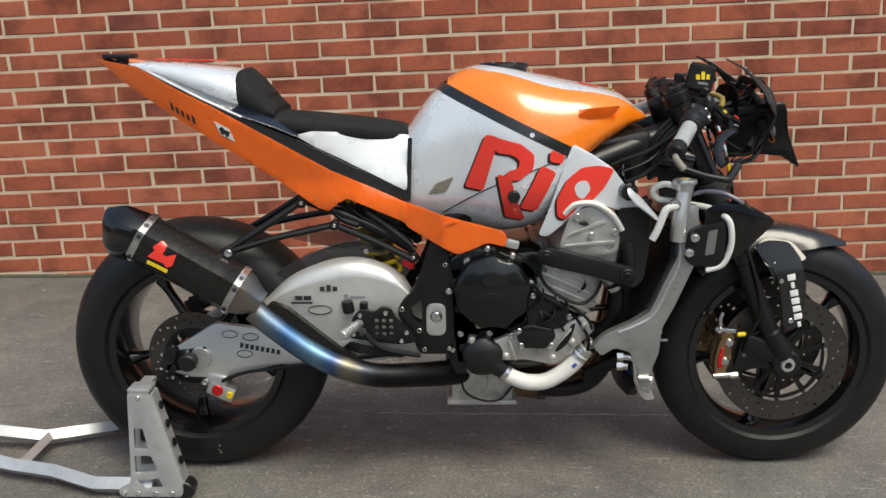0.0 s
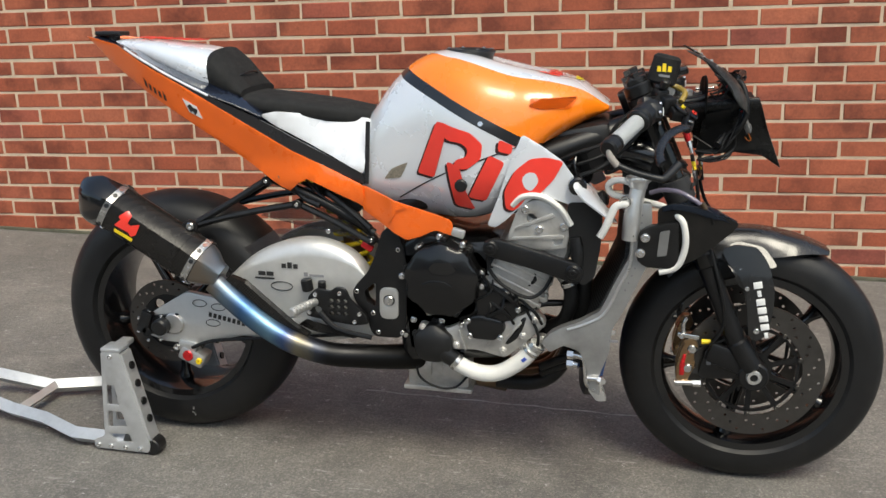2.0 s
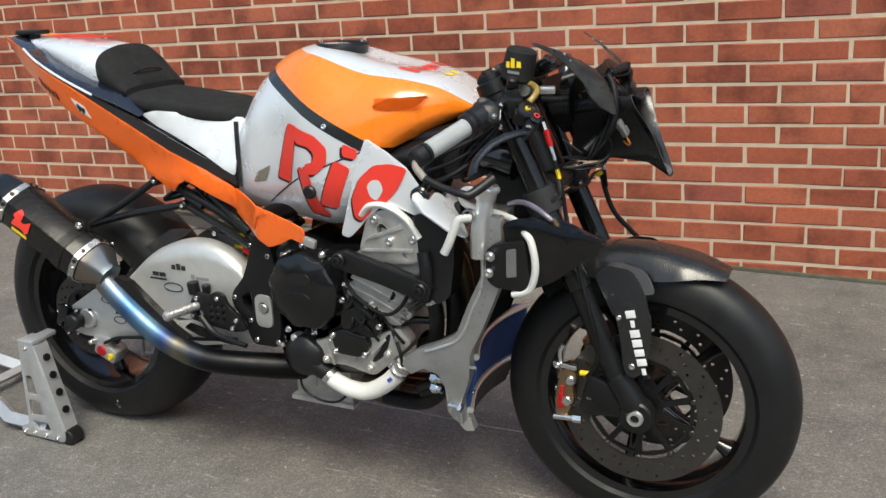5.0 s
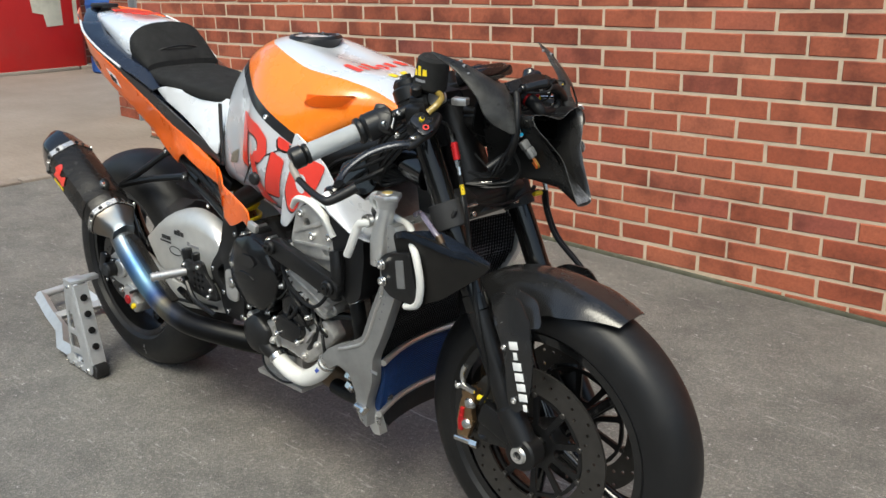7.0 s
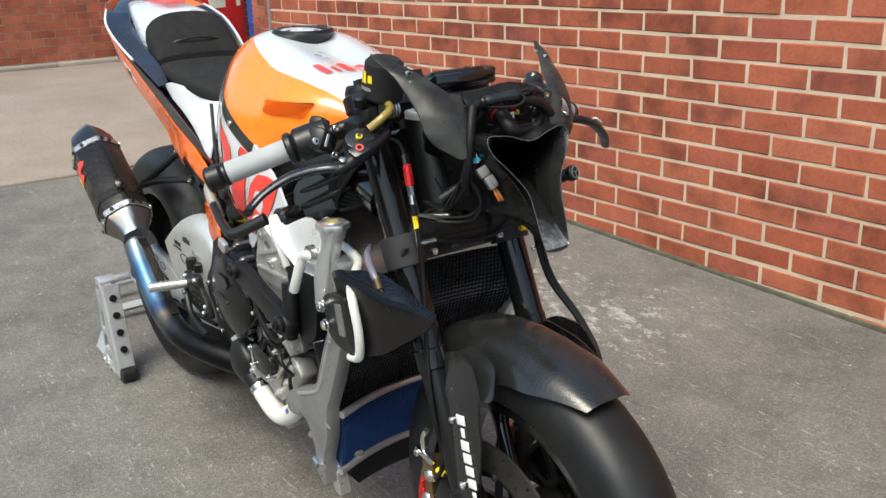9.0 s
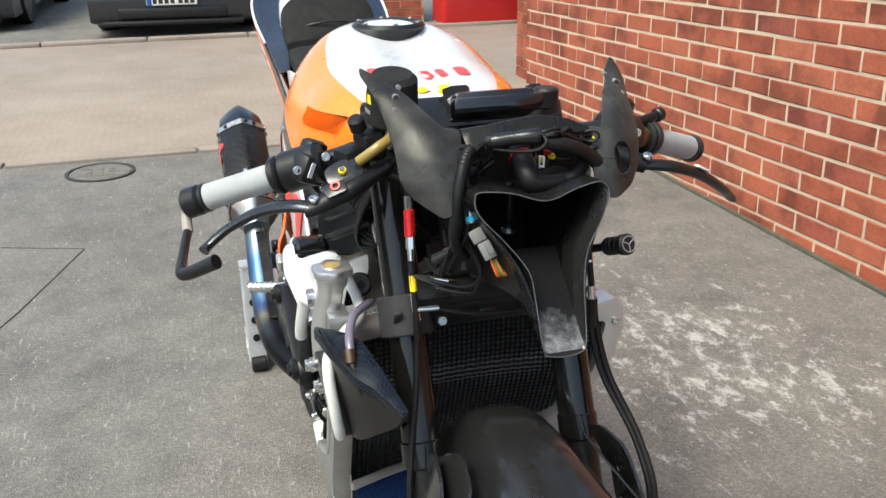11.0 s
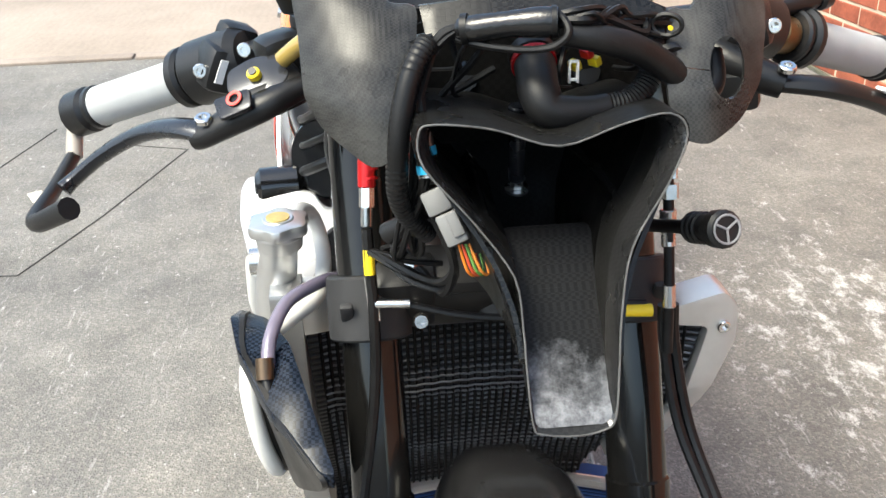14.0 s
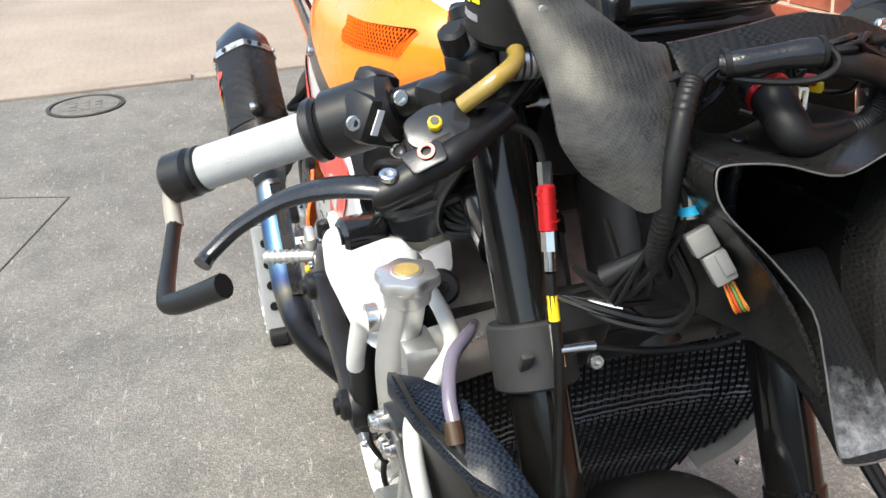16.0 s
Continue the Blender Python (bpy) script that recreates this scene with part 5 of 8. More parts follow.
for s in (-1, 1):
    piv = rounded([(0.565, 0.600), (0.556, 0.568), (0.545, 0.532), (0.528, 0.495), (0.500, 0.464), (0.490, 0.444), (0.497, 0.418), (0.526, 0.392), (0.530, 0.360), (0.542, 0.336), (0.608, 0.336), (0.622, 0.380), (0.622, 0.520), (0.612, 0.570), (0.598, 0.605)], 0.012)
    p = part("pivot_plate", slab(piv, s * 0.115, s * 0.148, 0.005, holes=[rounded([(0.548, 0.472), (0.519, 0.449), (0.524, 0.424), (0.547, 0.410)], 0.008)]), BLACK, frame_, "black swingarm pivot plate with a window")
    part("pivot_insert", slab(rounded([(0.558, 0.462), (0.604, 0.462), (0.604, 0.384), (0.558, 0.384)], 0.018), s * 0.146, s * 0.153, 0.003, holes=[circle(0.581, 0.430, 0.014, 18)]), BRUSHED, p, "silver eccentric pivot insert")
    part("pivot_nut", cyl((0.581, s * 0.135, 0.430), (0.581, s * 0.156, 0.430), 0.012, seg=12, bevel=0.002), STEEL, p)
    for x, z in ((0.541, 0.395), (0.501, 0.447), (0.603, 0.555), (0.553, 0.348), (0.612, 0.350)):
        part("frame_bolt", bolt((x, s * 0.146, z), (0, s, 0), 0.006, 0.005), CHROME, p)
# subframe tubes
sub = part("rear_subframe", tube([(0.53, -0.09, 0.575), (0.44, -0.092, 0.63), (0.345, -0.092, 0.672), (0.27, -0.085, 0.70)], 0.0115, 4, 10), BLACK, bike, "black tubular rear subframe")
part("subframe_rail", tube([(0.53, 0.09, 0.575), (0.44, 0.092, 0.63), (0.345, 0.092, 0.672), (0.27, 0.085, 0.70)], 0.0115, 4, 10), BLACK, sub)
for s in (-1, 1):
    for a in ([(0.076, s * 0.135, 0.578), (0.17, s * 0.115, 0.634), (0.265, s * 0.095, 0.695)], [(0.076, s * 0.135, 0.578), (0.20, s * 0.115, 0.612), (0.343, s * 0.095, 0.640)], [(0.343, s * 0.095, 0.640), (0.44, s * 0.1, 0.60), (0.525, s * 0.105, 0.558)], [(0.42, s * 0.095, 0.67), (0.47, s * 0.1, 0.635), (0.525, s * 0.105, 0.592)], [(0.335, s * 0.095, 0.685), (0.36, s * 0.095, 0.655), (0.40, s * 0.1, 0.64)]):
        part("subframe_tube", tube(a, 0.0085, 4, 8), BLACK, sub)
    for x, z in ((0.268, 0.694), (0.343, 0.640), (0.527, 0.562)):
        part("tube_boss", cyl((x, s * 0.085, z), (x, s * 0.108, z), 0.012, seg=14, bevel=0.002), BLACK, sub)
        part("boss_bolt", bolt((x, s * 0.107, z), (0, s, 0), 0.005, 0.004), CHROME, sub)
part("shock_spring", joined(*[tube([(0.47 + 0.036 * math.cos(t) - 0.05 * t / 38, 0.036 * math.sin(t), 0.45 + 0.17 * t / 38) for t in [0.5 * k for k in range(76)]], 0.006, 1, 8)]), YELLOW, bike, "yellow shock absorber spring")
part("shock_body", cyl((0.48, 0, 0.40), (0.42, 0, 0.66), 0.024, bevel=0.004), GOLD, bike)
part("electronics_tray", joined(box((0.42, 0, 0.665), (0.16, 0.15, 0.03), 0.006, (0, 24, 0)), box((0.36, -0.02, 0.705), (0.08, 0.10, 0.03), 0.006, (0, 24, 0))), PLASTIC, bike)
part("red_plug", box((0.515, -0.098, 0.545), (0.03, 0.014, 0.016), 0.003, (0, 30, 0)), REDAN, bike)
for k in range(4):
    part("tail_wire", tube([(0.36 + 0.02 * k, -0.085, 0.70), (0.40, -0.098 + 0.01 * k, 0.665 - 0.006 * k), (0.46, -0.10, 0.63), (0.50, -0.09 - 0.006 * k, 0.60), (0.55, -0.10, 0.55)], 0.003, 5, 6), HOSE, bike)
part("yellow_reservoir", cyl((0.33, -0.06, 0.70), (0.40, -0.06, 0.69), 0.016, bevel=0.003), YELLOW, bike)

# swingarm
sw = part("swingarm", joined(*[slab(rounded([(-0.085, 0.312), (-0.05, 0.345), (0.05, 0.408), (0.14, 0.395), (0.30, 0.352), (0.52, 0.40), (0.56, 0.37), (0.55, 0.33), (0.34, 0.292), (0.20, 0.302), (0.06, 0.268), (-0.02, 0.270), (-0.08, 0.29)], 0.012), s * 0.108, s * 0.128, 0.004) for s in (-1, 1)]), POLISH, bike, "brushed aluminium swingarm with dark sticker marks")
for s in (-1, 1):
    arc = spline([(0.165, 0.455, 0), (0.218, 0.503, 0), (0.273, 0.534, 0), (0.34, 0.555, 0), (0.40, 0.558, 0), (0.46, 0.541, 0), (0.500, 0.512, 0), (0.520, 0.482, 0)], 7)
    foot = spline([(0.185, 0.425, 0), (0.22, 0.385, 0), (0.27, 0.368, 0), (0.34, 0.362, 0), (0.40, 0.372, 0), (0.45, 0.395, 0), (0.49, 0.425, 0), (0.508, 0.452, 0)], 7)
    bm = bmesh.new()
    rows = []
    for f, y in ((0.0, 0.082), (0.0, 0.094), (0.025, 0.106), (0.07, 0.116), (0.14, 0.1235), (0.205, 0.126), (0.215, 0.1262), (0.5, 0.127), (1.0, 0.127)):
        rows.append([bm.verts.new((p[0] + (q[0] - p[0]) * f, s * y, p[1] + (q[1] - p[1]) * f)) for p, q in zip(arc, foot)])
    for r0, r1 in zip(rows, rows[1:]):
        for i in range(len(r0) - 1):
            bm.faces.new((r0[i], r0[i + 1], r1[i + 1], r1[i]))
    bmesh.ops.recalc_face_normals(bm, faces=bm.faces)
    bmesh.ops.solidify(bm, geom=bm.faces[:], thickness=0.004)
    part("swingarm_brace", bm, POLISH, sw, "domed aluminium swingarm brace with black sticker marks", 25)
    part("axle_block", box((-0.02, s * 0.13, 0.318), (0.10, 0.014, 0.05), 0.005, (0, -8, 0)), BLACK, sw)
    part("axle_nut", cyl((-0.014, s * 0.125, 0.318), (-0.014, s * 0.165, 0.318), 0.021, seg=24, bevel=0.004), PLASTIC, sw)
    part("axle_washer", cyl((0.012, s * 0.126, 0.322), (0.012, s * 0.138, 0.322), 0.027, seg=24, bevel=0.003), BRUSHED, sw)
    part("stand_bobbin", joined(cyl((-0.055, s * 0.128, 0.30), (-0.055, s * 0.15, 0.30), 0.012), box((-0.06, s * 0.14, 0.325), (0.03, 0.02, 0.06), 0.004, (0, 20, 0))), BLACK, sw)
    for k in range(6):
        a = 0.8 + k * 0.9
        part("adjuster_bolt", bolt((-0.045 + 0.04 * math.cos(a), s * 0.138, 0.312 + 0.04 * math.sin(a)), (0, s, 0), 0.0045, 0.004), CHROME, sw)
    for x, z, w, h in ((0.255, 0.470, 0.018, 0.010), (0.276, 0.470, 0.018, 0.010), (0.262, 0.458, 0.05, 0.004), (0.312, 0.492, 0.011, 0.011), (0.327, 0.494, 0.011, 0.015), (0.342, 0.492, 0.011, 0.011), (0.368, 0.474, 0.010, 0.010), (0.395, 0.472, 0.036, 0.006)):
        part("brace_mark", box((x, s * 0.1278, z), (w, 0.0015, h), 0), INK if x < 0.36 else GREYINK, sw)
    part("brace_mark", tube([(0.305 + 0.028 * math.cos(t), s * 0.1278, 0.440 + 0.011 * math.sin(t)) for t in [k * 0.524 for k in range(12)]], 0.0012, 1, 5, True), INK, sw)
    for k in range(8):
        part("arm_mark", box((0.112 + k * 0.0125, s * 0.1288, 0.352 - k * 0.0025), (0.008, 0.0012, 0.012), 0, (0, 11, 0)), INK, sw)
    for cx, cz in ((0.085, 0.380), (0.135, 0.373), (0.118, 0.330)):
        part("arm_mark", tube([(cx + 0.019 * math.cos(t), s * 0.1288, cz + 0.009 * math.sin(t)) for t in [k * 0.524 for k in range(12)]], 0.0011, 1, 5, True), INK, sw)
    # rear caliper and hose
rc = part("rear_caliper", joined(box((0.055, -0.112, 0.235), (0.07, 0.05, 0.04), 0.008, (0, 25, 0)), box((0.045, -0.125, 0.262), (0.05, 0.02, 0.03), 0.006, (0, 10, 0))), BRUSHED, sw, "silver and red rear brake caliper")
part("caliper_cover", cyl((0.048, -0.137, 0.24), (0.048, -0.142, 0.24), 0.014, bevel=0.002), REDAN, rc)
part("caliper_bolt", bolt((0.078, -0.137, 0.228), (0, -1, 0), 0.008, 0.008), YELLOW, rc)
part("caliper_bolt", bolt((0.02, -0.137, 0.262), (0, -1, 0), 0.008, 0.008), CHROME, rc)
part("rear_brake_hose", tube([(0.06, -0.135, 0.262), (0.12, -0.135, 0.285), (0.24, -0.132, 0.30), (0.36, -0.132, 0.315), (0.48, -0.13, 0.33)], 0.0045, 5, 8), HOSE, sw)
part("chain_guard", bent(rounded([(0.10, 0.41), (0.30, 0.545), (0.36, 0.585), (0.46, 0.575), (0.50, 0.545), (0.40, 0.58), (0.28, 0.572), (0.16, 0.50)], 0.01), lambda x, z: -0.085, 0.003, cell=0.03), SMOKED, sw, "smoked clear guard")
part("upper_hugger", bent([(0.235, 0.60), (0.275, 0.632), (0.42, 0.625), (0.49, 0.60), (0.45, 0.565), (0.36, 0.575)], lambda x, z: -0.07, 0.003, cell=0.03), SMOKED, sw)
part("guard_bolt", bolt((0.415, -0.09, 0.575), (0, -1, 0), 0.006, 0.004), CHROME, sw)

# ---- engine ----
eng = part("engine", box((0.72, 0, 0.43), (0.26, 0.28, 0.30), 0.03, (0, -6, 0)), CASTBLK, bike, "black and bare alloy four-cylinder engine")


def cover(name, c, r, y0, y1, material, label="", lobes=0, bulge=0.0, seg=48):
    """A round engine cover with bolt lugs round its edge and a domed face."""
    prof = [(r, y0), (r, y1 * 0.75 + y0 * 0.25), (r * 0.95, y1 * 0.93 + y0 * 0.07), (r * 0.86, y1), (r * 0.5, y1 + bulge * 0.8), (0.004, y1 + bulge)]
    bm = rings([[(c[0] + q * (1 + 0.03 * math.sin(lobes * t) * (q > r * 0.9)) * math.cos(t), a, c[1] + q * (1 + 0.03 * math.sin(lobes * t) * (q > r * 0.9)) * math.sin(t)) for t in [2 * math.pi * i / seg for i in range(seg)]] for q, a in prof])
    ob = part(name, bm, material, eng, label)
    s = -1 if y1 < y0 else 1
    for k in range(lobes):
        t = 2 * math.pi * (k + 0.25) / lobes
        part("cover_bolt", joined(cyl((c[0] + r * 1.02 * math.cos(t), y0, c[1] + r * 1.02 * math.sin(t)), (c[0] + r * 1.02 * math.cos(t), y0 + (y1 - y0) * 0.55, c[1] + r * 1.02 * math.sin(t)), 0.009, seg=12, bevel=0.001), bolt((c[0] + r * 1.02 * math.cos(t), y0 + (y1 - y0) * 0.55, c[1] + r * 1.02 * math.sin(t)), (0, s, 0), 0.0055, 0.005)), BLACK if k % 3 else STEEL, ob)
    return ob


cc = cover("clutch_cover", (0.712, 0.497), 0.088, -0.13, -0.19, CASTBLK, "black cast clutch cover", 9, -0.012)
part("cover_badge", bent(rounded([(0.685, 0.53), (0.70, 0.545), (0.735, 0.545), (0.75, 0.53), (0.735, 0.518), (0.70, 0.518)], 0.006), lambda x, z: -0.2005, -0.003, cell=0.02), GLOSSB, cc)
pulse = part("ignition_cover", joined(slab(rounded([(0.788, 0.484), (0.806, 0.496), (0.868, 0.484), (0.897, 0.438), (0.880, 0.408), (0.838, 0.398), (0.795, 0.408)], 0.010), -0.170, -0.12, 0.006), slab(rounded([(0.775, 0.412), (0.800, 0.420), (0.855, 0.408), (0.862, 0.385), (0.838, 0.356), (0.782, 0.358), (0.768, 0.385)], 0.010), -0.176, -0.12, 0.008)), CASTBLK, eng, "black cast pulse cover with two steps")
for x, z in ((0.805, 0.487), (0.862, 0.477), (0.889, 0.437), (0.850, 0.366), (0.779, 0.366), (0.774, 0.402)):
    part("cover_bolt", joined(cyl((x, -0.16, z), (x, -0.178, z), 0.0068, seg=14, bevel=0.001), bolt((x, -0.177, z), (0, -1, 0), 0.0050, 0.005)), CHROME, pulse)
wp = cover("water_pump", (0.69, 0.335), 0.048, -0.12, -0.172, PLASTIC, "black water pump cover", 5, -0.01)
part("pump_spout", tube([(0.70, -0.155, 0.33, 0.024), (0.722, -0.155, 0.308, 0.022), (0.742, -0.15, 0.294, 0.019)], n=4, seg=14), PLASTIC, wp)
cover("generator_cover", (0.74, 0.46), 0.085, 0.13, 0.185, CASTBLK, "", 8, 0.01)
part("crankcase", slab(rounded([(0.60, 0.56), (0.66, 0.60), (0.79, 0.575), (0.86, 0.50), (0.92, 0.43), (0.905, 0.345), (0.83, 0.31), (0.62, 0.30), (0.595, 0.40)], 0.02), -0.14, 0.14, 0.012), CASTBLK, eng, "black crankcase")
alloy_ = slab(rounded([(0.765, 0.52), (0.80, 0.575), (0.86, 0.53), (0.925, 0.46), (0.915, 0.35), (0.86, 0.315), (0.755, 0.30), (0.78, 0.38)], 0.015), -0.13, 0.13, 0.01)
part("crankcase_front", alloy_, ALLOY, eng, "bare alloy crankcase casting")
for k in range(9):
    part("case_bolt", bolt((0.62 + 0.035 * k, -0.142, 0.345 + 0.02 * math.sin(k * 2.1)), (0, -1, 0), 0.006, 0.006), CHROME if k % 2 else STEEL, eng)
low_case = part("lower_casting", slab(rounded([(0.655, 0.385), (0.72, 0.372), (0.775, 0.40), (0.80, 0.428), (0.875, 0.41), (0.925, 0.435), (0.955, 0.40), (0.90, 0.345), (0.86, 0.31), (0.79, 0.325), (0.70, 0.318), (0.655, 0.33)], 0.012), -0.158, -0.12, 0.006), ALLOY, eng, "bare alloy lower crankcase with ribs")
for x, z, a in ((0.70, 0.345, 10), (0.76, 0.35, -20), (0.83, 0.365, 30), (0.88, 0.385, 40)):
    part("casting_rib", box((x, -0.162, z), (0.006, 0.012, 0.05), 0.002, (0, a, 0)), ALLOY, low_case)
for x, z in ((0.665, 0.375), (0.745, 0.335), (0.81, 0.405), (0.855, 0.33), (0.90, 0.37), (0.925, 0.41)):
    part("casting_boss", joined(cyl((x, -0.15, z), (x, -0.166, z), 0.009, seg=12, bevel=0.002), bolt((x, -0.166, z), (0, -1, 0), 0.005, 0.004)), ALLOY, low_case)
sump = part("sump", joined(box((0.69, 0, 0.243), (0.155, 0.20, 0.10), 0.012), box((0.69, 0, 0.195), (0.17, 0.22, 0.012), 0.003)), ALLOY, eng, "bare alloy sump with a flanged base")
for x in (0.652, 0.725):
    part("sump_window", box((x, -0.100, 0.250), (0.045, 0.01, 0.045), 0.004), ALLOY, sump)
part("drain_wire", tube([(0.64, -0.105, 0.30), (0.645, -0.12, 0.235), (0.69, -0.118, 0.205), (0.735, -0.11, 0.205), (0.765, -0.10, 0.235)], 0.003, 6, 7), HOSE, sump)
# cylinders lean forward
CYL = pose(0.905, 0, 0.545, 0, 24, 0)
part("cylinder_block", moved(joined(box((0, 0, -0.045), (0.13, 0.33, 0.10), 0.012), *[box((0, 0, -0.078 + 0.02 * k), (0.142, 0.337, 0.007), 0.002) for k in range(4)]), CYL), ALLOY, eng, "bare alloy cylinder block")
head = part("cylinder_head", moved(joined(box((0.005, 0, 0.055), (0.145, 0.345, 0.10), 0.014), box((0.0, 0, 0.012), (0.16, 0.352, 0.016), 0.004), cyl((0.02, -0.178, 0.06), (0.02, -0.165, 0.06), 0.05, seg=28, bevel=0.004)), CYL), ALLOY, eng, "bare alloy cylinder head")
part("cam_cover", moved(joined(box((0.005, 0, 0.122), (0.135, 0.335, 0.045), 0.018)), CYL), ALLOY, eng)
for y in (-0.176,):
    part("head_plate", slab(rounded([(0.872, 0.59), (0.862, 0.61), (0.885, 0.682), (0.925, 0.70), (0.972, 0.685), (0.998, 0.65), (0.995, 0.592), (0.94, 0.585)], 0.016), y - 0.012, y + 0.004, 0.003, holes=[circle(0.915, 0.655, 0.012, 14), circle(0.972, 0.61, 0.012, 14)]), ALLOY, head, "machined alloy head side plate")
    part("head_rib", slab(rounded([(0.868, 0.605), (0.875, 0.612), (0.985, 0.622), (0.985, 0.614)], 0.003), y - 0.016, y - 0.008, 0.001), ALLOY, head)
    part("head_rib", slab(rounded([(0.875, 0.628), (0.88, 0.636), (0.96, 0.67), (0.966, 0.662)], 0.003), y - 0.016, y - 0.008, 0.001), ALLOY, head)
    for x, z in ((0.932, 0.632), (0.90, 0.675), (0.985, 0.64)):
        part("head_bolt", bolt((x, y - 0.012, z), (0, -1, 0), 0.009, 0.006), CHROME, head)
part("white_head_strip", tube([(0.872, -0.185, 0.682), (0.895, -0.192, 0.704), (0.935, -0.195, 0.706), (0.975, -0.192, 0.682), (1.00, -0.19, 0.645)], 0.009, 6, 10, flat=0.8), SILICONE, head, "white breather hose over the head")
part("black_head_shield", bent(rounded([(0.99, 0.695), (1.045, 0.695), (1.066, 0.672), (1.066, 0.60), (1.056, 0.525), (1.03, 0.505), (1.008, 0.535), (0.998, 0.61)], 0.012), lambda x, z: -0.19 + 0.25 * (x - 1.0), 0.05, cell=0.02), PLASTIC, head, "black heat shield beside the head")
part("black_head_shield", bent(rounded([(0.88, 0.70), (0.925, 0.735), (0.98, 0.735), (1.02, 0.69), (0.985, 0.70), (0.94, 0.722)], 0.01), lambda x, z: -0.17, 0.012, cell=0.02), PLASTIC, head)
for s in (-1, 1):
    brace = part("engine_brace", slab(rounded([(0.812, 0.602), (0.84, 0.612), (0.93, 0.588), (1.02, 0.566), (1.034, 0.55), (1.028, 0.526), (1.0, 0.524), (0.92, 0.548), (0.84, 0.566), (0.815, 0.576)], 0.008), s * 0.206 - 0.011, s * 0.206 + 0.011, 0.004), BLACK, frame_, "black engine mounting brace")
    part("brace_drop", tube([(1.01, s * 0.195, 0.62, 0.014), (1.018, s * 0.20, 0.575, 0.014), (1.012, s * 0.20, 0.52, 0.012)], n=4, seg=12), BLACK, frame_)
    part("brace_bolt", joined(cyl((0.829, s * 0.205, 0.592), (0.829, s * 0.226, 0.592), 0.016, seg=20, bevel=0.003), bolt((0.829, s * 0.226, 0.592), (0, s, 0), 0.009, 0.005)), BLACK, brace)
    part("brace_bolt", joined(cyl((1.010, s * 0.20, 0.548), (1.010, s * 0.226, 0.548), 0.016, seg=20, bevel=0.003), bolt((1.010, s * 0.226, 0.548), (0, s, 0), 0.009, 0.005)), BLACK, brace)
part("throttle_body", box((0.86, 0, 0.69), (0.07, 0.30, 0.06), 0.012, (0, 24, 0)), BLACK, eng)
part("starter_lump", cyl((0.83, -0.06, 0.56), (0.83, 0.10, 0.56), 0.034, bevel=0.006), ALLOY, eng)
part("oil_filter", cyl((0.93, -0.06, 0.36), (1.0, -0.06, 0.345), 0.034, bevel=0.005), CASTBLK, eng)
random.seed(7)
for k in range(14):
    a = (random.uniform(0.78, 0.93), random.uniform(-0.165, -0.14), random.uniform(0.40, 0.56))
    b = (a[0] + random.uniform(-0.06, 0.10), a[1] - random.uniform(0.0, 0.02), a[2] - random.uniform(0.02, 0.12))
    m = ((a[0] + b[0]) / 2 + 0.02, min(a[1], b[1]) - 0.015, (a[2] + b[2]) / 2)
    part("engine_wire", tube([a, m, b], random.uniform(0.002, 0.0045), 6, 7), HOSE, eng)
for k in range(10):
    x, z = random.uniform(0.80, 0.95), random.uniform(0.33, 0.52)
    part("casting_boss", joined(cyl((x, -0.125, z), (x, -0.152, z), 0.011, seg=12, bevel=0.002), bolt((x, -0.152, z), (0, -1, 0), 0.006, 0.005)), ALLOY, eng)
# headers and silencer
for k, y in enumerate((-0.105, -0.035, 0.035, 0.105)):
    part("header_pipe", tube([(0.965, y, 0.60), (1.015, y * 0.95, 0.555), (1.03, y * 0.9, 0.46), (1.01, y * 0.8, 0.34), (0.975, y * 0.7, 0.255), (0.92, y * 0.6, 0.215), (0.83, y * 0.5, 0.208)], 0.019, 6, 14), BROWNST if k else HOSE, eng, "heat-browned header pipe" if k else "")
part("collector", tube([(0.85, 0, 0.207, 0.048), (0.74, -0.02, 0.225, 0.04), (0.66, -0.06, 0.262, 0.033)], n=5, seg=18), BROWNST, eng)
ex = part("exhaust_pipe", tube([(0.66, -0.06, 0.262, 0.033), (0.60, -0.115, 0.275, 0.031), (0.52, -0.165, 0.290, 0.029), (0.44, -0.195, 0.302, 0.028), (0.36, -0.205, 0.328, 0.028), (0.29, -0.205, 0.364, 0.028), (0.21, -0.203, 0.424, 0.028), (0.165, -0.20, 0.464, 0.028)], n=7, seg=24), TITAN, bike, "titanium exhaust pipe tinted blue and straw by heat")
AX0, AX1 = Vector((-0.126, -0.198, 0.664)), Vector((0.150, -0.20, 0.498))
axd = (AX1 - AX0).normalized()


def hexring(p, r, flat=0.8, twist=0.0):
    d, u, w = frame_of(axd)
    out = []
    for i in range(36):
        t = 2 * math.pi * i / 36
        h = math.cos(math.pi / 6) / math.cos((t - math.pi / 6) % (math.pi / 3) - math.pi / 6)
        q = 0.42 + 0.62 * h
        out.append(p + (u * math.cos(t) * r * q * 1.04 + w * math.sin(t) * r * q))
    return out


muf = part("silencer", rings([hexring(AX0 + axd * a, r) for a, r in ((0.055, 0.057), (0.06, 0.0585), (0.30, 0.0585), (0.305, 0.057))]), CARBON, ex, "carbon silencer with a red shape")
def cut_ring(r, x, slope, thin=1.0, dz=0.0):
    """The silencer's outline slid along its axis onto a steep end plane."""
    out = []
    for q in hexring(AX0, r):
        k = (x + slope * (q.z - AX0.z) - q.x) / (axd.x - slope * axd.z)
        q = q + axd * k
        out.append(Vector((q.x, AX0.y + (q.y - AX0.y) * thin, q.z + dz)))
    return out


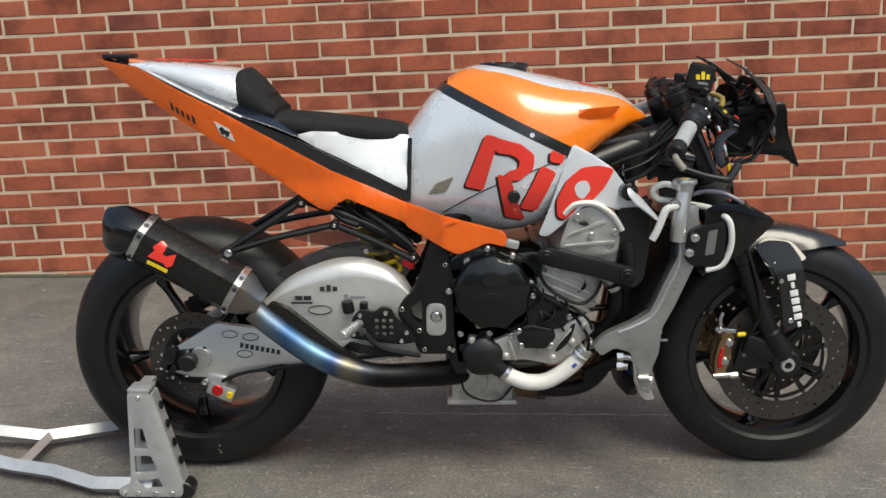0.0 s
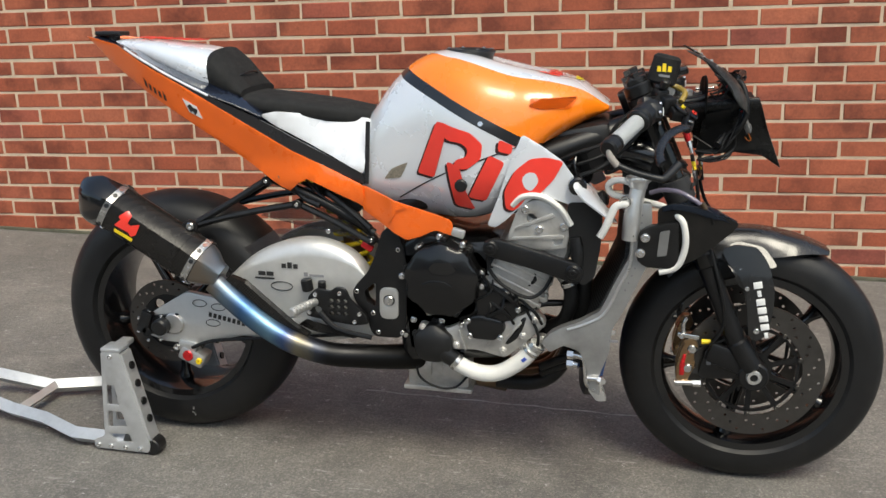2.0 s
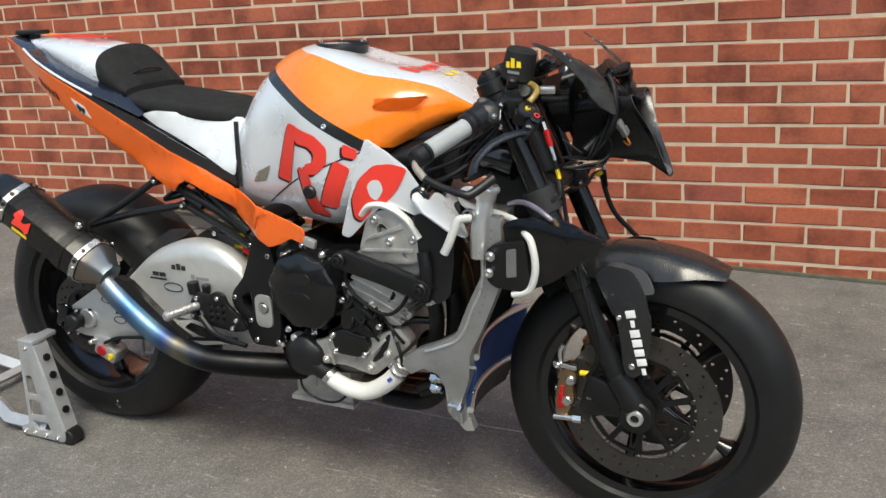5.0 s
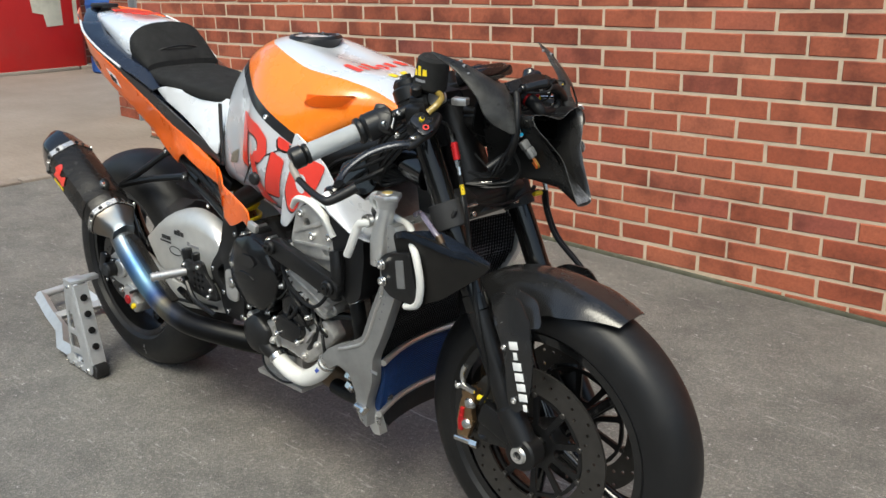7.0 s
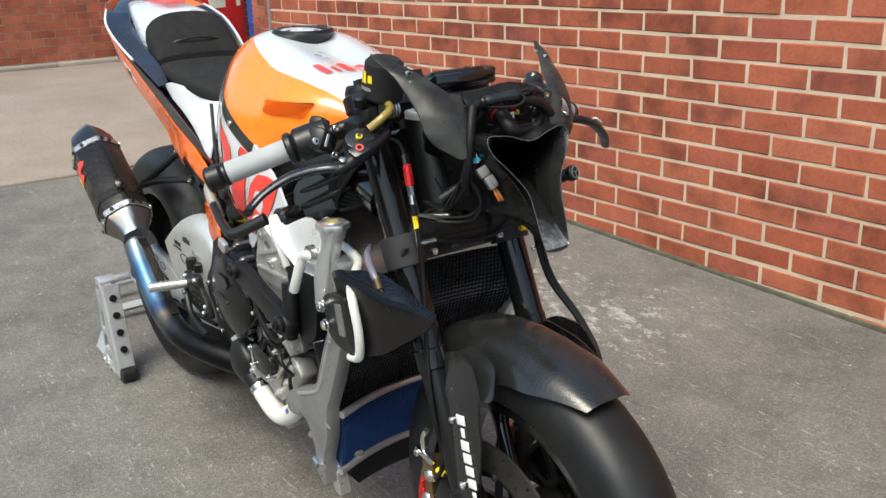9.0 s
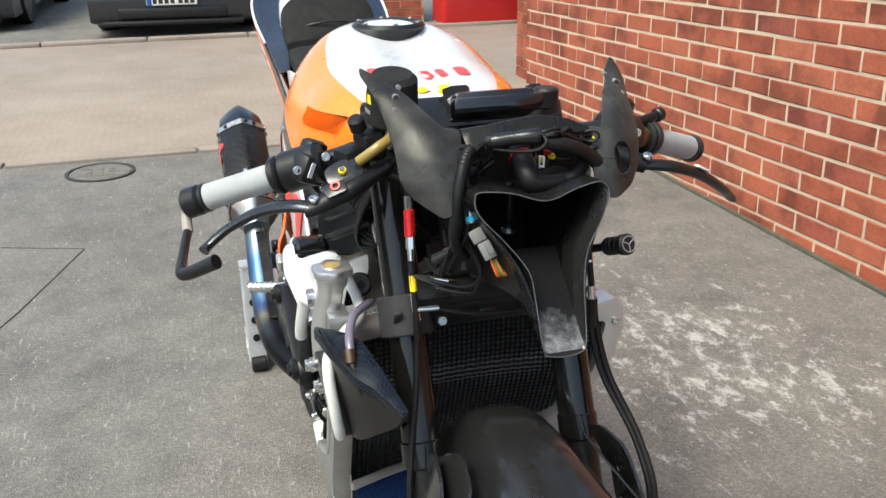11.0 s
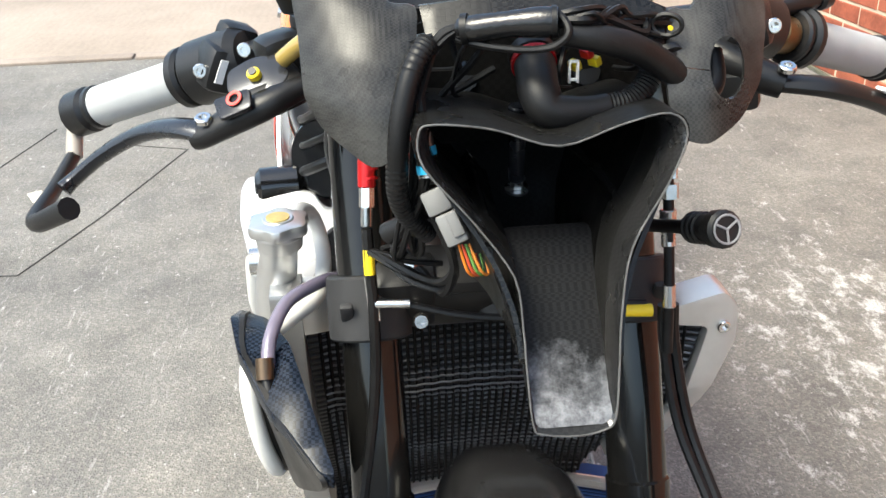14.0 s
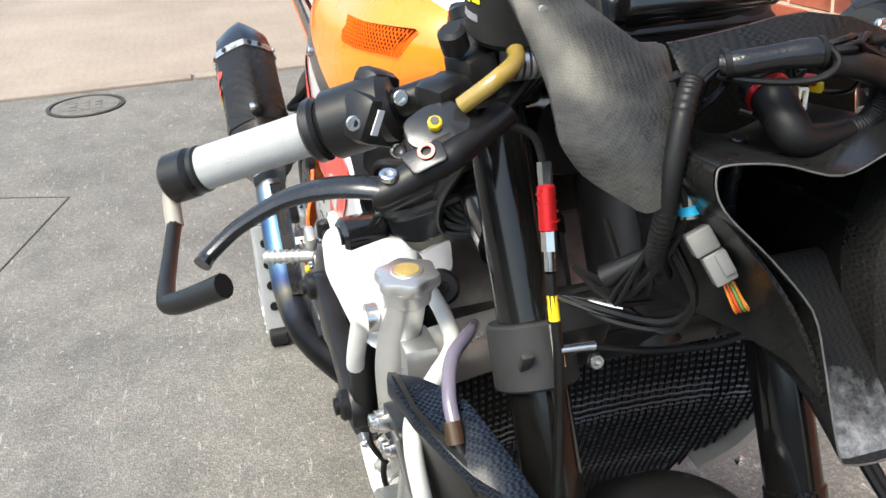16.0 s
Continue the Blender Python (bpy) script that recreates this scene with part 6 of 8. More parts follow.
part("end_cap", rings([hexring(AX0 + axd * 0.055, 0.0565), hexring(AX0 + axd * 0.045, 0.0565), cut_ring(0.0550, -0.108, 0.08, 0.96, -0.008), cut_ring(0.0525, -0.134, 0.08, 0.86, -0.022), cut_ring(0.0470, -0.153, 0.08, 0.70, -0.030), cut_ring(0.0410, -0.160, 0.08, 0.60, -0.030), cut_ring(0.036, -0.157, 0.08, 0.52, -0.028), cut_ring(0.032, -0.12, 0.08, 0.50, -0.014), cut_ring(0.002, -0.11, 0.08, 1, -0.01)]), GLOSSB, muf, "dark slanted silencer end cap")
for a in (0.052, 0.288):
    part("steel_band", rings([hexring(AX0 + axd * a, 0.0575), hexring(AX0 + axd * a, 0.0605), hexring(AX0 + axd * (a + 0.016), 0.0605), hexring(AX0 + axd * (a + 0.016), 0.0575)], caps=False), STEEL, muf, "riveted steel band")
    for k in range(14):
        rr = hexring(AX0 + axd * (a + 0.008), 0.0605)
        part("rivet", cyl(rr[int(k * 2.55)], rr[int(k * 2.55)] + (rr[int(k * 2.55)] - (AX0 + axd * (a + 0.008))).normalized() * 0.002, 0.0052, seg=10), BLACK if k % 3 else CHROME, muf)
part("inlet_cone", rings([hexring(AX0 + axd * a, r) for a, r in ((0.302, 0.056), (0.32, 0.050), (0.345, 0.034), (0.36, 0.030))]), TITAN, muf, "titanium inlet cone")
part("silencer_strap", rings([hexring(AX0 + axd * 0.232, 0.0588), hexring(AX0 + axd * 0.232, 0.0606), hexring(AX0 + axd * 0.258, 0.0606), hexring(AX0 + axd * 0.258, 0.0588)], caps=False), CARBON, muf)
part("strap_bracket", slab(rounded([(0.085, 0.555), (0.125, 0.580), (0.132, 0.604), (0.112, 0.616), (0.090, 0.600)], 0.008), -0.206, -0.196, 0.002), BLACK, muf)
part("strap_bolt", bolt((0.117, -0.206, 0.600), (0, -1, 0), 0.0095, 0.008), CHROME, muf)
skin = rings([hexring(AX0 + axd * a, 0.0585) for a in (0.05, 0.15, 0.31)])
skin_tree = BVHTree.FromBMesh(skin)


def on_skin(x, z):
    h = skin_tree.ray_cast(Vector((x, -1, z)), Vector((0, 1, 0)))
    return (h[0].y if h[0] else -0.235) - 0.0012


for n_, q in enumerate(([(-0.050, 0.606), (-0.012, 0.588), (-0.002, 0.602), (-0.030, 0.621)], [(-0.036, 0.628), (-0.015, 0.640), (-0.004, 0.628), (-0.022, 0.600)], [(-0.020, 0.604), (0.016, 0.610), (0.004, 0.584), (-0.010, 0.580)])):
    part("red_sticker", bent(rounded(q, 0.003, 2), lambda x, z: on_skin(x, z) - 0.0006 * n_, -0.0005, cell=0.006), RED, muf)
part("yellow_sticker", bent([(-0.050, 0.598), (-0.006, 0.575), (-0.010, 0.567), (-0.054, 0.590)], on_skin, -0.0005, cell=0.006), YELLOW, muf)
part("pipe_shield", bent(rounded([(0.19, 0.468), (0.22, 0.455), (0.345, 0.352), (0.385, 0.338), (0.40, 0.348), (0.36, 0.37), (0.24, 0.47), (0.205, 0.482)], 0.006), lambda x, z: -0.205, 0.02, cell=0.02), CARBON, ex, "carbon heat shield on the pipe")
# footrests
for s in (-1, 1):
    rs = part("footrest_plate", slab(rounded([(0.378, 0.382), (0.384, 0.430), (0.404, 0.452), (0.440, 0.446), (0.452, 0.458), (0.476, 0.456), (0.486, 0.430), (0.520, 0.402), (0.536, 0.372), (0.50, 0.366), (0.44, 0.372)], 0.01), s * 0.152, s * 0.164, 0.002, holes=[circle(0.442 + 0.017 * i, 0.392 + 0.016 * j, 0.0055, 10) for i in range(3) for j in range(3)] + [circle(0.408, 0.398, 0.010, 14)]), BLACK, bike, "drilled black footrest plate")
    part("footpeg", joined(cyl((0.402, s * 0.16, 0.418), (0.371, s * 0.242, 0.415), 0.0105, seg=12, bevel=0.002), *[cyl((0.402 - 0.031 * f, s * (0.16 + 0.082 * f), 0.418 - 0.003 * f), (0.402 - 0.031 * (f + 0.04), s * (0.16 + 0.082 * (f + 0.04)), 0.418 - 0.003 * f), 0.0125, seg=12) for f in (0.3, 0.42, 0.54, 0.66, 0.78, 0.9)]), BRUSHED, rs, "knurled alloy footpeg")
    part("foot_lever", tube([(0.415, s * 0.17, 0.395, 0.007), (0.46, s * 0.178, 0.36, 0.007), (0.545, s * 0.18, 0.345, 0.006)], n=4, seg=8), BLACK, rs)
    for x, z in ((0.404, 0.438), (0.464, 0.444), (0.512, 0.396), (0.50, 0.376), (0.388, 0.392)):
        part("plate_bolt", bolt((x, s * 0.164, z), (0, s, 0), 0.006, 0.006), CHROME, rs)
    part("heel_guard", bent(rounded([(0.36, 0.36), (0.40, 0.345), (0.50, 0.335), (0.52, 0.345), (0.44, 0.36), (0.38, 0.375)], 0.005), lambda x, z: s * 0.166, s * 0.003, cell=0.02), CARBON, rs)
part("brake_reservoir", joined(cyl((0.375, -0.135, 0.435), (0.37, -0.135, 0.465), 0.014, bevel=0.003), cyl((0.41, -0.135, 0.44), (0.41, -0.135, 0.462), 0.010, bevel=0.002)), BLACK, bike)

for x, y, z in ((0.638, -0.14, 0.384), (0.706, -0.14, 0.386), (0.757, -0.152, 0.384), (0.701, -0.150, 0.592), (0.758, -0.165, 0.580), (0.612, -0.148, 0.492)):
    part("casing_bolt", joined(cyl((x, y + 0.02, z), (x, y - 0.006, z), 0.0082, seg=14, bevel=0.0015), bolt((x, y - 0.005, z), (0, -1, 0), 0.0056, 0.005)), CHROME, eng)
part("cover_badge", bent(rounded([(0.668, 0.492), (0.690, 0.503), (0.722, 0.503), (0.744, 0.490), (0.722, 0.484), (0.690, 0.484)], 0.006), lambda x, z: -0.199, -0.006, cell=0.02, bevel=0.002), CASTBLK, cc)
part("loom_cable", tube([(0.820, -0.176, 0.570), (0.822, -0.182, 0.535), (0.845, -0.186, 0.505), (0.885, -0.186, 0.480), (0.918, -0.184, 0.472), (0.945, -0.18, 0.490), (0.962, -0.17, 0.520)], 0.0042, 6, 8), HOSE, eng, "thin black loom cable")
part("thermostat_spout", joined(tube([(0.955, -0.11, 0.545, 0.022), (0.978, -0.125, 0.528, 0.022), (0.995, -0.135, 0.505, 0.019)], n=5, seg=18), cyl((0.952, -0.105, 0.55), (0.960, -0.112, 0.541), 0.027, seg=20, bevel=0.002)), ALLOY, eng, "cast alloy water spout")
part("spout_hose", tube([(0.993, -0.134, 0.508), (1.004, -0.135, 0.475), (1.000, -0.125, 0.430), (0.985, -0.11, 0.395), (0.95, -0.09, 0.37)], 0.0165, 6, 14), HOSE, eng, "black rubber water hose")
part("hose_clamp", cyl((0.996, -0.1345, 0.500), (1.000, -0.1345, 0.490), 0.0185, seg=18, bevel=0.001), STEEL, eng)
part("oil_line", tube([(0.86, -0.15, 0.345), (0.885, -0.155, 0.372), (0.905, -0.15, 0.415), (0.935, -0.13, 0.44), (0.99, -0.11, 0.44)], 0.008, 6, 10), BLACK, eng)
part("cooler_pipe", tube([(1.010, -0.168, 0.337), (1.030, -0.172, 0.337), (1.043, -0.176, 0.330), (1.047, -0.178, 0.305), (1.052, -0.18, 0.275), (1.070, -0.182, 0.262)], 0.0068, 7, 12), CHROME, eng, "bright bent cooler pipe")
for z in (0.337, 0.314):
    part("pipe_union", joined(cyl((1.005, -0.166, z), (1.019, -0.169, z), 0.0115, seg=6), cyl((1.019, -0.169, z), (1.030, -0.172, z), 0.0085, seg=14)), CHROME, eng)

# ---- cooling ----
XF = [(0.24, 1.078), (0.35, 1.096), (0.42, 1.10), (0.47, 1.128), (0.57, 1.168), (0.70, 1.172)]


def core_x(y, z):
    return lerp(XF, z) - 0.012 - 0.022 * (1 - (y / 0.17) ** 2)


rad = part("radiator", bent([(-0.156, 0.392), (0.106, 0.392), (0.130, 0.455), (0.176, 0.54), (0.198, 0.655), (-0.162, 0.66)], core_x, -0.035, "yz", 0.02), RADCORE, bike, "black curved radiator core with alloy end tanks")
for k in range(35):
    z = 0.396 + k * 0.0075
    n, w = 40, lerp([(0.39, 0.256), (0.455, 0.278), (0.54, 0.324), (0.655, 0.346)], z)
    part("cooling_fin", tube([(core_x(-0.15 + w * i / n, z) + 0.001, -0.15 + w * i / n, z + (0.0006 if i % 2 else -0.0006)) for i in range(n + 1)], 0.0013, 1, 4), MESHW, rad)
for k in range(48):
    y = -0.150 + k * 0.0070
    z0 = lerp([(0.106, 0.394), (0.130, 0.457), (0.176, 0.542), (0.196, 0.645)], y)
    part("mesh_wire", tube([(core_x(y, z) + 0.0028, y, z) for z in [z0 + (0.658 - z0) * i / 5 for i in range(6)]], 0.0016, 1, 4), MATT, rad)
part("top_rail", bent([(-0.165, 0.656), (0.152, 0.656), (0.152, 0.688), (-0.165, 0.694)], lambda y, z: core_x(y, z) + 0.010, -0.042, "yz", 0.02, 0.003), BRUSHED, rad, "alloy radiator top rail")
end_back = [(1.128, 0.70), (1.128, 0.58), (1.10, 0.52), (1.072, 0.452), (1.03, 0.425), (0.985, 0.405), (0.965, 0.392), (0.945, 0.368), (0.965, 0.346), (0.995, 0.365), (1.03, 0.355), (1.05, 0.315), (1.058, 0.262)]
end_front = [(1.082, 0.25), (1.078, 0.30), (1.097, 0.355), (1.10, 0.41), (1.128, 0.468), (1.170, 0.572), (1.173, 0.635), (1.168, 0.70)]
part("end_tank", bent(rounded(end_back + end_front, 0.006, 2), lambda x, z: -0.162, -0.026, cell=0.03, bevel=0.009), TANKAL, rad, "welded alloy radiator end tank")
spine = [(1.126, 0.690), (1.130, 0.575), (1.108, 0.512), (1.078, 0.446), (1.034, 0.418), (1.000, 0.404)]
part("weld_bead", tube([(x + 0.002, -0.1885, z) for x, z in spine], 0.0035, 6, 8), BRUSHED, rad, "bright weld along the tank")
for k in range(11):
    z = 0.675 - 0.017 * k
    part("tank_dimple", cyl((lerp([(0.50, 1.122), (0.575, 1.148), (0.68, 1.150)], z), -0.1872, z), (lerp([(0.50, 1.122), (0.575, 1.148), (0.68, 1.150)], z), -0.1885, z), 0.0022, seg=10), GREYINK, rad)
part("end_tank", bent(rounded([(0.165, 0.664), (0.208, 0.676), (0.222, 0.660), (0.224, 0.625), (0.200, 0.550), (0.168, 0.480), (0.130, 0.452), (0.122, 0.462), (0.156, 0.492), (0.182, 0.560), (0.197, 0.640), (0.165, 0.644)], 0.007), lambda y, z: lerp(XF, z) + 0.003, -0.036, "yz", 0.03, 0.009), POLISH, rad, "welded alloy radiator end tank")
part("tank_bolt", bolt((1.172, 0.210, 0.640), (1, 0, 0), 0.006, 0.005), CHROME, rad)
part("tank_bolt", bolt((1.128, 0.171, 0.46), (1, 0, 0), 0.006, 0.005), CHROME, rad)
part("filler_neck", tube([(1.138, -0.177, 0.742, 0.0165), (1.136, -0.180, 0.720, 0.0168), (1.131, -0.185, 0.69, 0.0178), (1.128, -0.188, 0.66, 0.0188), (1.127, -0.188, 0.62, 0.0185)], n=5, seg=24), BRUSHED, rad, "alloy filler neck")
part("neck_collar", cyl((1.137, -0.177, 0.731), (1.138, -0.1765, 0.745), 0.0195, 0.0205, seg=28, bevel=0.001), BRUSHED, rad)
capr = [(1.138 + (0.0255 + 0.002 * math.cos(6 * t)) * math.cos(t), -0.176 + (0.0255 + 0.002 * math.cos(6 * t)) * math.sin(t)) for t in [2 * math.pi * k / 48 for k in range(48)]]
cap_ = part("radiator_cap", joined(slab(capr, 0.7455, 0.757, 0.0035, "xy"), cyl((1.138, -0.176, 0.7425), (1.138, -0.176, 0.747), 0.0225, seg=28, bevel=0.001), cyl((1.138, -0.176, 0.755), (1.138, -0.176, 0.7582), 0.0135, seg=28, bevel=0.001)), BRUSHED, rad, "lobed alloy radiator cap with a yellow centre")
part("cap_label", cyl((1.138, -0.176, 0.757), (1.138, -0.176, 0.7592), 0.0100, seg=24), surface("pale_gold_label", (0.62, 0.47, 0.16), 0.4, 0.2, 0.2, 200), cap_)
part("white_hose", tube([(1.118, -0.200, 0.700), (1.094, -0.207, 0.696), (1.084, -0.210, 0.676), (1.073, -0.213, 0.647), (1.063, -0.213, 0.628)], 0.0085, 6, 12), SILICONE, rad, "white silicone hose")
part("white_hose", tube([(1.126, -0.166, 0.738), (1.095, -0.162, 0.744), (1.075, -0.153, 0.730), (1.085, -0.146, 0.709), (1.122, -0.143, 0.701), (1.162, -0.148, 0.694), (1.195, -0.172, 0.691), (1.220, -0.196, 0.680), (1.236, -0.203, 0.660), (1.242, -0.199, 0.612), (1.228, -0.192, 0.566), (1.193, -0.187, 0.551)], 0.0072, 6, 12), SILICONE, rad, "white overflow hose")
part("hose_clip", lathe([(0.0095, -0.005), (0.0125, -0.005), (0.0125, 0.005), (0.0095, 0.005)], (1.112, -0.203, 0.705), 16), STEEL, rad)
lowhose = part("lower_water_hose", tube([(0.735, -0.15, 0.296, 0.019), (0.762, -0.15, 0.278, 0.019), (0.80, -0.15, 0.266, 0.0195), (0.845, -0.15, 0.27, 0.0195), (0.895, -0.15, 0.303, 0.0195), (0.935, -0.15, 0.35, 0.0195)], n=6, seg=18), SILICONE, rad, "thick white silicone coolant hose")
for p0, p1 in (((0.738, -0.15, 0.294), (0.748, -0.15, 0.286)), ((0.925, -0.15, 0.338), (0.934, -0.15, 0.349)), ((0.915, -0.15, 0.327), (0.921, -0.15, 0.334))):
    part("hose_clamp", cyl(p0, p1, 0.0215, seg=20, bevel=0.001), STEEL, lowhose)
part("hose_mark", box((0.905, -0.1695, 0.315), (0.012, 0.002, 0.008), 0, (0, -45, 0)), surface("blue_print", (0.05, 0.09, 0.4), 0.5), lowhose)
oil = part("oil_cooler", bent([(-0.155, 0.275), (0.16, 0.275), (0.16, 0.392), (-0.155, 0.392)], lambda y, z: lerp(XF, z) + 0.002 - 0.035 * (1 - (y / 0.16) ** 2), -0.03, "yz", 0.02), BLUECORE, bike, "blue oil cooler core with alloy rails")
for z in (0.272, 0.394):
    part("cooler_rail", tube([(lerp(XF, z) + 0.004 - 0.035 * (1 - (y / 0.16) ** 2), y, z) for y in (-0.16, -0.08, 0, 0.08, 0.16)], 0.007, 6, 8), BRUSHED, oil)
for k in range(24):
    z = 0.278 + k * 0.005
    part("cooler_fin", tube([(lerp(XF, z) + 0.003 - 0.035 * (1 - (y / 0.16) ** 2), y, z) for y in (-0.15, -0.09, -0.03, 0.03, 0.09, 0.15)], 0.001, 2, 4), BLUECORE, oil)
part("cooler_scoop", bent([(-0.15, 0.268), (0.15, 0.268), (0.11, 0.215), (-0.11, 0.215)], lambda y, z: lerp(XF, z) + 0.004 - 0.035 * (1 - (y / 0.16) ** 2), -0.02, "yz", 0.02), PLASTIC, oil)
part("scoop_tip", bent(rounded([(1.05, 0.30), (1.082, 0.27), (1.098, 0.228), (1.075, 0.225), (1.055, 0.25)], 0.006), lambda x, z: -0.145, -0.02, cell=0.03), BRUSHED, oil, "alloy lower tip of the cooler")
for z0, y0 in ((0.313, -0.13), (0.292, -0.115)):
    part("braided_hose", tube([(1.055, y0, z0), (1.02, y0, z0 + 0.005), (0.985, y0 + 0.01, z0 - 0.01), (0.94, y0 + 0.03, z0 - 0.04)], 0.011, 5, 12), HOSE, oil)
    part("hose_fitting", joined(cyl((1.045, y0, z0), (1.06, y0, z0), 0.0135, seg=6), cyl((1.06, y0, z0), (1.075, y0, z0 - 0.006), 0.010, seg=12)), CHROME, oil)
part("drain_fitting", joined(cyl((1.052, -0.19, 0.292), (1.075, -0.192, 0.292), 0.007, seg=10), cyl((1.075, -0.192, 0.292), (1.082, -0.193, 0.29), 0.010, seg=6)), CHROME, oil)
part("tank_label", box((1.105, -0.1895, 0.385), (0.02, 0.001, 0.006), 0), GREYINK, rad)
# carbon duct, catch bottle
duct = part("side_duct", bent(rounded([(1.18, 0.695), (1.21, 0.708), (1.265, 0.70), (1.357, 0.655), (1.34, 0.635), (1.27, 0.58), (1.225, 0.56), (1.185, 0.60)], 0.01), lambda x, z: 0.20 * (0.70 - z) + lerp([(1.18, -0.207), (1.25, -0.203), (1.30, -0.182), (1.357, -0.149)], x), 0.004, cell=0.015), SATIN, bike, "satin dark side duct with a glossy inner lip")
part("duct_lip", bent(rounded([(1.188, -0.208), (1.20, -0.188), (1.25, -0.166), (1.30, -0.150), (1.352, -0.132), (1.350, -0.142), (1.30, -0.180), (1.25, -0.205), (1.21, -0.214)], 0.004), lambda x, y: lerp([(1.19, 0.697), (1.22, 0.702), (1.26, 0.698), (1.30, 0.682), (1.352, 0.652)], x) + 12 * min(0.0006, (y + 0.19) ** 2), -0.012, "xy", 0.012, 0.003), DUCT, duct, "glossy carbon duct lip")
bottle = part("catch_bottle", bent(rounded([(1.145, 0.64), (1.165, 0.655), (1.225, 0.668), (1.232, 0.56), (1.16, 0.562), (1.142, 0.578)], 0.012), lambda x, z: -0.186 + 0.15 * (0.65 - z), -0.022, cell=0.03, bevel=0.005), PLASTIC, bike, "black catch bottle with a grey window")
part("bottle_window", bent(rounded([(1.188, 0.645), (1.208, 0.650), (1.205, 0.592), (1.185, 0.588)], 0.003), lambda x, z: -0.207 + 0.15 * (0.65 - z), -0.003, cell=0.02), PLUG, bottle)
part("bottle_bolt", joined(cyl((1.158, -0.20, 0.632), (1.158, -0.215, 0.632), 0.010), bolt((1.158, -0.215, 0.632), (0, -1, 0), 0.008, 0.006)), CHROME, bottle)
part("bottle_bolt", joined(cyl((1.150, -0.185, 0.595), (1.150, -0.205, 0.595), 0.010), bolt((1.150, -0.205, 0.595), (0, -1, 0), 0.008, 0.006)), CHROME, bottle)
part("tinted_hose", tube([(1.165, -0.130, 0.712), (1.19, -0.142, 0.722), (1.222, -0.166, 0.724), (1.252, -0.178, 0.712), (1.272, -0.180, 0.698)], 0.0055, 6, 12), SMOKE, bike, "clear violet breather hose")
part("hose_ferrule", cyl((1.270, -0.182, 0.705), (1.279, -0.182, 0.692), 0.0068, seg=12), BROWNST, bike)
part("tinted_hose_end", tube([(1.278, -0.181, 0.692), (1.290, -0.178, 0.678), (1.296, -0.172, 0.660)], 0.0050, 4, 10), HOSE, bike)


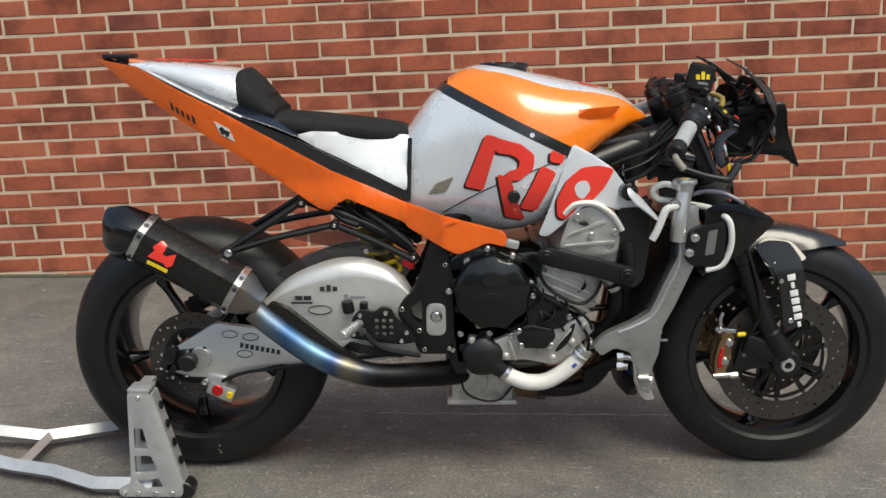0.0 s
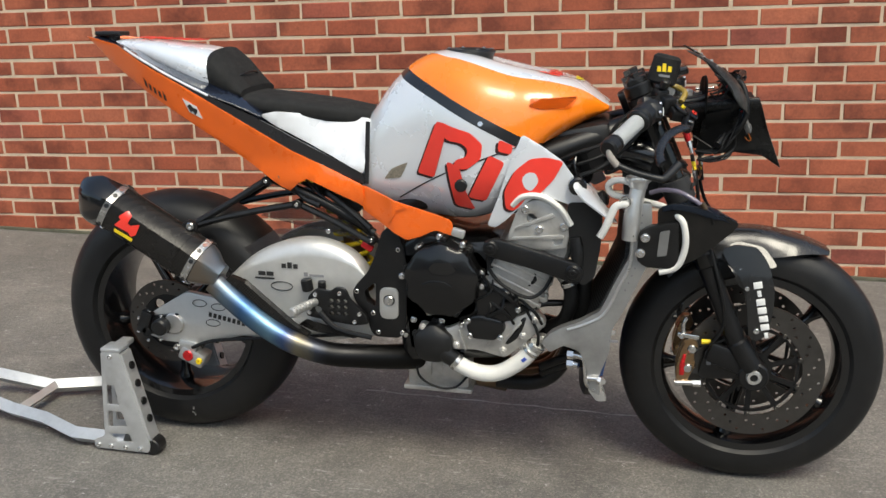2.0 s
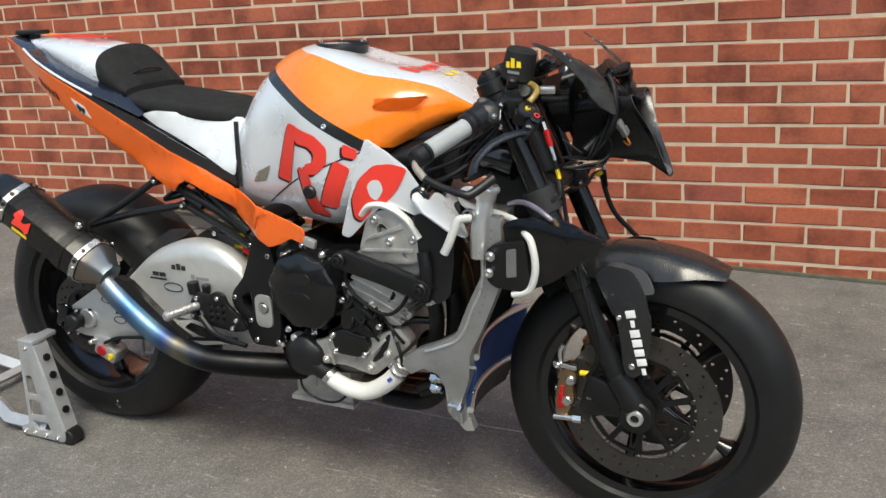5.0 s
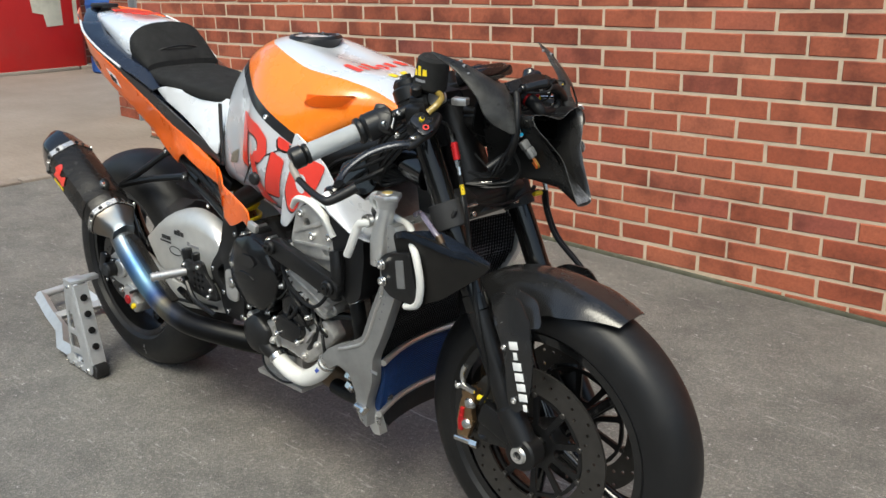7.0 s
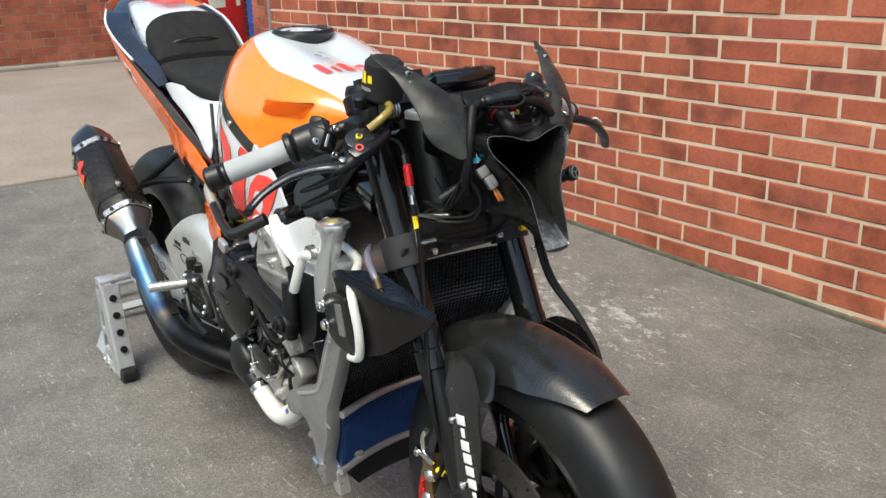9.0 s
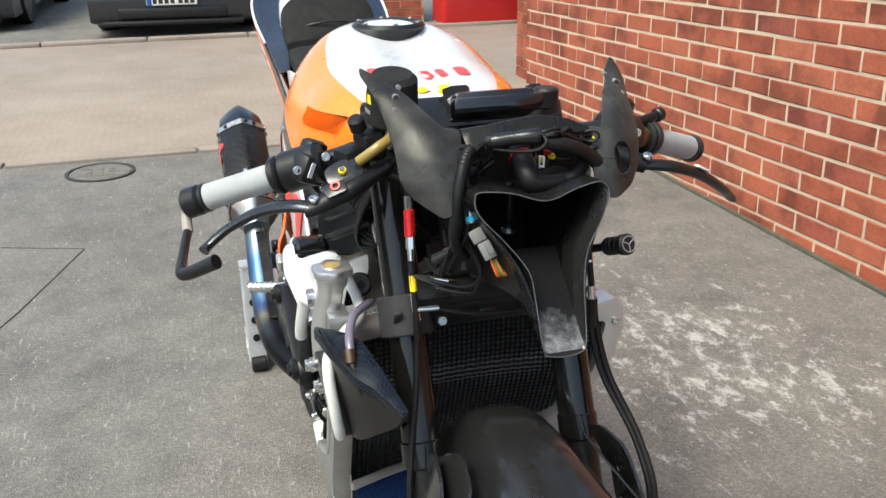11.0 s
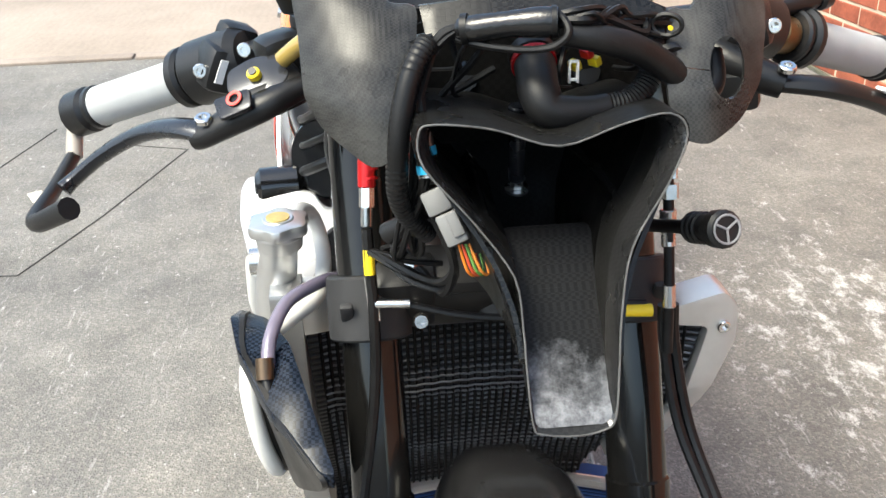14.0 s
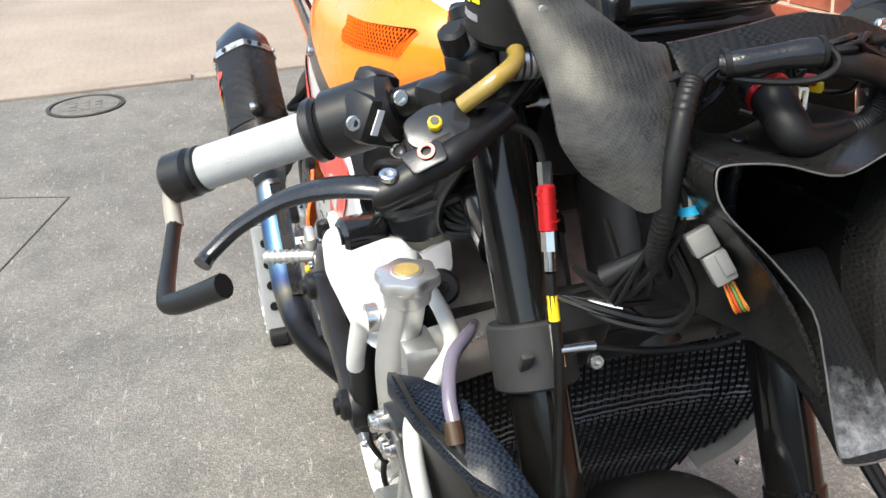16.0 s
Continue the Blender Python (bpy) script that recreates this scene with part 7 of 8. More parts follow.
# ---- handlebars and controls ----
for s in (-1, 1):
    inner, outer = (Vector((1.1715, -0.145, 0.9134)), Vector((1.082, -0.3245, 0.8445))) if s < 0 else (Vector((1.222, 0.152, 0.928)), Vector((1.114, 0.3415, 0.8605)))
    ax = (outer - inner).normalized()
    bar = part("clip_on_bar", joined(cyl(inner, outer, 0.011, seg=16), cyl(on_fork(-0.205, s * 0.100), inner + ax * 0.004, 0.012, seg=16), cyl(on_fork(-0.225, s * 0.100), on_fork(-0.185, s * 0.100), 0.033, seg=24, bevel=0.004)), BLACK, bike, "black clip-on handlebar")
    gi, go = inner + ax * 0.106, outer - ax * 0.010
    n = 26
    d_, u_, w_ = frame_of(ax)
    lp = []
    for i in range(n * 2):
        f = i / (n * 2 - 1)
        r = 0.0165 + (0.0004 if i % 2 else 0)
        lp.append([gi + (go - gi) * f + (u_ * math.cos(2 * math.pi * k / 20) + w_ * math.sin(2 * math.pi * k / 20)) * r for k in range(20)])
    grip = part("grip", rings(lp), GRIP, bar, "pale grey ribbed rubber grip")
    part("grip_flange", joined(cyl(gi - ax * 0.008, gi + ax * 0.004, 0.024, seg=24, bevel=0.003), cyl(gi - ax * 0.016, gi - ax * 0.009, 0.021, seg=24, bevel=0.002)), PLASTIC, grip)
    part("bar_end", joined(cyl(go, go + ax * 0.008, 0.0185, seg=20, bevel=0.002), cyl(go + ax * 0.008, go + ax * (0.034 if s < 0 else 0.018), 0.0195, seg=20, bevel=0.004)), PLASTIC, bar, "black bar end")
    if s > 0:
        part("brass_sleeve", cyl(gi - ax * 0.034, gi - ax * 0.017, 0.0145, seg=20, bevel=0.001), GOLD, bar, "brass bar sleeve")
    if s < 0:
        part("lever_guard", tube([tuple(go + ax * 0.022), (1.076, -0.345, 0.826), (1.092, -0.346, 0.806)], 0.007, 5, 10), surface("beige_guard_plastic", (0.30, 0.27, 0.24), 0.5), bar, "beige-grey lever guard stub")
        part("lever_guard", tube([(1.090, -0.346, 0.808, 0.006), (1.128, -0.353, 0.795, 0.006), (1.168, -0.358, 0.787, 0.007), (1.182, -0.352, 0.787, 0.008), (1.208, -0.318, 0.808, 0.009)], n=6, seg=10), PLASTIC, bar, "black bent lever guard")
    # switch housing
    hc = inner + ax * (0.068 if s < 0 else 0.030)
    turn = Matrix.Translation(hc) @ pose(0, 0, 0, s * 22, 8, -s * 28)
    box_ = part("switch_housing", joined(cyl(hc - ax * 0.028, hc + ax * 0.030, 0.0255, seg=28, bevel=0.006), moved(box((0.012, 0, 0.002), (0.034, 0.048, 0.036), 0.009), turn), moved(box((0.0, 0.004, 0.024), (0.024, 0.03, 0.022), 0.007), turn)), PLASTIC, bar, "black throttle housing" if s < 0 else "black switch housing")
    for k, (dx, dy, dz) in enumerate(((0.027, -0.022, 0.018), (0.027, -0.018, -0.02), (0.026, 0.012, 0.004))):
        part("housing_bolt", bolt(hc + Vector((dx, s * dy, dz)), (1, 0, 0.2), 0.0055, 0.005), CHROME, box_)
    part("housing_mark", box(tuple(hc + Vector((0.0335, s * -0.004, 0.004))), (0.001, 0.006, 0.018), 0, (s * 22, 8, -s * 28)), WHITE, box_)
    # master cylinder and lever
    pv = Vector((1.226, -0.206, 0.866)) if s < 0 else Vector((1.257, 0.190, 0.889))
    if s < 0:
        mc = part("master_cylinder", joined(tube([(1.206, -0.118, 0.900, 0.011), (1.222, -0.142, 0.893, 0.0105), (1.231, -0.165, 0.885, 0.012), (1.229, -0.188, 0.875, 0.012), (1.227, -0.206, 0.866, 0.0105), (1.224, -0.212, 0.864, 0.011)], n=5, seg=14, flat=0.85), box((1.208, -0.160, 0.890), (0.040, 0.046, 0.026), 0.007, (18, 10, 20)), box((1.186, -0.152, 0.905), (0.032, 0.034, 0.040), 0.008, (10, 0, 25))), BLACK, bar, "black brake master cylinder")
        cap_at = pose(1.216, -0.168, 0.8985, 14, 34, 8)
        part("cap_plate", moved(joined(slab(rounded([(-0.017, 0.018), (0.004, 0.024), (0.016, 0.012), (0.018, -0.010), (0.006, -0.022), (-0.012, -0.020), (-0.019, -0.002)], 0.006), -0.002, 0.004, 0.0012, "xy")), cap_at), surface("grey_anodised_cap", (0.055, 0.057, 0.062), 0.22, 0.7, 0.12, 80), mc, "grey anodised reservoir cap")
        part("body_plate", slab(rounded([(-0.006, 0.012), (0.010, 0.014), (0.014, -0.010), (-0.004, -0.016)], 0.004), 0, 0.004, 0.001, "xy"), surface("grey_anodised_body", (0.035, 0.036, 0.04), 0.24, 0.7, 0.12, 80), mc).matrix_basis = pose(1.236, -0.182, 0.8905, 20, 38, 0)
        part("clamp_half", joined(box((1.172, -0.128, 0.920), (0.030, 0.028, 0.034), 0.006, (10, 0, 25)), cyl((1.176, -0.140, 0.938), (1.182, -0.146, 0.956), 0.010, seg=14, bevel=0.003)), PLASTIC, mc)
    else:
        mc = part("master_cylinder", joined(tube([(1.200, 0.125, 0.912, 0.012), (1.225, 0.150, 0.905, 0.013), (1.248, 0.175, 0.894, 0.012), (1.257, 0.192, 0.889, 0.011)], n=4, seg=14), box((1.240, 0.165, 0.882), (0.024, 0.034, 0.030), 0.006, (10, 10, -20))), BLACK, bar, "black clutch lever perch")
    if s < 0:
        part("adjuster_dial", cyl((1.2165, -0.169, 0.9015), (1.2205, -0.1705, 0.9065), 0.0048, seg=18, bevel=0.001), YELLOW, mc, "yellow dial")
        part("dial_centre", cyl((1.220, -0.1703, 0.906), (1.2212, -0.1708, 0.9074), 0.0030, seg=12), INK, mc)
        part("red_mark", lathe([(0.0035, 0.0), (0.0058, 0.0), (0.0058, 0.001), (0.0035, 0.001)], (0, 0, 0), 18, "z"), RED, mc).matrix_basis = pose(1.2397, -0.1822, 0.8940, 20, 38, 0)
        part("red_mark", box((1.2115, -0.161, 0.9065), (0.008, 0.010, 0.0015), 0.0004, (14, 34, 8)), RED, mc)
    lev = part("hand_lever", tube([(1.226, -0.206, 0.866, 0.011), (1.216, -0.222, 0.867, 0.0115), (1.198, -0.244, 0.862, 0.0115), (1.181, -0.270, 0.851, 0.0105), (1.171, -0.300, 0.833, 0.0092), (1.172, -0.322, 0.817, 0.0092), (1.177, -0.330, 0.811, 0.0105)] if s < 0 else [(1.257, 0.190, 0.889, 0.010), (1.262, 0.225, 0.885, 0.0115), (1.252, 0.268, 0.869, 0.011), (1.228, 0.318, 0.840, 0.010), (1.190, 0.364, 0.808, 0.008)], n=7, seg=14, flat=0.62), LEVER if s < 0 else BLACK, bar, "dark grey flat brake lever" if s < 0 else "glossy black clutch lever")
    part("lever_pivot", bolt(tuple(pv + Vector((0.006, 0, 0.011))), (0.3, 0, 1), 0.0062, 0.004), CHROME, lev)
    if s > 0:
        part("lever_mark", box((1.2585, 0.270, 0.8775), (0.008, 0.026, 0.003), 0.0012, (-26, 0, 20)), WHITE, lev)
        part("thumb_lever", tube([(1.19, 0.165, 0.918), (1.186, 0.20, 0.921), (1.174, 0.235, 0.923), (1.163, 0.258, 0.925)], 0.0062, 5, 10), BLACK, bar)
        part("clutch_reservoir", cyl((1.186, 0.182, 0.905), (1.174, 0.203, 0.952), 0.0165, 0.015, seg=24, bevel=0.004), GLOSSB, bar, "dark blue-black capped cylinder")
        part("adjuster_wheel", cyl((1.166, 0.253, 0.9245), (1.160, 0.264, 0.9255), 0.0095, seg=10, bevel=0.002), PLASTIC, bar)
# brake fluid bottle in its black cuff
cuff = part("reservoir_cuff", moved(joined(cyl((0, 0, -0.03), (0, 0, 0.032), 0.0315, 0.029, seg=28, bevel=0.006)), pose(1.178, -0.100, 0.973, 0, 12, 0)), FOAM, bike, "black towelling cuff with a yellow mark round the fluid bottle")
cs_ = moved(cyl((0, 0, -0.03), (0, 0, 0.032), 0.0315, 0.029, seg=28), pose(1.178, -0.100, 0.973, 0, 12, 0))
for k, (x0, h) in enumerate(((1.162, 0.010), (1.172, 0.016), (1.183, 0.010))):
    part("yellow_mark", wrapped([(x0, 0.972), (x0 + 0.008, 0.971), (x0 + 0.008, 0.972 + h), (x0 + 0.001, 0.973 + h)], cs_, -1, 0.001, 0.008), YELLOW, cuff)
part("grey_mark", wrapped([(1.166, 0.962), (1.188, 0.959), (1.188, 0.964), (1.166, 0.967)], cs_, -1, 0.001, 0.008), GREYINK, cuff)
part("fluid_hose", tube([(1.185, -0.105, 0.945), (1.21, -0.11, 0.937), (1.222, -0.13, 0.928), (1.214, -0.15, 0.912)], 0.0062, 6, 12), YHOSE, bike, "clear yellow fluid hose")
part("ribbed_cap", joined(*[cyl((1.19, -0.11 + 0.005 * k, 0.93), (1.19, -0.107 + 0.005 * k, 0.93), 0.013, seg=14) for k in range(5)]), BRUSHED, bike)
# instrument panel
dash = part("dash_panel", joined(box((1.215, 0.015, 0.966), (0.035, 0.112, 0.020), 0.006, (0, -18, 0)), box((1.198, 0.015, 0.962), (0.045, 0.10, 0.030), 0.006, (0, -22, 0))), GLOSSB, bike, "black instrument panel seen from behind")
part("dash_stay", bent([(-0.05, 0.94), (0.09, 0.94), (0.06, 0.90), (-0.02, 0.90)], lambda y, z: 1.20, 0.004, "yz"), PLASTIC, dash)
for y in (0.092,):
    part("dash_knob", cyl((1.18, y, 0.95), (1.18, y, 0.975), 0.016, seg=20, bevel=0.003), PLASTIC, dash)

# ---- fairing bracket with its two horns ----
def horn_swell(y, z):
    """How far a horn's skin stands proud: most along its middle line."""
    out = 0.0
    for mid, half in (([(0.88, -0.088), (0.92, -0.093), (0.96, -0.097), (0.99, -0.119), (1.015, -0.138)], [(0.88, 0.026), (0.92, 0.036), (0.96, 0.035), (0.99, 0.019), (1.015, 0.009)]), ([(0.88, 0.106), (0.92, 0.111), (0.955, 0.122), (0.98, 0.132), (1.01, 0.146)], [(0.88, 0.026), (0.92, 0.032), (0.955, 0.029), (0.98, 0.018), (1.01, 0.010)])):
        m, h = lerp(mid, z), lerp(half, z)
        out += 0.33 * h * max(0, 1 - ((y - m) / h) ** 2)
    return out


def horn_x(y, z):
    d = abs(y - 0.01)
    return horn_swell(y, z) + lerp([(0.86, 1.343), (0.886, 1.338), (0.915, 1.329), (0.942, 1.315), (0.97, 1.291), (0.997, 1.262), (1.02, 1.22)], z) + 1.3 * (0.0164 - d * d)


RIGHT_LOBE = [(-0.060, 0.9655), (-0.076, 0.966), (-0.093, 0.983), (-0.107, 0.997), (-0.126, 1.009), (-0.145, 1.019), (-0.147, 1.012), (-0.137, 0.99), (-0.130, 0.949), (-0.129, 0.919), (-0.120, 0.903), (-0.092, 0.884), (-0.080, 0.889), (-0.072, 0.905), (-0.064, 0.938)]
LEFT_LOBE = [(0.085, 0.9585), (0.099, 0.955), (0.115, 0.982), (0.133, 1.005), (0.152, 1.017), (0.155, 1.007), (0.149, 0.978), (0.150, 0.954), (0.142, 0.915), (0.126, 0.898), (0.102, 0.887), (0.082, 0.892), (0.079, 0.93)]
ARCH = [(-0.0595, 0.965), (-0.03, 0.968), (0.01, 0.9725), (0.032, 0.973), (0.061, 0.968), (0.0845, 0.958), (0.0785, 0.935), (0.070, 0.946), (0.01, 0.953), (-0.045, 0.948), (-0.0555, 0.938)]
fb = part("fairing_bracket", bent(rounded(RIGHT_LOBE, 0.005, 2), horn_x, 0.003, "yz", 0.006, 0.0008), CARBONG, bike, "scuffed carbon fairing bracket with two upright horns")
# the left lobe has an oval cable hole; a hairline joint leads from its edge to the hole
lobe = rounded(LEFT_LOBE, 0.005, 2)
near = min(range(len(lobe)), key=lambda i: (lobe[i][0] - 0.080) ** 2 + (lobe[i][1] - 0.928) ** 2)
turn_way = 1 if sum(p[0] * q[1] - q[0] * p[1] for p, q in zip(lobe, lobe[1:] + lobe[:1])) > 0 else -1
oval = [(0.116 + 0.0115 * math.cos(math.pi + a), 0.927 + 0.0165 * math.sin(math.pi + a)) for a in [-turn_way * (0.02 + (2 * math.pi - 0.04) * k / 28) for k in range(29)]]
part("bracket_lobe", bent(lobe[:near + 1] + oval + [(lobe[near][0], lobe[near][1] + turn_way * 0.0004 * -1)] + lobe[near + 1:], horn_x, 0.003, "yz", 0.006), CARBONG, fb, "scuffed carbon horn with an oval cable hole")
part("bracket_arch", bent(ARCH, lambda y, z: horn_x(y, z) + 0.0002, 0.0028, "yz", 0.010, 0.0006), CARBONM, fb, "dark carbon arch between the horns")
# face behind the opening, in the carbon darkened for shade
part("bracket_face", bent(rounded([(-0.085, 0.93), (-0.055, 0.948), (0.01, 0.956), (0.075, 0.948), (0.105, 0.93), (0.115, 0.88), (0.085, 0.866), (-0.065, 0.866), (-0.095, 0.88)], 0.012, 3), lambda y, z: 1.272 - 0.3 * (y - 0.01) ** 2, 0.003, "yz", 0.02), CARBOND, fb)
for s in (-1, 1):
    yy = 0.01 + s * 0.128
    ob = part("horn_screw", joined(*[cyl((horn_x(yy + dy, 0.994 + dz) - 0.002, yy + dy, 0.994 + dz), (horn_x(yy + dy, 0.994 + dz) + 0.0032, yy + dy, 0.994 + dz), r * 0.85, seg=12) for dy, dz, r in ((0, 0, 0.005), (-s * 0.007, 0.008, 0.003), (s * 0.004, -0.010, 0.003))]), GREYINK, fb)
    part("horn_hole", cyl((horn_x(yy, 0.994) + 0.002, yy, 0.994), (horn_x(yy, 0.994) + 0.0038, yy, 0.994), 0.0033, seg=12), INK, fb)
for y in (-0.03, 0.05):
    part("bracket_arm", tube([(1.20, y, 0.90), (1.24, y, 0.90), (1.275, y, 0.91)], 0.009, 4, 10), BLACK, fb)
part("hole_bolt", joined(cyl((1.262, 0.121, 0.915), (1.300, 0.121, 0.919), 0.003, seg=10), bolt((1.300, 0.121, 0.919), (1, 0, 0.2), 0.005, 0.005)), CHROME, fb)

# nose intake: an open trough that narrows to a lip below
RIM = [(-0.068, 0.913), (-0.059, 0.917), (-0.027, 0.913), (0.009, 0.903), (0.045, 0.912), (0.072, 0.916), (0.081, 0.905), (0.069, 0.881), (0.047, 0.85), (0.039, 0.815), (0.0365, 0.790), (0.033, 0.764), (0.026, 0.758), (0.01, 0.756), (-0.008, 0.758), (-0.014, 0.763), (-0.016, 0.794), (-0.0165, 0.81), (-0.02, 0.839), (-0.041, 0.868), (-0.066, 0.896)]


def rim_loop(shrink=0.0, back=0.0):
    """The mouth of the intake, drawn in by shrink and pushed back; the lower lip hardly goes back."""
    out = []
    for q in spline([(0, y, z) for y, z in RIM], 4, True):
        y, z = q[1], q[2]
        x = 1.380 + (0.917 - z) * 0.42 - back
        out.append((x, 0.010 + (y - 0.010) * (1 - shrink / 0.05), z - shrink * (0.8 if z > 0.84 else 0.1) - 0.10 * back * (z > 0.86) + min(1, back / 0.05) * max(0, 0.79 - z)))
    return out


nose = part("nose_intake", rings([rim_loop(0.004, 0.16), rim_loop(0.002, 0.10), rim_loop(0, 0.04), rim_loop(0, 0)], caps=False), CARBONM, bike, "black carbon nose intake, open in front")
part("intake_mouth", rings([rim_loop(0, 0), rim_loop(0.002, 0.002), rim_loop(0.005, 0.010), rim_loop(0.006, 0.022)], caps=False), CARBONS, nose, "rounded carbon mouth")
part("intake_throat", rings([rim_loop(0.006, 0.022), rim_loop(0.0065, 0.034), rim_loop(0.0065, 0.05)], caps=False), CARBONM, nose)
# from here back the carbon's colour is darkened as recess shade
part("intake_lining", rings([rim_loop(0.0065, 0.05), rim_loop(0.006, 0.10), rim_loop(0.010, 0.16)], caps=False), CARBOND, nose, "carbon inside of the intake, coloured near black for its deep shade")
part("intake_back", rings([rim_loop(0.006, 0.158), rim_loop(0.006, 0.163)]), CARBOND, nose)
part("intake_lip", tube(rim_loop(0.001, -0.0005), 0.0006, 1, 6, True), LIP, nose, "pale worn edge")
part("lip_tongue", bent(rounded([(-0.012, 0.7595), (0.031, 0.7595), (0.0335, 0.790), (0.0355, 0.815), (0.0385, 0.836), (-0.0175, 0.836), (-0.0155, 0.810), (-0.0135, 0.785)], 0.005), lambda y, z: 1.380 + (0.917 - z) * 0.42 - 0.004 - 0.9 * max(0, z - 0.764), 0.002, "yz", 0.005), SCUFF, nose, "scuffed pale carbon tongue")
rod = part("intake_rod", cyl((1.306, -0.001, 0.900), (1.297, 0.001, 0.846), 0.0055, seg=16, bevel=0.001), LEVER, nose, "glossy black upright rod inside the intake")
part("rod_nut", joined(cyl((1.297, 0.001, 0.847), (1.296, 0.001, 0.841), 0.0045, seg=6), cyl((1.296, 0.001, 0.841), (1.2955, 0.001, 0.839), 0.008, seg=16)), STEEL, rod)
WEB_R = [(0.78, -0.0165), (0.84, -0.021), (0.868, -0.042), (0.9, -0.066)]
WEB_L = [(0.78, 0.0375), (0.815, 0.0395), (0.85, 0.048), (0.881, 0.070), (0.905, 0.080)]
for s, web in ((-1, WEB_R), (1, WEB_L)):
    part("side_web", bent(rounded([(1.26, 0.784), (1.31, 0.787), (1.357, 0.797), (1.402, 0.800), (1.430, 0.790), (1.405, 0.84), (1.385, 0.885), (1.34, 0.895), (1.27, 0.878)], 0.006), lambda x, z: smooth(web, z) + s * (0.001 + 0.12 * max(0, 1.42 - x)), -s * 0.003, cell=0.012), CARBONM, nose, "carbon weave side web")

# ---- wiring behind the nose ----
TAPE = surface("glossy_black_tape", (0.009, 0.009, 0.0095), 0.22, 0, 0.15, 60, 0.2, 300, spec=0.5)
loom = part("wiring_loom", tube([(1.333, -0.038, 0.955, 0.0062), (1.338, -0.030, 0.956, 0.0078), (1.344, -0.012, 0.959, 0.0074), (1.349, 0.004, 0.9605, 0.0086), (1.352, 0.014, 0.961, 0.0080)], n=6, seg=14), TAPE, bike, "black wiring loom with taped joints and plugs")
for p0, p1 in (((1.334, -0.037, 0.955), (1.335, -0.0335, 0.9554)), ((1.351, 0.0105, 0.961), (1.3515, 0.0130, 0.9611))):
    part("tape_end", cyl(p0, p1, 0.0088, seg=16), HOSE, loom)


def ribbed(pts, r, name="conduit", parent=None):
    line = spline(pts, 14)
    q = [tuple(p[:3]) + (r * (1.0 if i % 2 else 0.90),) for i, p in enumerate(line)]
    return part(name, tube(q, n=1, seg=10), HOSE, parent or loom, "ribbed black conduit")


ribbed([(1.336, -0.056, 0.950), (1.346, -0.066, 0.938), (1.354, -0.0745, 0.912), (1.356, -0.0780, 0.885), (1.350, -0.0780, 0.862), (1.338, -0.071, 0.842), (1.327, -0.060, 0.826)], 0.0068)
part("foam_hose", tube([(1.351, 0.016, 0.954, 0.0068), (1.352, 0.035, 0.951, 0.0078), (1.348, 0.058, 0.943, 0.0082), (1.341, 0.080, 0.929, 0.0082), (1.335, 0.096, 0.914, 0.0078), (1.331, 0.108, 0.909, 0.0072), (1.325, 0.115, 0.916, 0.007), (1.315, 0.115, 0.930, 0.007)], n=8, seg=14), HOSE, loom, "dark sleeved cable")
elbow = part("hose_elbow", tube([(1.310, 0.007, 0.933, 0.0125), (1.324, 0.007, 0.9265, 0.0125), (1.338, 0.007, 0.9165, 0.0122), (1.344, 0.013, 0.908, 0.0110), (1.344, 0.032, 0.907, 0.0085), (1.342, 0.046, 0.908, 0.0080)], n=7, seg=18), HOSE, loom, "black rubber elbow with a red ring")
ribbed([(1.342, 0.045, 0.908), (1.341, 0.060, 0.911), (1.337, 0.071, 0.921), (1.331, 0.074, 0.934), (1.322, 0.071, 0.945)], 0.0076, parent=loom)
part("red_ring", cyl((1.316, 0.007, 0.9303), (1.3195, 0.007, 0.9286), 0.0137, seg=24), REDAN, elbow)
part("hose_collar", cyl((1.308, 0.007, 0.934), (1.3155, 0.007, 0.9305), 0.0142, seg=24, bevel=0.001), PLASTIC, elbow)
part("grey_box_plug", box((1.333, 0.073, 0.909), (0.012, 0.015, 0.019), 0.002, (8, -20, 0)), surface("beige_grey_plastic", (0.22, 0.22, 0.20), 0.5, 0, 0.1, 60), loom, "grey plastic block")
part("sensor_eye", tube([(1.335 + 0.004 * math.cos(t), 0.080 + 0.0075 * math.cos(t), 0.952 + 0.006 * math.sin(t)) for t in [k * 0.628 for k in range(10)]], 0.0016, 2, 6, True), HOSE, loom)
part("yellow_speck", cyl((1.338, 0.081, 0.951), (1.3395, 0.081, 0.951), 0.0014, seg=10), YELLOW, loom)
part("round_plug", joined(cyl((1.322, 0.083, 0.935), (1.335, 0.085, 0.928), 0.0085, seg=16, bevel=0.002), cyl((1.330, 0.083, 0.933), (1.334, 0.084, 0.931), 0.0098, seg=16)), PLASTIC, loom)
part("under_wire", tube([(1.334, -0.040, 0.950), (1.343, -0.025, 0.9475), (1.352, -0.005, 0.9465), (1.358, 0.010, 0.949), (1.359, 0.018, 0.956), (1.354, 0.016, 0.963), (1.350, 0.010, 0.967)], 0.0022, 7, 8), HOSE, loom)
part("white_clip", joined(box((1.318, 0.0285, 0.9225), (0.003, 0.0015, 0.013), 0.0004), box((1.318, 0.0335, 0.9225), (0.003, 0.0015, 0.013), 0.0004), box((1.318, 0.031, 0.929), (0.003, 0.006, 0.0015), 0.0004), box((1.318, 0.031, 0.918), (0.003, 0.006, 0.0015), 0.0004)), WHITE, loom, "small white clip")
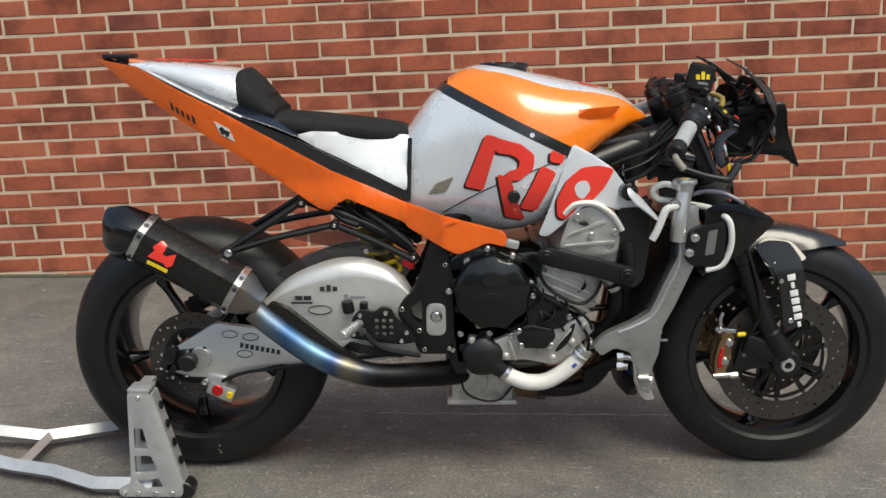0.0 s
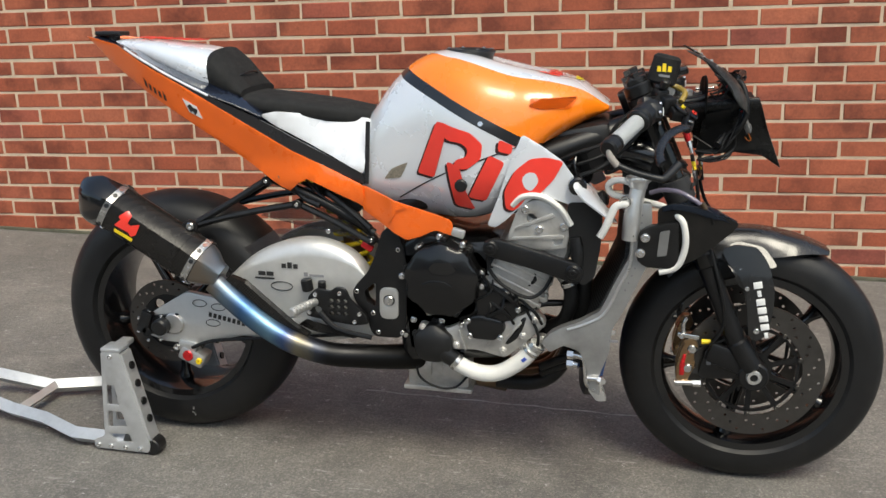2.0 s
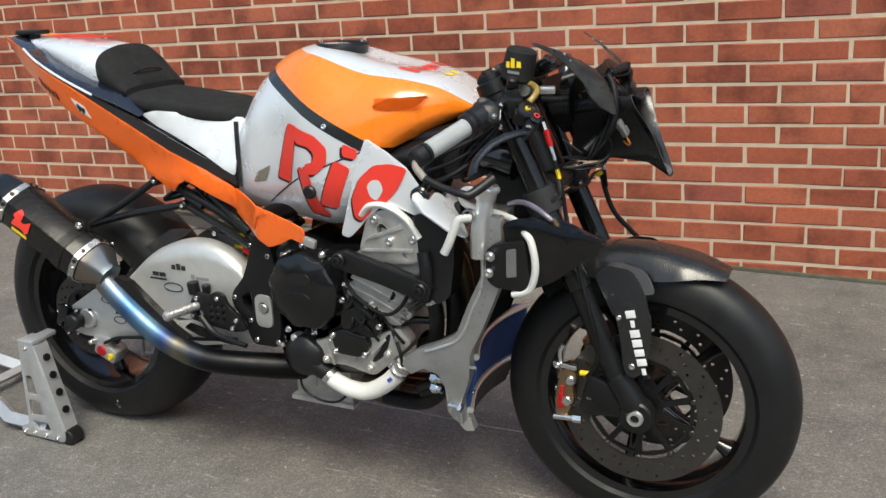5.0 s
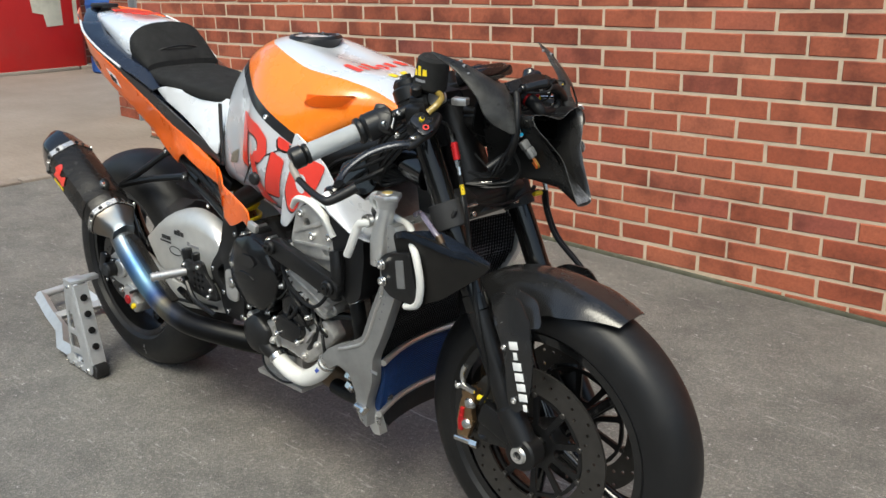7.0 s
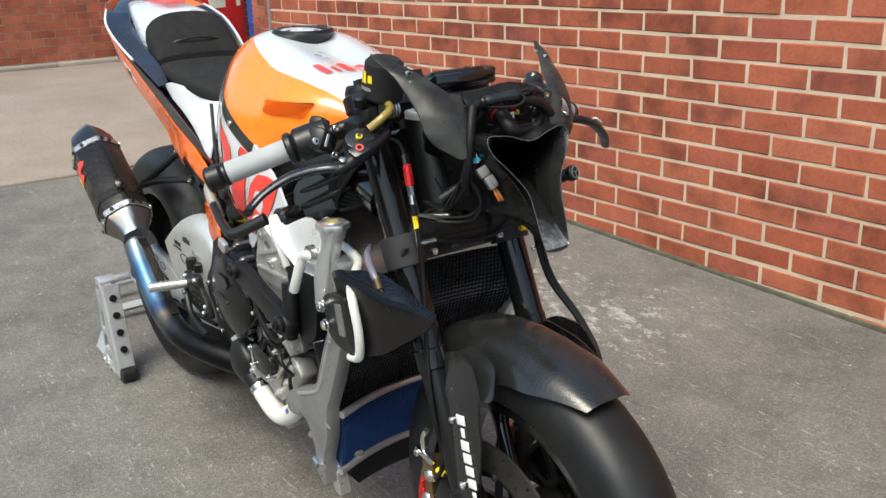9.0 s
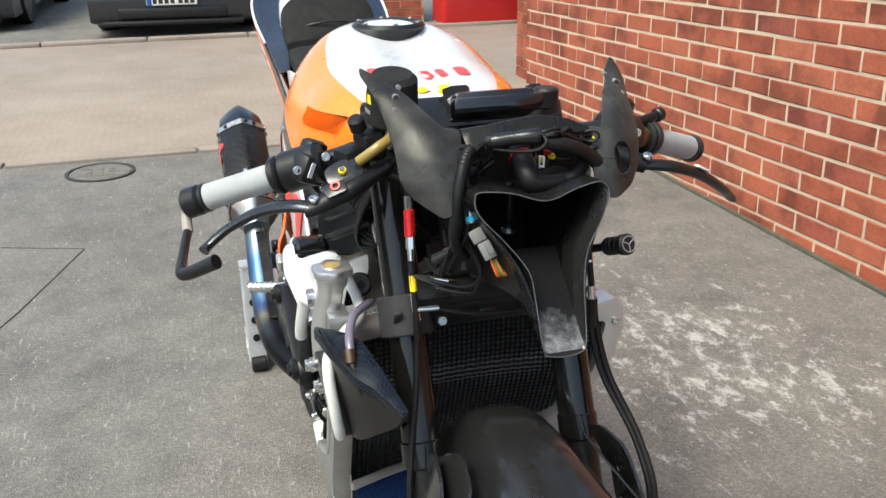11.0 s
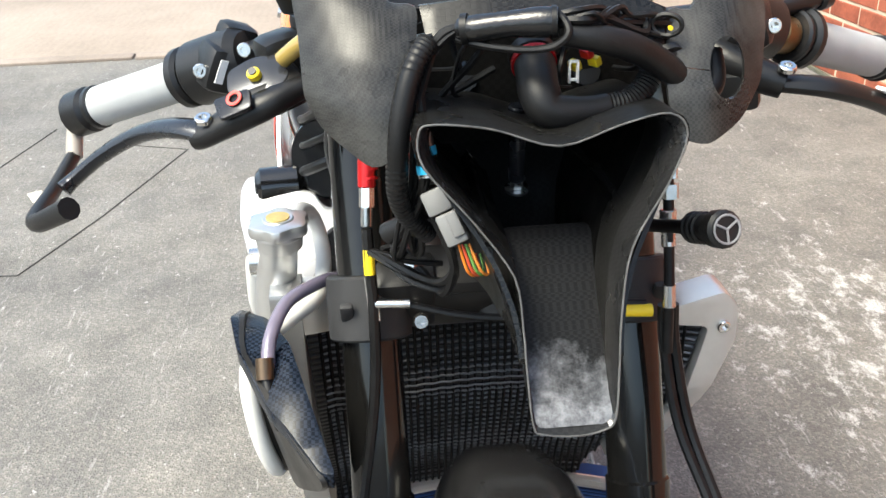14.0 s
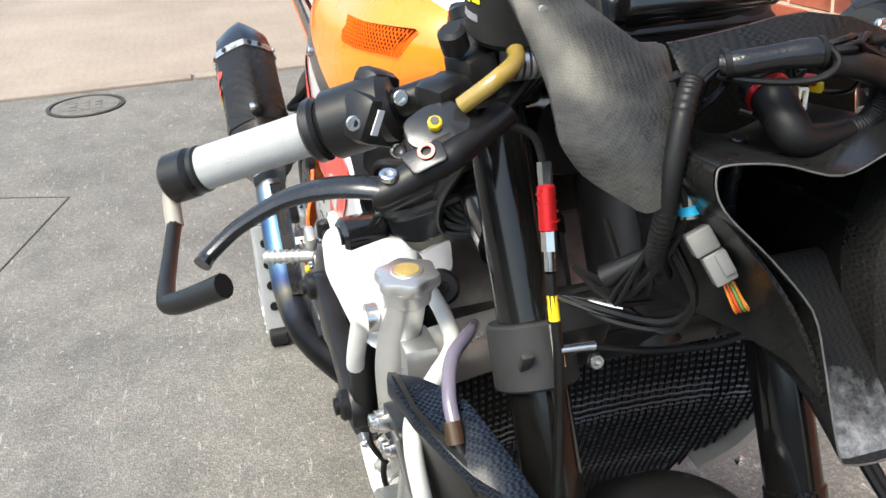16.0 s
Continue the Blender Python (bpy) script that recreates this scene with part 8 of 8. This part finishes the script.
for y, c in ((0.033, YELLOW), (0.045, YELLOW), (0.04, REDAN)):
    part("wire_tag", box((1.312, y, 0.932 - abs(y - 0.04)), (0.008, 0.005, 0.006), 0.001, (20, 0, 30)), c, loom)
random.seed(11)


def w(a=0.006):
    return random.uniform(-a, a)


# wires that leave the taped bundle towards the left horn
for k in range(7):
    p = [(1.350, 0.012 + w(0.003), 0.961 + w(0.004)), (1.352 + w(0.004), 0.028 + w(0.004), 0.962 + w(0.005)), (1.345 + w(), 0.045 + w(), 0.960 + w(0.007)), (1.338 + w(), 0.062 + w(), 0.955 + w(0.007)), (1.326 + w(), 0.078 + w(0.008), 0.950 + w(0.008)), (1.310, 0.088 + w(0.008), 0.944 + w(0.008))]
    part("wire", tube(p, random.uniform(0.0014, 0.0026), 6, 6), HOSE, loom)
# loose wires in the opening
for k in range(7):
    y0 = random.uniform(-0.045, 0.08)
    p = [(1.30 + w(), y0 + w(0.02), 0.948 + w()), (1.318 + w(), y0 + w(), 0.935 + w(0.01)), (1.305 + w(), y0 + w(0.02), 0.918 + w(0.012)), (1.285, y0 + w(0.02), 0.912 + w(0.015))]
    part("wire", tube(p, random.uniform(0.0012, 0.0024), 6, 6), HOSE, loom)
# the bunch that turns down on the right
ENDS = [(1.255, -0.085, 0.80), (1.262, -0.09, 0.785), (1.27, -0.06, 0.80), (1.30, -0.05, 0.79), (1.25, -0.06, 0.83)]
for k in range(6):
    e = ENDS[k % 5]
    p = [(1.335, -0.036, 0.955 + w(0.003)), (1.334 + w(0.003), -0.050 + w(0.002), 0.950 + w(0.003)), (1.338 + w(0.003), -0.0605 + w(0.003), 0.933), (1.346 + w(0.004), -0.064 + w(0.004), 0.905), (1.346 + w(0.005), -0.066 + w(0.006), 0.872), (1.330 + w(0.01), -0.071 + w(0.008), 0.835), (1.302 + w(0.012), -0.076 + w(0.01), 0.804 + w()), e]
    part("wire", tube(p, random.uniform(0.0016, 0.0028), 6, 6), HOSE, loom)
for k in range(4):
    p = [(1.262, -0.095 + w(), 0.783), (1.29, -0.072 + w(), 0.780 + w()), (1.325, -0.050 + w(), 0.786 + w()), (1.342, -0.046, 0.815 + w()), (1.335, -0.058, 0.845 + w())]
    part("wire", tube(p, random.uniform(0.0018, 0.003), 6, 6), HOSE, loom)
part("wire_bracket", joined(box((1.325, -0.066, 0.9485), (0.010, 0.026, 0.0015), 0.0004, (12, 0, 0)), box((1.325, -0.078, 0.943), (0.008, 0.0015, 0.012), 0.0004)), BLACK, loom)
for k in range(2):
    part("red_mark", box((1.347, -0.068, 0.898 - 0.011 * k), (0.004, 0.006, 0.0025), 0.0006), REDAN, loom)
part("silver_sleeve", cyl((1.275, -0.082, 0.782), (1.295, -0.066, 0.785), 0.0045, seg=10), STEEL, loom)
part("taped_joint", cyl((1.30, -0.085, 0.815), (1.318, -0.06, 0.838), 0.008, 0.005, seg=10), PLASTIC, loom)
plug = part("grey_plug", moved(joined(box((0, 0, 0.012), (0.014, 0.019, 0.018), 0.002), box((0, 0.002, -0.010), (0.013, 0.017, 0.024), 0.002), box((0.004, 0.006, -0.008), (0.010, 0.009, 0.018), 0.0015)), pose(1.362, -0.052, 0.854, 0, -18, -18) @ pose(0, 0, 0, 28, 0, 0) @ Matrix.Scale(0.82, 4)), PLUG, loom, "grey plastic connector with coloured wires")
for k, c in enumerate(((0.6, 0.16, 0.015), (0.5, 0.06, 0.02), (0.10, 0.25, 0.05), (0.6, 0.2, 0.03))):
    part("coloured_wire", tube([(1.368, -0.045 + 0.002 * k, 0.838), (1.375, -0.041 + 0.0026 * k, 0.824), (1.371, -0.036 + 0.0026 * k, 0.819), (1.362, -0.037 + 0.0026 * k, 0.828)], 0.0009, 6, 6), surface("wire_colour", c, 0.5), plug)
part("blue_band_sensor", cyl((1.345, -0.062, 0.90), (1.352, -0.060, 0.875), 0.006, seg=12), STEEL, loom)
part("blue_band", cyl((1.347, -0.0615, 0.892), (1.3485, -0.061, 0.887), 0.0068, seg=12), surface("cyan_band", (0.02, 0.35, 0.6), 0.5), loom)
part("blue_band", cyl((1.350, -0.0605, 0.882), (1.3515, -0.060, 0.877), 0.0068, seg=12), surface("cyan_band", (0.02, 0.35, 0.6), 0.5), loom)
# brake lines, ahead of the fork tube
ahead = lambda bm: moved(bm, Matrix.Translation((0.001, 0.0, 0.002)))
red = part("red_coupling", ahead(joined(cyl((1.228, -0.096, 0.852), (1.238, -0.098, 0.820), 0.0066, seg=16, bevel=0.002), *[cyl((1.228 + 0.0024 * k, -0.096, 0.846 - 0.006 * k), (1.2285 + 0.0024 * k, -0.096, 0.8445 - 0.006 * k), 0.0072, seg=16) for k in range(4)])), REDAN, bike, "red dry-break brake coupling")
part("coupling_end", ahead(cyl((1.222, -0.095, 0.866), (1.228, -0.096, 0.851), 0.0052, seg=6)), CHROME, red)
part("coupling_end", ahead(joined(cyl((1.238, -0.098, 0.822), (1.243, -0.099, 0.808), 0.0056, seg=6), cyl((1.243, -0.099, 0.809), (1.247, -0.10, 0.795), 0.0042, seg=12))), CHROME, red)
part("brake_hose", tube([(1.222, -0.095, 0.866), (1.214, -0.10, 0.885), (1.205, -0.125, 0.895), (1.215, -0.150, 0.890)], 0.003, 6, 8), HOSE, bike)
part("brake_hose", tube([(1.248, -0.10, 0.795), (1.256, -0.10, 0.765), (1.264, -0.099, 0.73), (1.278, -0.104, 0.66), (1.325, -0.128, 0.52), (1.345, -0.12, 0.42), (1.32, -0.115, 0.365)], 0.0042, 7, 8), HOSE, bike, "braided brake hose")
part("hose_union", ahead(joined(cyl((1.255, -0.10, 0.758), (1.262, -0.098, 0.725), 0.0048, seg=6), cyl((1.261, -0.098, 0.738), (1.264, -0.072, 0.738), 0.0038, seg=10))), CHROME, bike)
part("yellow_sleeve", ahead(cyl((1.251, -0.10, 0.778), (1.256, -0.10, 0.760), 0.0042, seg=12)), YELLOW, bike)
part("cross_hose", tube([(1.264, -0.072, 0.738), (1.272, -0.03, 0.730), (1.28, 0.02, 0.730), (1.28, 0.06, 0.738), (1.28, 0.10, 0.735)], 0.003, 6, 8), HOSE, bike)
part("yellow_sleeve", cyl((1.283, 0.082, 0.732), (1.284, 0.104, 0.731), 0.0048, seg=12), YELLOW, bike)
for k in range(2):
    part("brake_hose", tube([(1.284, 0.112 + 0.008 * k, 0.735), (1.288, 0.115 + 0.008 * k, 0.70), (1.31, 0.125 + 0.008 * k, 0.64), (1.36, 0.145 + 0.006 * k, 0.58), (1.40, 0.15 + 0.006 * k, 0.52), (1.405, 0.14, 0.45), (1.35, 0.115, 0.37)], 0.0042, 7, 8), HOSE, bike)
union = part("hose_union", cyl((1.258, 0.115, 0.842), (1.263, 0.115, 0.826), 0.0068, seg=6), STEEL, bike, "bright brake line nut")
part("union_nut", cyl((1.264, 0.115, 0.822), (1.267, 0.115, 0.812), 0.0075, seg=6), STEEL, union)
part("union_nut", cyl((1.268, 0.115, 0.804), (1.270, 0.115, 0.796), 0.0062, seg=12, bevel=0.001), STEEL, union)
part("union_nut", cyl((1.284, 0.115, 0.752), (1.289, 0.115, 0.735), 0.0050, seg=10, bevel=0.001), STEEL, union)
part("union_hose", joined(cyl((1.262, 0.115, 0.828), (1.285, 0.115, 0.752), 0.0040, seg=12), cyl((1.288, 0.115, 0.737), (1.294, 0.115, 0.70), 0.0040, seg=12)), HOSE, union)
part("union_sleeve", cyl((1.271, 0.115, 0.793), (1.276, 0.115, 0.778), 0.0052, seg=12, bevel=0.001), STEEL, union)
k0, k1 = Vector((1.328, 0.1092, 0.8190)), Vector((1.366, 0.1172, 0.8350))
kax = (k1 - k0).normalized()
ku, kw = frame_of(kax)[1:]
knob = part("adjuster_knob", joined(cyl((1.262, 0.100, 0.790), k0, 0.0048, seg=12), cyl(k0, k0 + kax * 0.028, 0.0092, seg=20, bevel=0.002), *[cyl(k0 + kax * (0.004 + 0.006 * k), k0 + kax * (0.007 + 0.006 * k), 0.0106, seg=18, bevel=0.001) for k in range(3)], cyl(k1 - kax * 0.013, k1 - kax * 0.001, 0.0120, seg=14, bevel=0.002)), PLASTIC, bike, "black knurled adjuster knob")
part("knob_face", joined(tube([tuple(k1 + (ku * math.cos(a) + kw * math.sin(a)) * 0.0088) for a in [k * math.pi / 8 for k in range(16)]], 0.0008, 1, 6, True), *[cyl(k1, k1 + (ku * math.cos(a) + kw * math.sin(a)) * 0.0085, 0.0008, seg=6) for a in (0.5, 2.6, 4.7)]), GREYINK, knob)
for k in range(7):
    s = -1 if k % 2 else 1
    part("cable", tube([(1.16, s * 0.10, 0.90 - 0.01 * k), (1.12, s * (0.13 - 0.01 * k), 0.86 - 0.008 * k), (1.06, s * 0.15, 0.83 - 0.012 * k), (0.98, s * 0.16, 0.80 - 0.012 * k), (0.90, s * 0.15, 0.73)], 0.0035 + 0.0008 * (k % 3), 6, 8), HOSE, bike)
for k in range(6):
    a = 0.4 * k
    part("cable", tube([(1.19, -0.06 - 0.006 * k, 0.92), (1.13, -0.10 - 0.005 * k, 0.895 - 0.012 * k), (1.08, -0.13, 0.85 - 0.014 * k), (1.07, -0.12, 0.80 - 0.01 * k), (1.12, -0.09, 0.77)], 0.004, 6, 8), HOSE, bike)
part("cable_clip", box((1.225, -0.075, 0.925), (0.03, 0.02, 0.014), 0.003, (0, 0, 20)), BRUSHED, bike)
part("horn_plate", bent(rounded([(1.10, 0.76), (1.17, 0.79), (1.21, 0.70), (1.16, 0.66), (1.11, 0.69)], 0.01), lambda x, z: -0.06, 0.004, cell=0.03), PLASTIC, bike)

# ---- paddock stand ----
stand = thing("paddock_stand", "silver aluminium paddock stand lifting the rear wheel", "paddock stand")
for s in (-1, 1):
    y0, y1 = s * 0.192, s * 0.232
    tri = [(-0.135, 0.274), (-0.085, 0.277), (-0.022, 0.028), (-0.028, 0.008), (-0.175, 0.008), (-0.178, 0.03), (-0.146, 0.045)]
    holes = [rounded([(-0.128, 0.185), (-0.107, 0.185), (-0.097, 0.132), (-0.13, 0.132)], 0.006), rounded([(-0.132, 0.115), (-0.093, 0.115), (-0.08, 0.075), (-0.134, 0.07)], 0.006), rounded([(-0.132, 0.052), (-0.078, 0.056), (-0.07, 0.034), (-0.115, 0.03)], 0.005)]
    for y in (y0, y1):
        part("side_plate", slab(rounded(tri, 0.008), y - 0.003, y + 0.003, 0.001, holes=holes), STANDAL, stand, "cut-out aluminium side plate")
    part("front_flange", bent([(-0.085, 0.27), (-0.078, 0.27), (-0.018, 0.035), (-0.025, 0.035)], lambda x, z: min(y0, y1), 0.04, cell=0.1), STANDAL, stand)
    for f in (0.15, 0.35, 0.55, 0.75):
        part("flange_hole", cyl((-0.077 + 0.06 * f, (y0 + y1) / 2, 0.27 - 0.235 * f), (-0.073 + 0.06 * f, (y0 + y1) / 2, 0.271 - 0.235 * f), 0.010, seg=14), BLACK, stand)
    part("roller", cyl((-0.022, y0 - s * 0.0, 0.022), (-0.022, y1, 0.022), 0.022, seg=20, bevel=0.003), PLASTIC, stand, "black roller")
    part("lift_head", joined(box((-0.108, (y0 + y1) / 2, 0.279), (0.052, 0.05, 0.010), 0.003), box((-0.108, s * 0.172, 0.276), (0.03, 0.05, 0.014), 0.003)), STANDAL, stand)
    for x, z in ((-0.11, 0.262), (-0.165, 0.018), (-0.13, 0.018), (-0.09, 0.018), (-0.05, 0.018)):
        part("stand_bolt", bolt((x, min(y0, y1) - 0.003 if s < 0 else y1 + 0.003, z), (0, s, 0), 0.006, 0.004), CHROME, stand)
RAILS = {-1: [(-0.10, -0.213, 0.027), (-0.24, -0.213, 0.029), (-0.36, -0.158, 0.032), (-0.48, -0.132, 0.036), (-0.63, -0.098, 0.056)], 1: [(-0.10, 0.213, 0.027), (-0.20, 0.185, 0.028), (-0.326, 0.095, 0.031), (-0.47, 0.028, 0.036), (-0.645, 0.030, 0.056)]}
for s in (-1, 1):
    part("side_rail", tube(RAILS[s], 0.021, 1, 4), STANDAL, stand, "square aluminium rail bent inwards")
part("cross_rail", tube([(-0.462, -0.130, 0.038), (-0.462, 0.026, 0.038)], 0.015, 1, 4), STANDAL, stand)
part("handle_bar", cyl((-0.632, -0.108, 0.058), (-0.646, 0.04, 0.058), 0.013, seg=16, bevel=0.003), STANDAL, stand, "round aluminium handle")


# ---- bricks of the wall: those beside the motorcycle singly, the rest as one ----
variants = [finish(brick_bm(k)) for k in range(6)]
for v in variants:
    v.materials.append(BRICK)
rest = []
rng = random.Random(3)
count = 0
for j, a, b, z in brick_places():
    m = WALL @ pose((a + b) / 2 + rng.uniform(-0.001, 0.001), rng.uniform(-0.0015, 0.0015), z + rng.uniform(-0.001, 0.001), rng.uniform(-0.3, 0.3), rng.uniform(-0.25, 0.25), rng.uniform(-0.3, 0.3))
    if -0.1 < a < 3.9 and 0 <= j < 16 and b - a > 0.2 and count < 300:
        ob = new("brick", variants[rng.randrange(6)])
        ob.parent = wall
        ob.matrix_basis = m
        count += 1
    else:
        rest.append((m, b - a))
me_v, me_f = [], []
for m, w in rest:
    bm = brick_bm(rng.randrange(10000), w)
    base = len(me_v)
    bm.verts.index_update()
    me_v += [tuple(m @ v.co) for v in bm.verts]
    me_f += [[base + v.index for v in f.verts] for f in bm.faces]
    bm.free()
me = bpy.data.meshes.new("mesh")
me.from_pydata(me_v, [], me_f)
me.materials.append(BRICK)
me.shade_smooth()
me.set_sharp_from_angle(angle=radians(20))
rb = new("brickwork", me)
rb.parent = wall
tagged(rb, kind="stuff")
